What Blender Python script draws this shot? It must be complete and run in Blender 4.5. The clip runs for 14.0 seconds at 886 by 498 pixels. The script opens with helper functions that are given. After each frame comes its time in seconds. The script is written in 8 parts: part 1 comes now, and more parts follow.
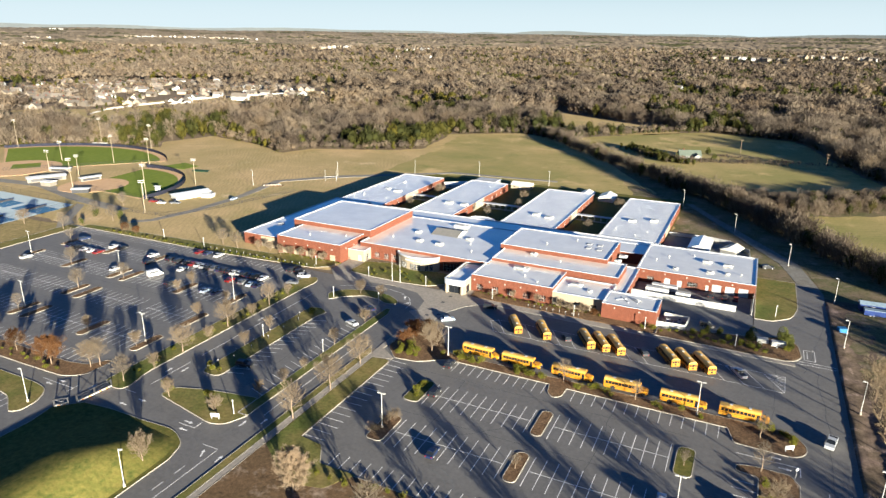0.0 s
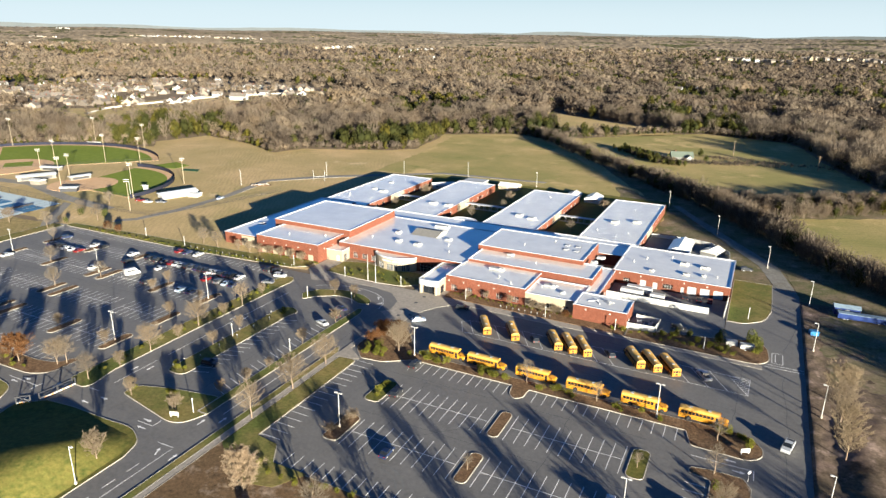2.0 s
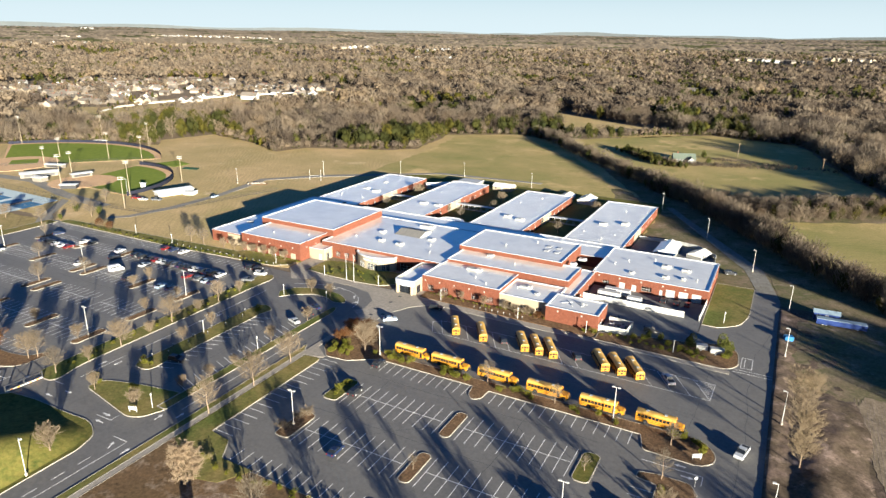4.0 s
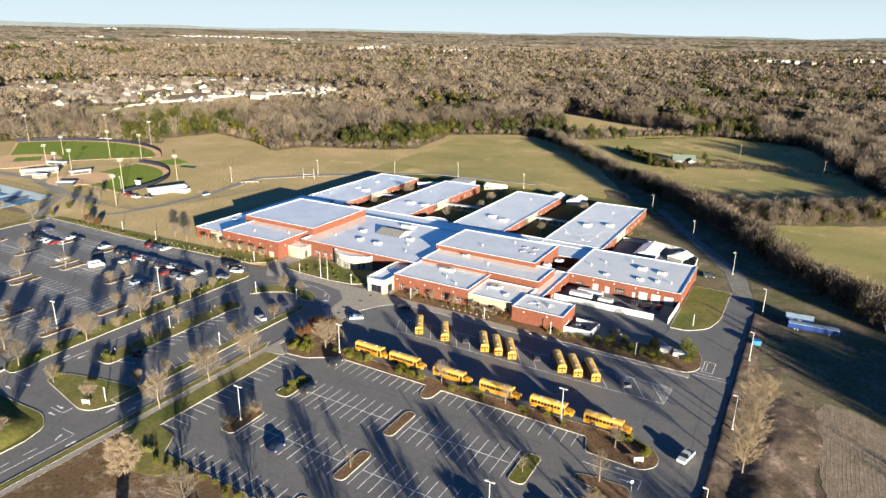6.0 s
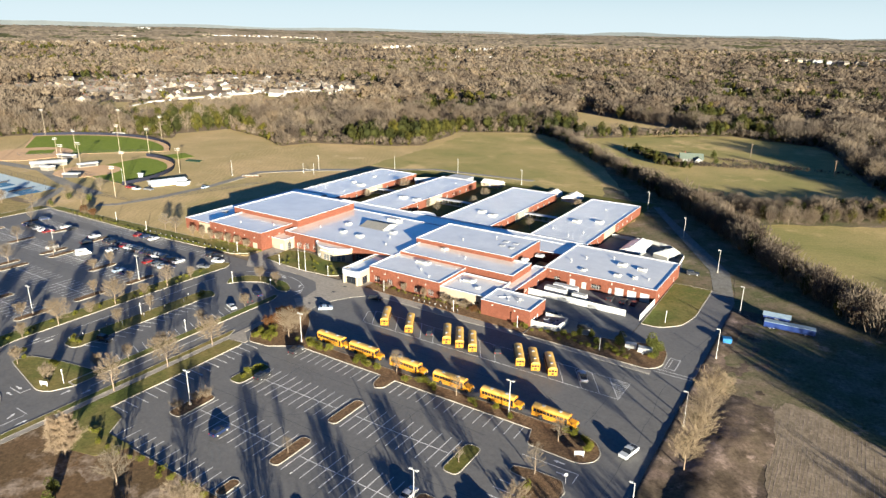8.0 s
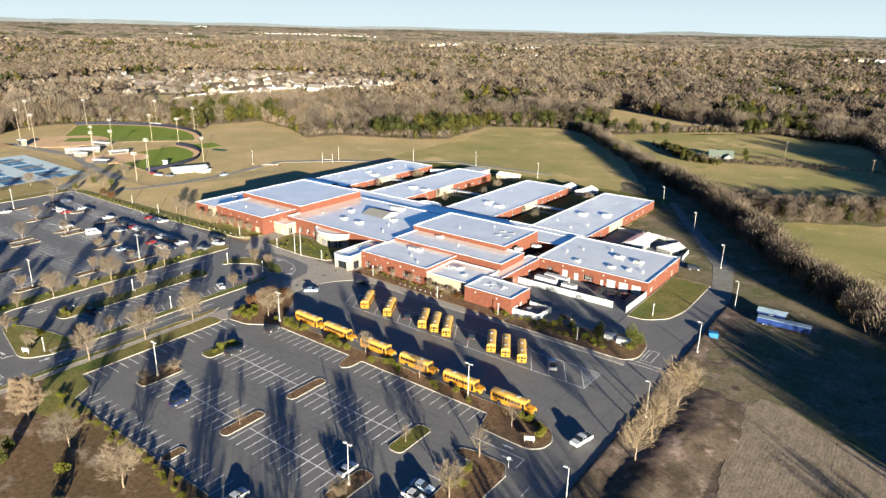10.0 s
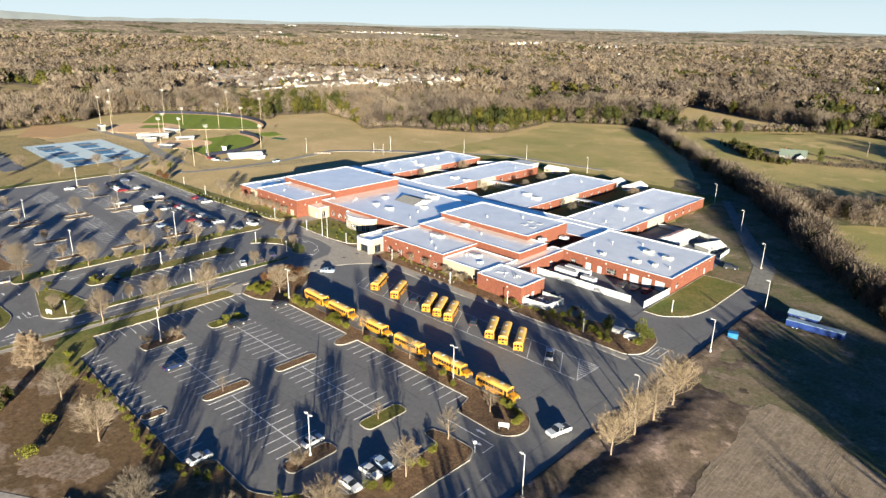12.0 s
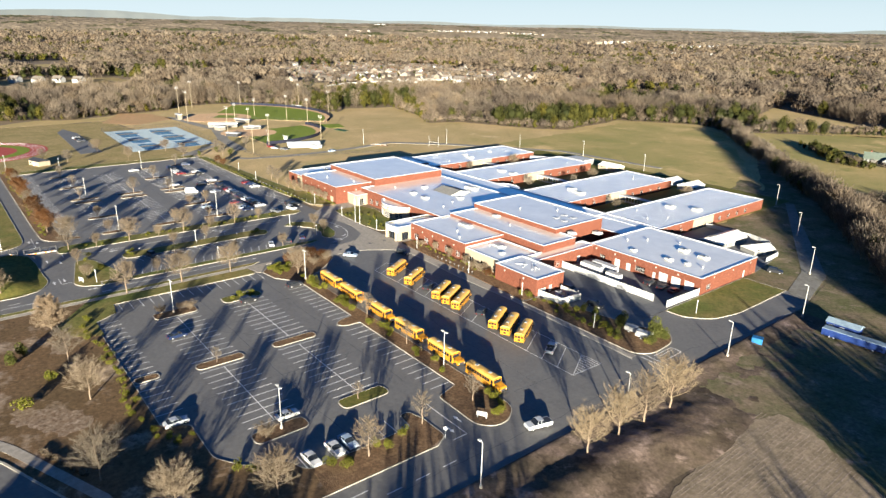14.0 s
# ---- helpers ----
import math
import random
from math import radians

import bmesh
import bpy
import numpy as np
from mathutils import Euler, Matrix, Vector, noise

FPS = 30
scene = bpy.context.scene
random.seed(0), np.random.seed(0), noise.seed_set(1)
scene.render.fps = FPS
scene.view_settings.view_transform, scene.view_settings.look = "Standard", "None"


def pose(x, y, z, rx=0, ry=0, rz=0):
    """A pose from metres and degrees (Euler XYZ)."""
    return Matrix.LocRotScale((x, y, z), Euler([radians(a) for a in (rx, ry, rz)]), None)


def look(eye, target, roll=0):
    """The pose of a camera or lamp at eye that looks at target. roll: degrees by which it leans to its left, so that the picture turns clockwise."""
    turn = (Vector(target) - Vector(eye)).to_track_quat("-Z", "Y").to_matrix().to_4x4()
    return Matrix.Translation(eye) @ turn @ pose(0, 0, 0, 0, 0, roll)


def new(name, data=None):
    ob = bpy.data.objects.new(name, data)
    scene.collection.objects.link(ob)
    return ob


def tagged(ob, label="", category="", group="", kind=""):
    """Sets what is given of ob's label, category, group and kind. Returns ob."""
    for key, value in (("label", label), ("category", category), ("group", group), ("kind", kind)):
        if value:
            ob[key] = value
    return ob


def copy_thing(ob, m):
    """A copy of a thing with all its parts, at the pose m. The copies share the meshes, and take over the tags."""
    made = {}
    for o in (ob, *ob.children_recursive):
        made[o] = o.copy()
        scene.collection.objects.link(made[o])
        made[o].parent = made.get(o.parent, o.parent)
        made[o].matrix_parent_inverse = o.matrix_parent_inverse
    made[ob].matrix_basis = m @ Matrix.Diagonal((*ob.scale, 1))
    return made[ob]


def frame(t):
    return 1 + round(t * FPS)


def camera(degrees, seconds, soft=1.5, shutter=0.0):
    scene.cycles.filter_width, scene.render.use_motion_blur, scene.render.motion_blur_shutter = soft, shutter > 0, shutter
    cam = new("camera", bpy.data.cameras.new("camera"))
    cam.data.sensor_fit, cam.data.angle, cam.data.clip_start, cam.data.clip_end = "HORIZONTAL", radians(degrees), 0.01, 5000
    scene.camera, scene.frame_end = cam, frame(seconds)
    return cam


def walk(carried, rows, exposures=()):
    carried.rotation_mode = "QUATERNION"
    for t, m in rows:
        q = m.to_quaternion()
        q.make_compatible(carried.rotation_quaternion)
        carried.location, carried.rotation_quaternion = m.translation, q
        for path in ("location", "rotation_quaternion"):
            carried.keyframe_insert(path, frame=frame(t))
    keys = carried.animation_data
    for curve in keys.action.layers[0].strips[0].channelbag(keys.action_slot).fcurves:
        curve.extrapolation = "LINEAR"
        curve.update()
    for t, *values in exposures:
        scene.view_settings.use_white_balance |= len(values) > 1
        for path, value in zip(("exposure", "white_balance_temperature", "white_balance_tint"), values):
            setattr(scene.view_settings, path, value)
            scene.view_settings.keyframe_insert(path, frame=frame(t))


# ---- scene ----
cam = camera(68.7, 14.0, 1.45)
METRES, EYE, TILT, LEAN, TURN = 125.3, 89.6, -18.4, -0.6, 25.7
ROWS = [
    (0.0, 0.0, 0.0, 0.0, 0.0, 0.0, -0.0),
    (0.5, 0.0182, -0.0003, 0.0002, 0.06, 0.01, -0.05),
    (1.0, 0.0397, -0.0006, 0.0005, 0.16, 0.01, -0.13),
    (1.5, 0.0638, -0.0008, 0.0005, 0.28, 0.02, -0.21),
    (2.0, 0.0903, -0.001, 0.0006, 0.49, 0.03, -0.31),
    (2.5, 0.1187, -0.0011, 0.0006, 0.81, 0.03, -0.45),
    (3.0, 0.1487, -0.0009, 0.0009, 1.19, 0.03, -0.59),
    (5.5, 0.3146, 0.0049, 0.0026, 3.48, 0.03, -1.4),
    (6.0, 0.35, 0.0076, 0.0018, 3.82, 0.03, -1.51),
    (6.5, 0.3861, 0.0111, -0.0005, 4.39, 0.01, -1.71),
    (7.0, 0.4233, 0.0156, -0.0038, 5.06, 0.01, -1.94),
    (7.5, 0.4615, 0.0209, -0.0084, 5.63, -0.01, -2.13),
    (10.0, 0.661, 0.0598, -0.0421, 10.36, -0.3, -3.8),
    (10.5, 0.6991, 0.0716, -0.0483, 12.09, -0.44, -4.36),
    (11.0, 0.7395, 0.0861, -0.0553, 14.03, -0.59, -5.0),
    (11.5, 0.7796, 0.1026, -0.0609, 15.67, -0.74, -5.55),
    (12.0, 0.8181, 0.1196, -0.0654, 17.26, -0.91, -6.06),
    (12.5, 0.8555, 0.1378, -0.0689, 19.07, -1.13, -6.64),
    (13.0, 0.8914, 0.1569, -0.0717, 20.85, -1.34, -7.22),
    (13.5, 0.9259, 0.1768, -0.0742, 22.64, -1.57, -7.8),
    (14.0, 0.9584, 0.1973, -0.0765, 24.47, -1.81, -8.39),
]
walk(cam, [(t, pose(0, 0, EYE, TILT, LEAN, TURN) @ pose(METRES * x, METRES * y, METRES * z, 90 + pitch, roll, yaw)) for t, x, y, z, yaw, pitch, roll in ROWS], [(0, 2.0, 6300, 10), (14, 2.0, 6300, 10)])
SUN_AZ, SUN_EL = -37.5, 7.8

# ---- world and sun ----
world = bpy.data.worlds.new("sky")
scene.world = world
world.use_nodes = True
wn, wl = world.node_tree.nodes, world.node_tree.links
sky = wn.new("ShaderNodeTexSky")
sky.sky_type = "NISHITA"
sky.sun_disc = False
sky.sun_elevation = radians(SUN_EL)
sky.sun_rotation = radians(90 - SUN_AZ)
sky.altitude, sky.air_density, sky.dust_density, sky.ozone_density = 200, 1.0, 0.2, 3.0
wn["Background"].inputs["Strength"].default_value = 0.013
tint = wn.new("ShaderNodeMix")
tint.data_type, tint.blend_type = "RGBA", "MULTIPLY"
tint.inputs["Factor"].default_value = 1.0
tint.inputs["B"].default_value = (0.67, 1.66, 2.88, 1)
wl.new(sky.outputs["Color"], tint.inputs["A"])
haze = wn.new("ShaderNodeMix")
haze.data_type = "RGBA"
haze.inputs["B"].default_value = (14.6, 17.2, 17.8, 1)
coord = wn.new("ShaderNodeTexCoord")
split = wn.new("ShaderNodeSeparateXYZ")
wl.new(coord.outputs["Generated"], split.inputs[0])
low = wn.new("ShaderNodeMapRange")
low.interpolation_type = "SMOOTHSTEP"
low.inputs["From Min"].default_value, low.inputs["From Max"].default_value = 0.0, 0.2
low.inputs["To Min"].default_value, low.inputs["To Max"].default_value = 1.0, 0.0
wl.new(split.outputs["Z"], low.inputs["Value"])
wl.new(low.outputs["Result"], haze.inputs["Factor"])
wl.new(tint.outputs["Result"], haze.inputs["A"])
wl.new(haze.outputs["Result"], wn["Background"].inputs["Color"])
sun_data = bpy.data.lights.new("sun", "SUN")
sun_data.energy, sun_data.angle, sun_data.color = 6.05, radians(0.5), (1.0, 0.91, 0.72)
sun = new("sun", sun_data)
sa, se = radians(SUN_AZ), radians(SUN_EL)
sun.matrix_world = look((math.cos(sa) * math.cos(se) * 300, math.sin(sa) * math.cos(se) * 300, math.sin(se) * 300), (0, 0, 0))

# ---- materials ----
def material(name, base, rough=0.85, metal=0.0, spec=0.5):
    m = bpy.data.materials.new(name)
    m.use_nodes = True
    b = m.node_tree.nodes["Principled BSDF"]
    b.inputs["Base Color"].default_value = (*base, 1)
    b.inputs["Roughness"].default_value = rough
    b.inputs["Metallic"].default_value = metal
    b.inputs["Specular IOR Level"].default_value = spec
    return m


def mottled(name, colours, scales, rough=0.9, spec=0.3, bump=0.0, random_amount=0.0, stretch=(1, 1, 1), turn=0.0, grain=0.0, patches=()):
    """Colours blended by noise at one or two scales (1/m), with an optional relief and a shift from piece to piece."""
    m = material(name, colours[0], rough, 0.0, spec)
    nt = m.node_tree
    n, l = nt.nodes, nt.links
    bsdf = n["Principled BSDF"]
    geo = n.new("ShaderNodeNewGeometry")
    mapping = n.new("ShaderNodeMapping")
    mapping.inputs["Scale"].default_value = stretch
    mapping.inputs["Rotation"].default_value = (0, 0, radians(turn))
    l.new(geo.outputs["Position"], mapping.inputs["Vector"])
    out = None
    for i, (scale, colour) in enumerate(zip(scales, colours[1:])):
        tex = n.new("ShaderNodeTexNoise")
        tex.inputs["Scale"].default_value = scale
        tex.inputs["Detail"].default_value = 5
        tex.inputs["Roughness"].default_value = 0.62
        l.new(mapping.outputs["Vector"], tex.inputs["Vector"])
        ramp = n.new("ShaderNodeMapRange")
        ramp.inputs["From Min"].default_value = 0.36
        ramp.inputs["From Max"].default_value = 0.64
        l.new(tex.outputs["Fac"], ramp.inputs["Value"])
        mix = n.new("ShaderNodeMix")
        mix.data_type = "RGBA"
        if out is None:
            mix.inputs["A"].default_value = (*colours[0], 1)
        else:
            l.new(out, mix.inputs["A"])
        mix.inputs["B"].default_value = (*colour, 1)
        l.new(ramp.outputs["Result"], mix.inputs["Factor"])
        out = mix.outputs["Result"]
    for colour, scale, lo, hi in patches:
        tex = n.new("ShaderNodeTexNoise")
        tex.inputs["Scale"].default_value = scale
        tex.inputs["Detail"].default_value = 6
        tex.inputs["Roughness"].default_value = 0.7
        l.new(mapping.outputs["Vector"], tex.inputs["Vector"])
        ramp = n.new("ShaderNodeMapRange")
        ramp.inputs["From Min"].default_value, ramp.inputs["From Max"].default_value = lo, hi
        l.new(tex.outputs["Fac"], ramp.inputs["Value"])
        mix = n.new("ShaderNodeMix")
        mix.data_type = "RGBA"
        mix.inputs["B"].default_value = (*colour, 1)
        l.new(out, mix.inputs["A"])
        l.new(ramp.outputs["Result"], mix.inputs["Factor"])
        out = mix.outputs["Result"]
    if random_amount:
        info = n.new("ShaderNodeObjectInfo")
        hsv = n.new("ShaderNodeHueSaturation")
        rng = n.new("ShaderNodeMapRange")
        rng.inputs["To Min"].default_value = 1 - random_amount
        rng.inputs["To Max"].default_value = 1 + random_amount
        l.new(info.outputs["Random"], rng.inputs["Value"])
        l.new(rng.outputs["Result"], hsv.inputs["Value"])
        l.new(out, hsv.inputs["Color"])
        out = hsv.outputs["Color"]
    if grain:
        tex = n.new("ShaderNodeTexNoise")
        tex.inputs["Scale"].default_value = 1.1
        tex.inputs["Detail"].default_value = 6
        tex.inputs["Roughness"].default_value = 0.78
        l.new(geo.outputs["Position"], tex.inputs["Vector"])
        rng = n.new("ShaderNodeMapRange")
        rng.inputs["From Min"].default_value, rng.inputs["From Max"].default_value = 0.3, 0.7
        rng.inputs["To Min"].default_value = 1 - grain
        rng.inputs["To Max"].default_value = 1 + grain
        l.new(tex.outputs["Fac"], rng.inputs["Value"])
        hsv = n.new("ShaderNodeHueSaturation")
        l.new(rng.outputs["Result"], hsv.inputs["Value"])
        l.new(out, hsv.inputs["Color"])
        out = hsv.outputs["Color"]
    l.new(out, bsdf.inputs["Base Color"])
    if bump:
        tex = n.new("ShaderNodeTexNoise")
        tex.inputs["Scale"].default_value = scales[-1] * 3
        tex.inputs["Detail"].default_value = 4
        l.new(mapping.outputs["Vector"], tex.inputs["Vector"])
        bm = n.new("ShaderNodeBump")
        bm.inputs["Strength"].default_value = bump
        bm.inputs["Distance"].default_value = 0.3
        l.new(tex.outputs["Fac"], bm.inputs["Height"])
        l.new(bm.outputs["Normal"], bsdf.inputs["Normal"])
    return m



def mown(m, period, turn, amount):
    """Uneven swaths left by the mower."""
    n, l = m.node_tree.nodes, m.node_tree.links
    bsdf = n["Principled BSDF"]
    old = bsdf.inputs["Base Color"].links[0].from_socket
    geo = n.new("ShaderNodeNewGeometry")
    mapping = n.new("ShaderNodeMapping")
    mapping.inputs["Rotation"].default_value = (0, 0, radians(turn))
    l.new(geo.outputs["Position"], mapping.inputs["Vector"])
    wave = n.new("ShaderNodeTexWave")
    wave.inputs["Scale"].default_value = 0.314 / period
    wave.inputs["Distortion"].default_value = 14.0
    wave.inputs["Detail"].default_value = 3.0
    wave.inputs["Detail Scale"].default_value = 0.35
    l.new(mapping.outputs["Vector"], wave.inputs["Vector"])
    patch = n.new("ShaderNodeTexNoise")
    patch.inputs["Scale"].default_value = 0.02
    patch.inputs["Detail"].default_value = 4
    l.new(geo.outputs["Position"], patch.inputs["Vector"])
    mask = n.new("ShaderNodeMapRange")
    mask.inputs["From Min"].default_value, mask.inputs["From Max"].default_value = 0.42, 0.6
    mask.inputs["To Min"].default_value, mask.inputs["To Max"].default_value = 0.25, 1.0
    l.new(patch.outputs["Fac"], mask.inputs["Value"])
    rng = n.new("ShaderNodeMapRange")
    rng.inputs["To Min"].default_value, rng.inputs["To Max"].default_value = 1 - amount, 1 + amount * 0.6
    l.new(wave.outputs["Fac"], rng.inputs["Value"])
    mix = n.new("ShaderNodeMix")
    mix.inputs["A"].default_value = 1.0
    l.new(mask.outputs["Result"], mix.inputs["Factor"])
    l.new(rng.outputs["Result"], mix.inputs["B"])
    hsv = n.new("ShaderNodeHueSaturation")
    l.new(mix.outputs["Result"], hsv.inputs["Value"])
    l.new(old, hsv.inputs["Color"])
    l.new(hsv.outputs["Color"], bsdf.inputs["Base Color"])
    return m


def foliage(m, amount=0.45):
    """Lets light through thin leaves and sprays of twigs."""
    n, l = m.node_tree.nodes, m.node_tree.links
    bsdf = n["Principled BSDF"]
    tr = n.new("ShaderNodeBsdfTranslucent")
    l.new(bsdf.inputs["Base Color"].links[0].from_socket, tr.inputs["Color"])
    mix = n.new("ShaderNodeMixShader")
    mix.inputs["Fac"].default_value = amount
    l.new(bsdf.outputs[0], mix.inputs[1])
    l.new(tr.outputs[0], mix.inputs[2])
    l.new(mix.outputs[0], n["Material Output"].inputs["Surface"])
    return m


ASPHALT = mottled("asphalt", [(0.143, 0.137, 0.127), (0.180, 0.171, 0.157), (0.121, 0.116, 0.109), (0.157, 0.150, 0.138)], (0.03, 0.16, 0.7), 0.62, 0.45, grain=0.18)
OLD_ASPHALT = mottled("worn_asphalt", [(0.14, 0.14, 0.142), (0.17, 0.168, 0.165), (0.11, 0.112, 0.115)], (0.05, 0.4), 0.7, 0.35, grain=0.12)
CONCRETE = mottled("concrete", [(0.34, 0.30, 0.25), (0.40, 0.355, 0.30), (0.28, 0.25, 0.21)], (0.08, 0.9), 0.9, 0.2, grain=0.08)
KERB = mottled("kerb_concrete", [(0.42, 0.38, 0.31), (0.50, 0.46, 0.38), (0.33, 0.30, 0.25)], (0.15, 1.4), 0.9, 0.2)
LINE = mottled("road_paint", [(0.80, 0.79, 0.77), (0.86, 0.85, 0.83), (0.58, 0.57, 0.56)], (0.3, 2.2), 0.8, 0.3)
GRASS = mottled("winter_grass", [(0.215, 0.17, 0.06), (0.17, 0.15, 0.048), (0.26, 0.195, 0.078), (0.105, 0.125, 0.032)], (0.9, 0.22, 0.06), 0.95, 0.1, 0.2, grain=0.4)
LUSH = mottled("green_grass", [(0.10, 0.105, 0.025), (0.15, 0.135, 0.035), (0.065, 0.082, 0.02), (0.16, 0.14, 0.038)], (0.05, 0.3, 0.8), 0.95, 0.1, 0.1, grain=0.25)
DRY = mottled("dry_grass", [(0.20, 0.12, 0.066), (0.13, 0.08, 0.044), (0.175, 0.112, 0.062), (0.125, 0.084, 0.044)], (0.8, 0.055, 0.03), 0.95, 0.1, 0.25, grain=0.45, patches=(((0.34, 0.26, 0.19), 0.09, 0.53, 0.66), ((0.075, 0.052, 0.03), 0.45, 0.55, 0.7)))
WORN = mottled("worn_ground", [(0.36, 0.285, 0.215), (0.22, 0.15, 0.095), (0.30, 0.23, 0.165), (0.16, 0.105, 0.065)], (0.5, 0.2, 1.5), 0.95, 0.1, 0.2, grain=0.4)
ROUGH = mottled("rough_stubble", [(0.165, 0.118, 0.094), (0.10, 0.072, 0.054), (0.195, 0.142, 0.115), (0.095, 0.074, 0.048)], (0.8, 0.2, 0.088), 0.95, 0.1, 0.25, grain=0.45, patches=(((0.07, 0.052, 0.037), 0.12, 0.52, 0.62), ((0.29, 0.215, 0.175), 0.2, 0.56, 0.68)))
VERGE = mottled("rough_verge", [(0.215, 0.158, 0.105), (0.125, 0.11, 0.057), (0.24, 0.18, 0.125), (0.118, 0.118, 0.054)], (0.9, 0.22, 0.075), 0.95, 0.1, 0.2, grain=0.45, patches=(((0.08, 0.085, 0.037), 0.14, 0.54, 0.66), ((0.30, 0.225, 0.175), 0.11, 0.57, 0.68)))
FIELD = mottled("hay_field", [(0.552, 0.396, 0.202), (0.432, 0.317, 0.155), (0.570, 0.405, 0.211), (0.368, 0.290, 0.127)], (0.368, 0.055, 0.013), 0.95, 0.1, 0.4, grain=0.28, patches=(((0.331, 0.276, 0.113), 0.025, 0.54, 0.66), ((0.607, 0.451, 0.263), 0.05, 0.58, 0.7)))
GREENFIELD = mottled("pasture", [(0.45, 0.34, 0.148), (0.34, 0.275, 0.11), (0.44, 0.33, 0.145), (0.27, 0.245, 0.088)], (0.4, 0.07, 0.016), 0.95, 0.1, 0.4, grain=0.28, patches=(((0.55, 0.40, 0.19), 0.022, 0.54, 0.66), ((0.22, 0.215, 0.07), 0.05, 0.57, 0.7)))
mown(FIELD, 2.6, -34, 0.1)
mown(GREENFIELD, 3.6, 60, 0.08)
CROP = mottled("stubble_field", [(0.240, 0.185, 0.125), (0.168, 0.134, 0.089), (0.298, 0.235, 0.162)], (0.11, 0.7), 0.95, 0.1, 0.1, stretch=(1.0, 0.4, 1.0), grain=0.35, patches=(((0.125, 0.096, 0.053), 0.05, 0.52, 0.66),))
STRAW = mottled("pale_straw", [(0.30, 0.235, 0.194), (0.345, 0.265, 0.219), (0.24, 0.185, 0.150)], (0.1, 1.5), 0.95, 0.1, grain=0.3)
MULCH = mottled("mulch", [(0.17, 0.105, 0.058), (0.23, 0.15, 0.085), (0.11, 0.066, 0.038)], (0.3, 1.6), 0.95, 0.1, 0.8, grain=0.3)
SHED_WALL = mottled("dull_sheet_metal", [(0.20, 0.20, 0.19), (0.24, 0.24, 0.225), (0.16, 0.16, 0.152)], (0.3, 2.0), 0.7)
TRACK = mottled("worn_track", [(0.20, 0.19, 0.17), (0.16, 0.15, 0.115), (0.24, 0.23, 0.205)], (0.1, 0.45), 0.95, 0.1, grain=0.3)
WILD = mottled("rough_grass", [(0.33, 0.25, 0.11), (0.20, 0.18, 0.06), (0.42, 0.31, 0.155), (0.25, 0.20, 0.085)], (0.03, 0.1, 0.5), 0.95, 0.1, 0.15, grain=0.35)
LANE = mottled("pale_lane", [(0.26, 0.238, 0.20), (0.30, 0.275, 0.235), (0.215, 0.198, 0.168)], (0.05, 0.4), 0.85, 0.2, grain=0.15)
LITTER = mottled("leaf_litter", [(0.20, 0.15, 0.10), (0.155, 0.12, 0.082), (0.24, 0.185, 0.125)], (0.02, 0.2), 0.95, 0.1)
TURF = mottled("outfield_turf", [(0.185, 0.23, 0.035), (0.215, 0.255, 0.045), (0.15, 0.20, 0.03)], (0.04, 0.3), 0.95, 0.1, grain=0.15)
CLAY = mottled("infield_clay", [(0.64, 0.42, 0.24), (0.69, 0.47, 0.28), (0.57, 0.36, 0.20)], (0.05, 0.4), 0.95, 0.1, grain=0.1)
COURT_BLUE = mottled("court_blue", [(0.05, 0.17, 0.31), (0.06, 0.195, 0.35), (0.042, 0.145, 0.27)], (0.1, 0.8), 0.8, 0.2)
BARE_CLAY = mottled("bare_clay", [(0.42, 0.27, 0.14), (0.34, 0.25, 0.12), (0.48, 0.29, 0.155)], (0.05, 0.3), 0.95, 0.1, grain=0.25)
COURT_PALE = mottled("court_pale", [(0.50, 0.59, 0.60), (0.55, 0.635, 0.645), (0.44, 0.53, 0.545)], (0.1, 0.8), 0.8, 0.2)
TRACK_RED = mottled("track_red", [(0.36, 0.07, 0.055), (0.42, 0.09, 0.07), (0.31, 0.06, 0.05)], (0.1, 0.8), 0.85, 0.2)
ROOF = mottled("white_membrane", [(0.90, 0.875, 0.775), (0.93, 0.905, 0.805), (0.85, 0.825, 0.73), (0.75, 0.725, 0.64)], (0.05, 0.35, 0.12), 0.28, 0.9, grain=0.04)
ROOF.node_tree.nodes["Principled BSDF"].inputs["Coat Weight"].default_value = 1.0
ROOF.node_tree.nodes["Principled BSDF"].inputs["Coat Roughness"].default_value = 0.18
ROOF.node_tree.nodes["Principled BSDF"].inputs["Coat IOR"].default_value = 1.75
COPING = mottled("pale_coping", [(0.50, 0.53, 0.57), (0.56, 0.585, 0.62), (0.45, 0.475, 0.51)], (0.3, 2.0), 0.4, 0.5)
CREAM = mottled("cream_block", [(0.30, 0.25, 0.18), (0.34, 0.285, 0.205), (0.26, 0.215, 0.155)], (0.3, 2.5), 0.9, 0.2)
WHITE = mottled("white_paint", [(0.42, 0.42, 0.405), (0.47, 0.47, 0.455), (0.36, 0.36, 0.345)], (0.3, 2.5), 0.6, 0.4)
GREY = mottled("grey_metal", [(0.42, 0.43, 0.44), (0.50, 0.50, 0.50), (0.35, 0.36, 0.37)], (0.4, 2.5), 0.5, 0.5)
DARKGREY = mottled("dark_metal", [(0.035, 0.036, 0.04), (0.05, 0.05, 0.054), (0.025, 0.026, 0.03)], (0.4, 2.5), 0.5, 0.4)
BLACK = material("black_rubber", (0.018, 0.018, 0.019), 0.8, 0, 0.3)
GLASS = material("dark_glass", (0.012, 0.015, 0.02), 0.16, 0, 0.35)
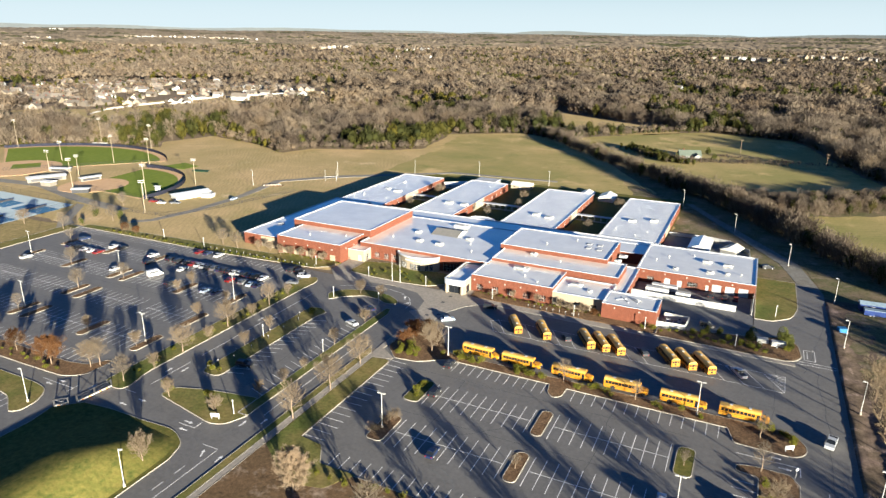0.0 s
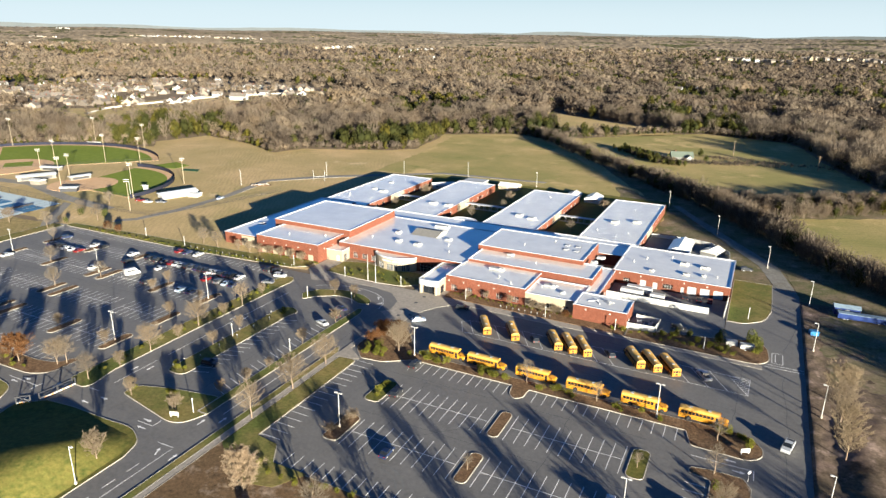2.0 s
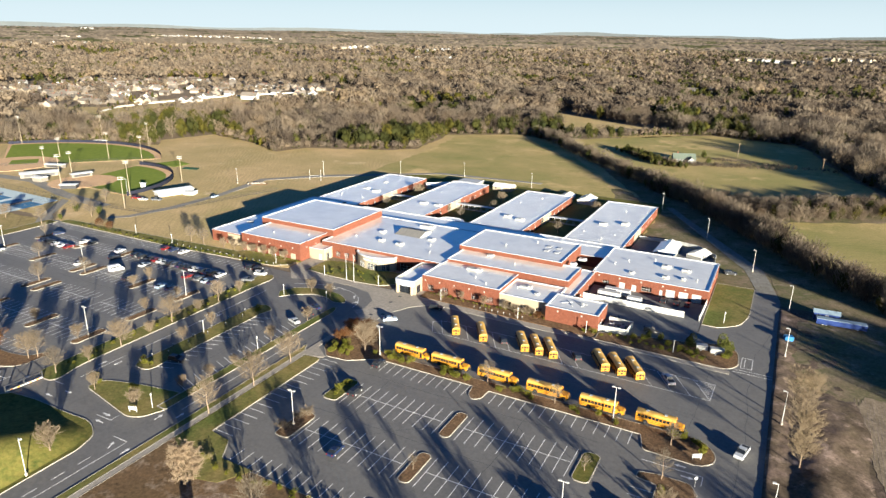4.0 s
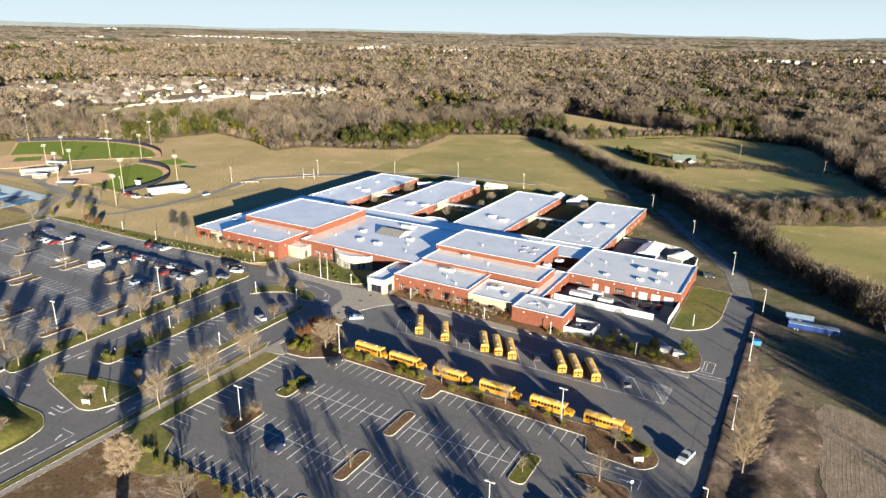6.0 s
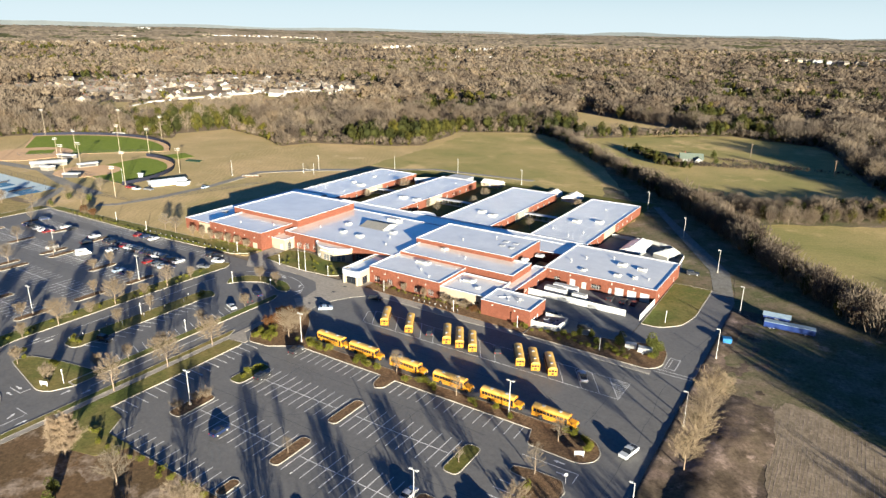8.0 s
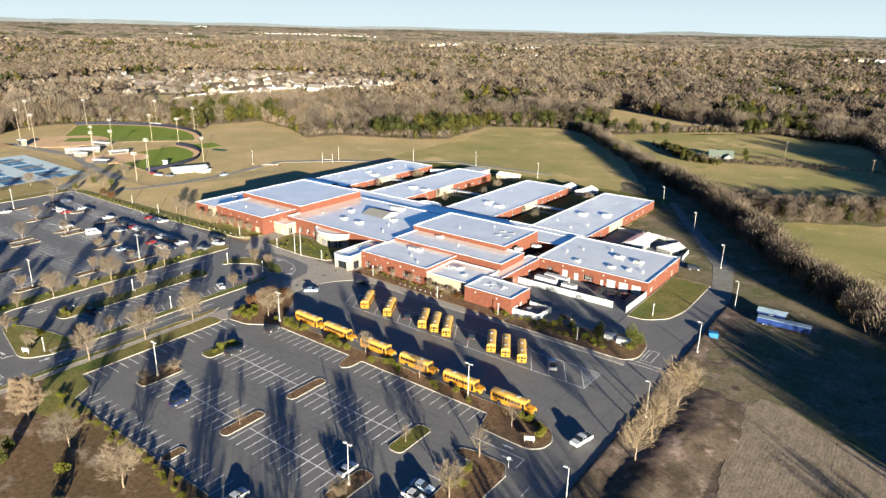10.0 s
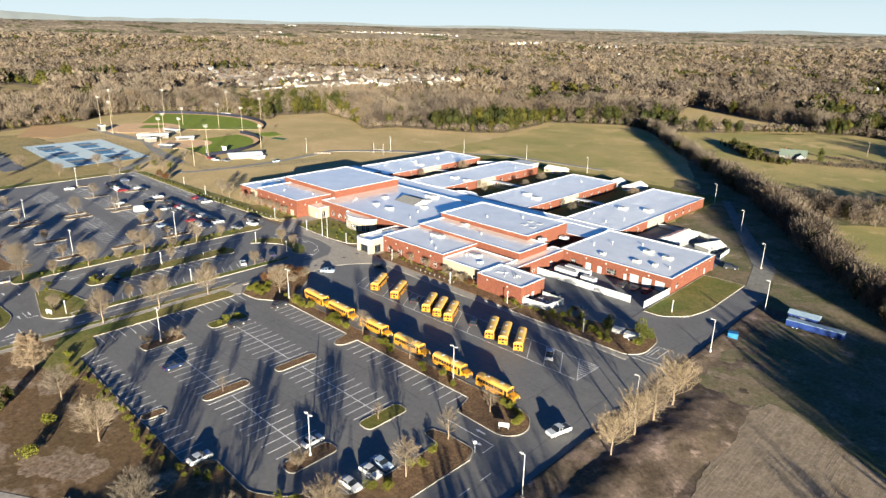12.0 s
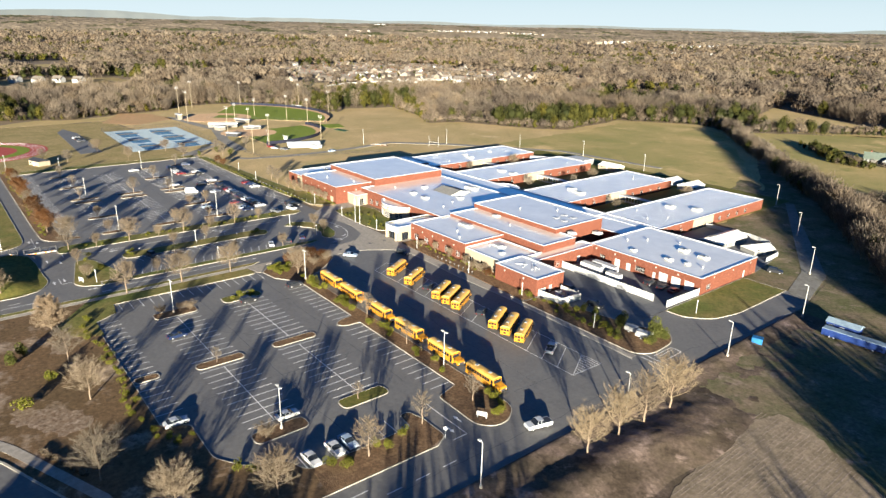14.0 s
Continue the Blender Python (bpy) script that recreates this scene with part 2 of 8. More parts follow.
YELLOW = mottled("bus_yellow", [(0.46, 0.205, 0.012), (0.51, 0.23, 0.014), (0.40, 0.17, 0.011)], (0.25, 1.8), 0.4, 0.4, random_amount=0.08)
BUS_ROOF = mottled("bus_roof", [(0.60, 0.36, 0.085), (0.66, 0.42, 0.13), (0.52, 0.29, 0.05)], (0.25, 1.8), 0.45, 0.4)
RED_LAMP = material("red_lens", (0.22, 0.012, 0.01), 0.3)
AMBER = material("amber_lens", (0.75, 0.25, 0.02), 0.25)
CLEAR_LAMP = material("clear_lens", (0.34, 0.34, 0.33), 0.2)
BARK = mottled("bark", [(0.20, 0.15, 0.105), (0.26, 0.20, 0.145), (0.15, 0.11, 0.08)], (0.8, 6.0), 0.95, 0.1)
TWIG_TAN = mottled("tan_twigs", [(0.255, 0.20, 0.138), (0.31, 0.245, 0.168), (0.20, 0.158, 0.112)], (0.25, 2.0), 0.95, 0.1, random_amount=0.14)
TWIG_GOLD = mottled("golden_twigs", [(0.215, 0.165, 0.106), (0.255, 0.195, 0.126), (0.175, 0.134, 0.086)], (0.25, 1.2), 0.95, 0.1)
TWIG_GREY = mottled("grey_twigs", [(0.22, 0.18, 0.135), (0.265, 0.22, 0.165), (0.17, 0.14, 0.104)], (0.25, 2.0), 0.95, 0.1, random_amount=0.14)
OAK_LEAF = mottled("dead_oak_leaves", [(0.35, 0.265, 0.18), (0.30, 0.222, 0.148), (0.40, 0.31, 0.215)], (0.4, 2.4), 0.9, 0.1, random_amount=0.1)
RUST_LEAF = mottled("rust_leaves", [(0.15, 0.068, 0.026), (0.19, 0.09, 0.036), (0.11, 0.05, 0.02)], (0.4, 2.4), 0.9, 0.1, random_amount=0.1)
SHRUB = mottled("yellow_green_leaves", [(0.15, 0.148, 0.02), (0.185, 0.17, 0.026), (0.11, 0.118, 0.018)], (0.5, 3.0), 0.9, 0.15, random_amount=0.2)
EVERGREEN = mottled("evergreen_leaves", [(0.085, 0.092, 0.02), (0.12, 0.122, 0.028), (0.055, 0.064, 0.016)], (0.4, 2.5), 0.85, 0.2, random_amount=0.15)
WOOD_BARE = mottled("bare_woods", [(0.165, 0.129, 0.094), (0.145, 0.114, 0.084), (0.183, 0.142, 0.101), (0.13, 0.102, 0.076)], (0.013, 0.09, 0.4), 0.95, 0.05)
WOOD_PALE = mottled("pale_woods", [(0.215, 0.174, 0.127), (0.192, 0.156, 0.116), (0.238, 0.192, 0.138), (0.172, 0.138, 0.103)], (0.02, 0.09, 0.4), 0.95, 0.05)
WOOD_PINE = mottled("pine_woods", [(0.052, 0.056, 0.019), (0.070, 0.072, 0.024), (0.038, 0.042, 0.016)], (0.03, 0.18), 0.95, 0.05, grain=0.3)
# far woods tones, lightened in colour to make up for sun and distance
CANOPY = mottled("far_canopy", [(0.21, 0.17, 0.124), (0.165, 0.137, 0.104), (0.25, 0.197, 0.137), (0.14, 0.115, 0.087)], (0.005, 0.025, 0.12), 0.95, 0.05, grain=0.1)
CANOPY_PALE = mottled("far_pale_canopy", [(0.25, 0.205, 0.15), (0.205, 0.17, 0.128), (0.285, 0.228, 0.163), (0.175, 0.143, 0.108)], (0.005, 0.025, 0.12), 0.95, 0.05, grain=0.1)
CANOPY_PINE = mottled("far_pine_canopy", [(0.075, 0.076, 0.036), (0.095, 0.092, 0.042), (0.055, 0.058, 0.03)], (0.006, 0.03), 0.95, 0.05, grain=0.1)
for leafy_mat in (TWIG_TAN, TWIG_GREY, OAK_LEAF, RUST_LEAF, SHRUB, EVERGREEN):
    foliage(leafy_mat, 0.42)


def by_tree(m, stops):
    """Multiplies the colour by a tint that each tree carries as a whole."""
    n, l = m.node_tree.nodes, m.node_tree.links
    bsdf = n["Principled BSDF"]
    old = bsdf.inputs["Base Color"].links[0].from_socket
    attr = n.new("ShaderNodeAttribute")
    attr.attribute_name = "tint"
    ramp = n.new("ShaderNodeValToRGB")
    while len(ramp.color_ramp.elements) < len(stops):
        ramp.color_ramp.elements.new(0.5)
    for e, (pos, colour) in zip(ramp.color_ramp.elements, stops):
        e.position, e.color = pos, (*colour, 1)
    l.new(attr.outputs["Fac"], ramp.inputs["Fac"])
    mul = n.new("ShaderNodeMix")
    mul.data_type, mul.blend_type = "RGBA", "MULTIPLY"
    mul.inputs["Factor"].default_value = 1
    l.new(old, mul.inputs["A"])
    l.new(ramp.outputs["Color"], mul.inputs["B"])
    l.new(mul.outputs["Result"], bsdf.inputs["Base Color"])
    return m


BARE_TINTS = [(0.0, (0.52, 0.52, 0.57)), (0.25, (0.80, 0.81, 0.84)), (0.5, (0.97, 0.97, 0.98)), (0.75, (1.09, 1.06, 1.03)), (1.0, (1.0, 0.93, 0.83))]
PINE_TINTS = [(0.0, (0.65, 0.7, 0.75)), (0.35, (1.0, 0.98, 0.85)), (0.7, (1.45, 1.25, 0.85)), (1.0, (2.0, 1.6, 0.85))]
for leafy_mat, stops in ((WOOD_BARE, BARE_TINTS), (WOOD_PALE, BARE_TINTS), (WOOD_PINE, PINE_TINTS)):
    foliage(by_tree(leafy_mat, stops), 0.4)


def brick_material(name):
    """Red brick in courses, with stains."""
    m = mottled(name, [(0.145, 0.048, 0.028), (0.168, 0.057, 0.034), (0.118, 0.040, 0.024)], (0.12, 1.1), 0.9, 0.15)
    nt = m.node_tree
    n, l = nt.nodes, nt.links
    bsdf = n["Principled BSDF"]
    old = bsdf.inputs["Base Color"].links[0].from_socket
    geo = n.new("ShaderNodeNewGeometry")
    sep = n.new("ShaderNodeSeparateXYZ")
    l.new(geo.outputs["Position"], sep.inputs[0])
    add = n.new("ShaderNodeMath")
    add.operation = "ADD"
    l.new(sep.outputs["X"], add.inputs[0])
    l.new(sep.outputs["Y"], add.inputs[1])
    com = n.new("ShaderNodeCombineXYZ")
    l.new(add.outputs[0], com.inputs["X"])
    l.new(sep.outputs["Z"], com.inputs["Y"])
    br = n.new("ShaderNodeTexBrick")
    br.inputs["Scale"].default_value = 1.0
    br.inputs["Brick Width"].default_value = 0.4
    br.inputs["Row Height"].default_value = 0.2
    br.inputs["Mortar Size"].default_value = 0.012
    br.inputs["Color1"].default_value = (1, 1, 1, 1)
    br.inputs["Color2"].default_value = (0.86, 0.86, 0.86, 1)
    br.inputs["Mortar"].default_value = (1.25, 1.5, 1.7, 1)
    l.new(com.outputs[0], br.inputs["Vector"])
    mul = n.new("ShaderNodeMix")
    mul.data_type, mul.blend_type = "RGBA", "MULTIPLY"
    mul.inputs["Factor"].default_value = 1
    l.new(old, mul.inputs["A"])
    l.new(br.outputs["Color"], mul.inputs["B"])
    l.new(mul.outputs["Result"], bsdf.inputs["Base Color"])
    return m


BRICK = brick_material("red_brick")


# ---- mesh helpers ----
class Shape:
    """Collects vertices and faces; mats holds a slot for each face."""

    def __init__(self):
        self.v, self.f, self.s = [], [], []

    def face(self, pts, slot=0):
        k = len(self.v)
        self.v += [tuple(p) for p in pts]
        self.f.append(tuple(range(k, k + len(pts))))
        self.s.append(slot)
        return self

    def box(self, x0, x1, y0, y1, z0, z1, slot=0, taper=0.0):
        k, t = len(self.v), taper
        self.v += [(x0, y0, z0), (x1, y0, z0), (x1, y1, z0), (x0, y1, z0), (x0 + t, y0 + t, z1), (x1 - t, y0 + t, z1), (x1 - t, y1 - t, z1), (x0 + t, y1 - t, z1)]
        for q in ((0, 3, 2, 1), (4, 5, 6, 7), (0, 1, 5, 4), (1, 2, 6, 5), (2, 3, 7, 6), (3, 0, 4, 7)):
            self.f.append(tuple(k + i for i in q))
            self.s.append(slot)
        return self

    def prism(self, poly, z0, z1, slot=0, top_slot=None, bottom=True):
        """An upright prism over a counter-clockwise outline."""
        n, k = len(poly), len(self.v)
        self.v += [(x, y, z0) for x, y in poly] + [(x, y, z1) for x, y in poly]
        self.f.append(tuple(range(k + n, k + 2 * n)))
        self.s.append(slot if top_slot is None else top_slot)
        if bottom:
            self.f.append(tuple(range(k + n - 1, k - 1, -1)))
            self.s.append(slot)
        for i in range(n):
            j = (i + 1) % n
            self.f.append((k + i, k + j, k + n + j, k + n + i))
            self.s.append(slot)
        return self

    def tube(self, p, q, r0, r1, sides=6, slot=0, caps=True):
        p, q = Vector(p), Vector(q)
        d = q - p
        if d.length < 1e-6:
            return self
        a = d.orthogonal().normalized()
        b = d.normalized().cross(a)
        k = len(self.v)
        for c, r in ((p, r0), (q, r1)):
            for i in range(sides):
                w = 2 * math.pi * i / sides
                self.v.append(tuple(c + a * (r * math.cos(w)) + b * (r * math.sin(w))))
        for i in range(sides):
            j = (i + 1) % sides
            self.f.append((k + i, k + j, k + sides + j, k + sides + i))
            self.s.append(slot)
        if caps:
            self.f.append(tuple(range(k + sides - 1, k - 1, -1)))
            self.f.append(tuple(range(k + sides, k + 2 * sides)))
            self.s += [slot, slot]
        return self

    def ring(self, poly, width, z0, z1, slot=0):
        """A kerb inside an outline: its outer side, top and inner side."""
        inner = inset(poly, width)
        n, k = len(poly), len(self.v)
        self.v += [(x, y, z0) for x, y in poly] + [(x, y, z1) for x, y in poly] + [(x, y, z1) for x, y in inner] + [(x, y, z0) for x, y in inner]
        for i in range(n):
            j = (i + 1) % n
            for a, b in ((0, 1), (1, 2), (2, 3)):
                self.f.append((k + a * n + i, k + a * n + j, k + b * n + j, k + b * n + i))
                self.s.append(slot)
        return self

    def extrude_y(self, profile, y0, y1, slot=0):
        """A solid with the given outline in x and z, from y0 to y1."""
        n, k = len(profile), len(self.v)
        self.v += [(x, y0, z) for x, z in profile] + [(x, y1, z) for x, z in profile]
        self.f.append(tuple(range(k, k + n)))
        self.f.append(tuple(range(k + 2 * n - 1, k + n - 1, -1)))
        self.s += [slot, slot]
        for i in range(n):
            j = (i + 1) % n
            self.f.append((k + j, k + i, k + n + i, k + n + j))
            self.s.append(slot)
        return self

    def extrude_x(self, profile, x0, x1, slot=0):
        """A solid with the given outline in y and z, from x0 to x1."""
        n, k = len(profile), len(self.v)
        self.v += [(x0, y, z) for y, z in profile] + [(x1, y, z) for y, z in profile]
        self.f.append(tuple(range(k + n - 1, k - 1, -1)))
        self.f.append(tuple(range(k + n, k + 2 * n)))
        self.s += [slot, slot]
        for i in range(n):
            j = (i + 1) % n
            self.f.append((k + i, k + j, k + n + j, k + n + i))
            self.s.append(slot)
        return self

    def mesh(self, name, mats):
        me = bpy.data.meshes.new(name)
        me.from_pydata(self.v, [], self.f)
        for m in mats if isinstance(mats, (list, tuple)) else [mats]:
            me.materials.append(m)
        me.polygons.foreach_set("material_index", self.s)
        me.update()
        return me


def inset(poly, d):
    out, n = [], len(poly)
    for i in range(n):
        a, b, c = (Vector(poly[(i + k) % n]) for k in (-1, 0, 1))
        u, v = (b - a).normalized(), (c - b).normalized()
        nu, nv = Vector((-u.y, u.x)), Vector((-v.y, v.x))
        m = nu + nv
        m = m / max(m.length_squared, 0.35) * 2
        out.append(tuple(b + m * d))
    return out


def ccw(poly):
    area = sum(poly[i - 1][0] * poly[i][1] - poly[i][0] * poly[i - 1][1] for i in range(len(poly)))
    return list(poly) if area > 0 else list(poly)[::-1]


def rounded(poly, r, steps=4):
    """The outline with its corners rounded; r is one radius or one for each corner."""
    out, n = [], len(poly)
    for i in range(n):
        a, b, c = (Vector(poly[(i + k) % n]) for k in (-1, 0, 1))
        ri = r[i] if isinstance(r, (list, tuple)) else r
        la, lc = (a - b).length, (c - b).length
        d = min(ri, la * 0.48, lc * 0.48)
        p, q = b + (a - b) / la * d, b + (c - b) / lc * d
        if d < 0.05:
            out.append(tuple(b))
            continue
        for s in range(steps + 1):
            t = s / steps
            out.append(tuple(p * (1 - t) ** 2 + b * 2 * t * (1 - t) + q * t * t))
    return out


def part(name, shape, mat, parent=None, label="", at=None):
    ob = new(name, shape.mesh(name, mat) if isinstance(shape, Shape) else shape)
    if parent is not None:
        ob.parent = parent
    if at is not None:
        ob.matrix_basis = at
    if label:
        tagged(ob, label)
    return ob


def empty(name, m, label, category, group="", kind=""):
    ob = new(name)
    ob.empty_display_size = 0.5
    ob.matrix_basis = m
    return tagged(ob, label, category, group, kind)


def structure(name, shape, mat, label, category):
    return tagged(part(name, shape, mat), label, category, "", "structure")

# ---- ground ----
KNOLLS = [(-135, 2200, 60, 2100, 16), (72, 2340, 310, 2290, 16), (-1456, 1991, -1404, 2162, 14)]


def far_height(x, y):
    """Rolling land that climbs slowly to a low ridge at the horizon."""
    r = math.hypot(x, y)
    t = min(max((r - 1700) / 2900, 0.0), 1.0)
    west = max(0.0, -x / max(r, 1.0))
    rise = (t * t * (3 - 2 * t)) * (78 + 17 * max(0.0, west - 0.45) / 0.55)
    k = min(max((r - 1250) / 900, 0.0), 1.0)
    n = noise.noise(Vector((x * 0.0011, y * 0.0011, 3.7))) * 11 + noise.noise(Vector((x * 0.0027, y * 0.0027, 9.1))) * 4
    knoll = 0.0
    for ax, ay, bx, by, h in KNOLLS:
        t = min(1.0, max(0.0, ((x - ax) * (bx - ax) + (y - ay) * (by - ay)) / ((bx - ax) ** 2 + (by - ay) ** 2)))
        knoll = max(knoll, h * math.exp(-((x - ax - t * (bx - ax)) ** 2 + (y - ay - t * (by - ay)) ** 2) / 14000))
    return rise + k * (n - 4) + knoll


ground = Shape()
radii = [0, 60, 130, 220, 340, 500, 700, 950, 1200] + [1250 + i * 105 for i in range(35)]
SPOKES = 144
ground.v.append((0, 0, -0.08))
for r in radii[1:]:
    for i in range(SPOKES):
        a = 2 * math.pi * i / SPOKES
        x, y = r * math.cos(a), r * math.sin(a)
        ground.v.append((x, y, -0.08 + far_height(x, y)))
for i in range(SPOKES):
    j = (i + 1) % SPOKES
    ground.f.append((0, 1 + i, 1 + j))
    for k in range(len(radii) - 2):
        a, b = 1 + k * SPOKES, 1 + (k + 1) * SPOKES
        ground.f.append((a + i, b + i, b + j, a + j))
ground.s = [0] * len(ground.f)
ground_ob = structure("ground", ground, LITTER, "brown leaf-littered land rolling away to the horizon", "ground")
ground_ob.data.polygons.foreach_set("use_smooth", [True] * len(ground.f))

FIELDS = [
    ("field", FIELD, [(-470, 190), (-240, 197), (10, 275), (-5, 300), (-30, 360), (-62, 420), (-105, 500), (-150, 570), (-202, 592), (-258, 556), (-243, 470), (-262, 452), (-322, 425), (-330, 400), (-372, 420), (-438, 438), (-450, 390), (-430, 372), (-512, 342), (-546, 300), (-541, 267), (-517, 247), (-503, 199), (-489, 167), (-497, 140), (-470, 95)], "tan mown hay field behind the school", 0.0),
    ("pasture", GREENFIELD, [(-225, 380), (-60, 385), (-80, 440), (-118, 500), (-160, 560), (-203, 580), (-246, 550), (-232, 460)], "olive green playing field behind the classroom wings", 0.02),
    ("pasture", GREENFIELD, [(-152, 588), (-98, 520), (-40, 442), (-4, 404), (34, 424), (84, 470), (68, 520), (54, 575), (42, 640), (30, 668), (-4, 676), (-41, 690), (-80, 660)], "rough pasture round the farmhouse", 0.0),
    ("pasture", GREENFIELD, [(18, 372), (22, 346), (42, 314), (72, 276), (150, 225), (230, 300), (260, 440), (120, 440), (72, 402)], "green pasture beyond the hedgerow", 0.0),
    ("field", FIELD, [(-232, 790), (-196, 662), (-150, 618), (-96, 640), (-66, 668), (-75, 696), (-130, 722)], "narrow hay meadow in the woods", 0.0),
    ("field", FIELD, [(-640, 845), (-612, 815), (-500, 790), (-485, 860), (-560, 880)], "hay meadow in the woods", 0.0),
    ("field", FIELD, [(-655, 375), (-610, 410), (-565, 445), (-545, 490), (-530, 550), (-520, 640), (-505, 740), (-570, 850), (-644, 870), (-715, 733), (-730, 622), (-712, 530), (-770, 485), (-796, 440)], "grass strip along the houses", 0.0),
    ("field", FIELD, [(-1050, 158), (-1050, 266), (-1285, 308), (-1290, 165)], "hay field beyond the white houses", 0.3),
    ("field", WILD, [(-712, 132), (-932, 132), (-932, 298), (-712, 308)], "grass round the new white houses", 0.0),
    ("field", FIELD, [(-1190, 440), (-1175, 530), (-1140, 600), (-1190, 610), (-1215, 470)], "hay field in the far woods", 0.0),
    ("meadow", VERGE, [(-215, 606), (-170, 545), (-105, 465), (-62, 405), (-34, 365), (-8, 305), (20, 262), (31.4, 258), (60, 258), (92, 232), (150, 190), (160, 225), (90, 300), (44, 330), (30, 372), (120, 440), (90, 475), (30, 440), (-4, 412), (-45, 455), (-100, 530), (-160, 600)], "rough grass under the hedgerow", -0.02),
    ("lawn_west", WILD, [(-504, 20), (-292.5, 20), (-292.5, 192), (-468, 189), (-468, 96), (-504, 112)], "patchy winter grass round the stadium", 0.0),
    ("stubble_field", CROP, [(56, 40), (55.2, 130), (53.9, 157.5), (52.0, 169), (50.2, 181), (50.0, 190), (53.0, 198), (58.6, 197.6), (76, 187), (160, 140), (260, 20), (120, 10)], "ploughed stubble field beside the drive", 0.03),
    ("verge", ROUGH, [(31.6, 40), (31.6, 200), (46, 204), (58, 200), (54, 192), (54, 170), (57, 150), (59, 100), (60, 40)], "dry grass verge beside the drive", 0.0),
    # darker grass sheet over the field, in place of the hedge trees' shade
    ("meadow", VERGE, [(-30.3, 276.3), (8.4, 276.3), (8.4, 268.4), (22, 268.4), (16, 290), (4, 312), (-18, 355), (-30, 374), (-62, 412), (-84, 398), (-60, 364), (-30.3, 362)], "darker grass laid in for shade between the wing and the hedgerow", 0.012),
    ("verge", VERGE, [(31.6, 192), (31.6, 257), (26, 290), (30, 305), (60, 262), (95, 232), (160, 180), (160, 120), (78, 180), (58, 192), (42, 186)], "shaded winter grass beside the service drive", 0.015),
]
def ragged(poly, amp, step=6.0, seed=3):
    """The outline with an uneven, natural edge."""
    rnd, out = random.Random(seed), []
    for (ax, ay), (bx, by) in zip(poly, poly[1:] + poly[:1]):
        n = max(1, int(math.hypot(bx - ax, by - ay) / step))
        for i in range(n):
            t = i / n
            k = 0 if i == 0 else 1
            out.append((ax + (bx - ax) * t + k * rnd.uniform(-amp, amp), ay + (by - ay) * t + k * rnd.uniform(-amp, amp)))
    return out


for name, mat, outline, label, lift in FIELDS:
    structure(name, Shape().prism(ragged(ccw(outline), 0.25 if name == "verge" else 0.5 if name == "stubble_field" else 1.6, 1.5 if name == "stubble_field" else 6.0), -0.07, -0.03 + lift), mat, label, "grassland")

# rows of cut stalks left standing on the stubble field
rows_rnd, stalks = random.Random(4), Shape()
for i in range(80):
    x = 50.6 + i * 0.8
    y, top = max(70.0, 182 - (x - 50.2) * 6.5) + rows_rnd.uniform(-5, 5), min(197.5, 199.5 - (x - 56) * 0.58) - 1.5
    while y < top:
        step = rows_rnd.uniform(0.7, 3.0)
        if rows_rnd.random() < 0.93:
            w, u = rows_rnd.uniform(0.03, 0.08), x + rows_rnd.uniform(-0.03, 0.03)
            stalks.box(u - w, u + w, y, min(top, y + step), -0.02, rows_rnd.uniform(0.006, 0.019), taper=0.03)
        y += step
field_ob = [o for o in bpy.data.objects if o.name.startswith("stubble_field")][0]
row_ob = part("stubble", stalks, STRAW, field_ob, "pale cut stalks in rows")
tagged(row_ob, kind="stuff")

# rough grass beside the drive: a kerbside lip, a shallow swale with trees, and a low ridge that falls away to the field
BANK_LIP = ([31.05, 31.25, 31.7, 33.6, 35.2, 36.8, 53.0], [-0.125, 0.8, 1.0, 0.85, 0.35, -0.05, -0.25])
BANK_RIDGE = ([35.0, 36.8, 38.4, 40.2, 42.2, 44.8, 48.0, 53.0], [0.0, 0.16, 0.46, 0.8, 1.0, 0.97, 0.62, 0.0])
BANK_X, BANK_Y = [31.05, 31.25, 31.7] + [32.4 + 0.8 * i for i in range(26)] + [53.0], [40 + i for i in range(216)]
bank = Shape()
for y in BANK_Y:
    top = 0.40 * min(1.0, (256 - y) / 12)
    ridge = 1.12 * max(0.0, min(1.0, (y - 104) / 26)) * max(0.0, min(1.0, (196 - y) / 22))
    wave = 0.9 * math.sin(y * 0.13) + 0.5 * math.sin(y * 0.31 + 1.0)
    for x in BANK_X:
        tussock = 0.0 if x < 31.5 else noise.noise(Vector((x * 0.55, y * 0.55, 2.0))) * 0.11 + noise.noise(Vector((x * 0.2, y * 0.16, 6.0))) * 0.14
        edge = min(1.0, max(0.0, (53 - x) / 5))
        bank.v.append((x, y, top * float(np.interp(x, *BANK_LIP)) + ridge * float(np.interp(x + wave, *BANK_RIDGE)) + tussock * edge * min(1.0, (256 - y) / 30)))
BANK_N = len(BANK_X)
for i in range(len(BANK_Y) - 1):
    for j in range(BANK_N - 1):
        k = i * BANK_N + j
        bank.f.append((k, k + 1, k + BANK_N + 1, k + BANK_N))
bank.s = [0] * len(bank.f)
bank_ob = structure("bank", bank, ROUGH, "low rough grass bank and swale along the drive", "bank")
bank_ob.data.polygons.foreach_set("use_smooth", [True] * len(bank.f))

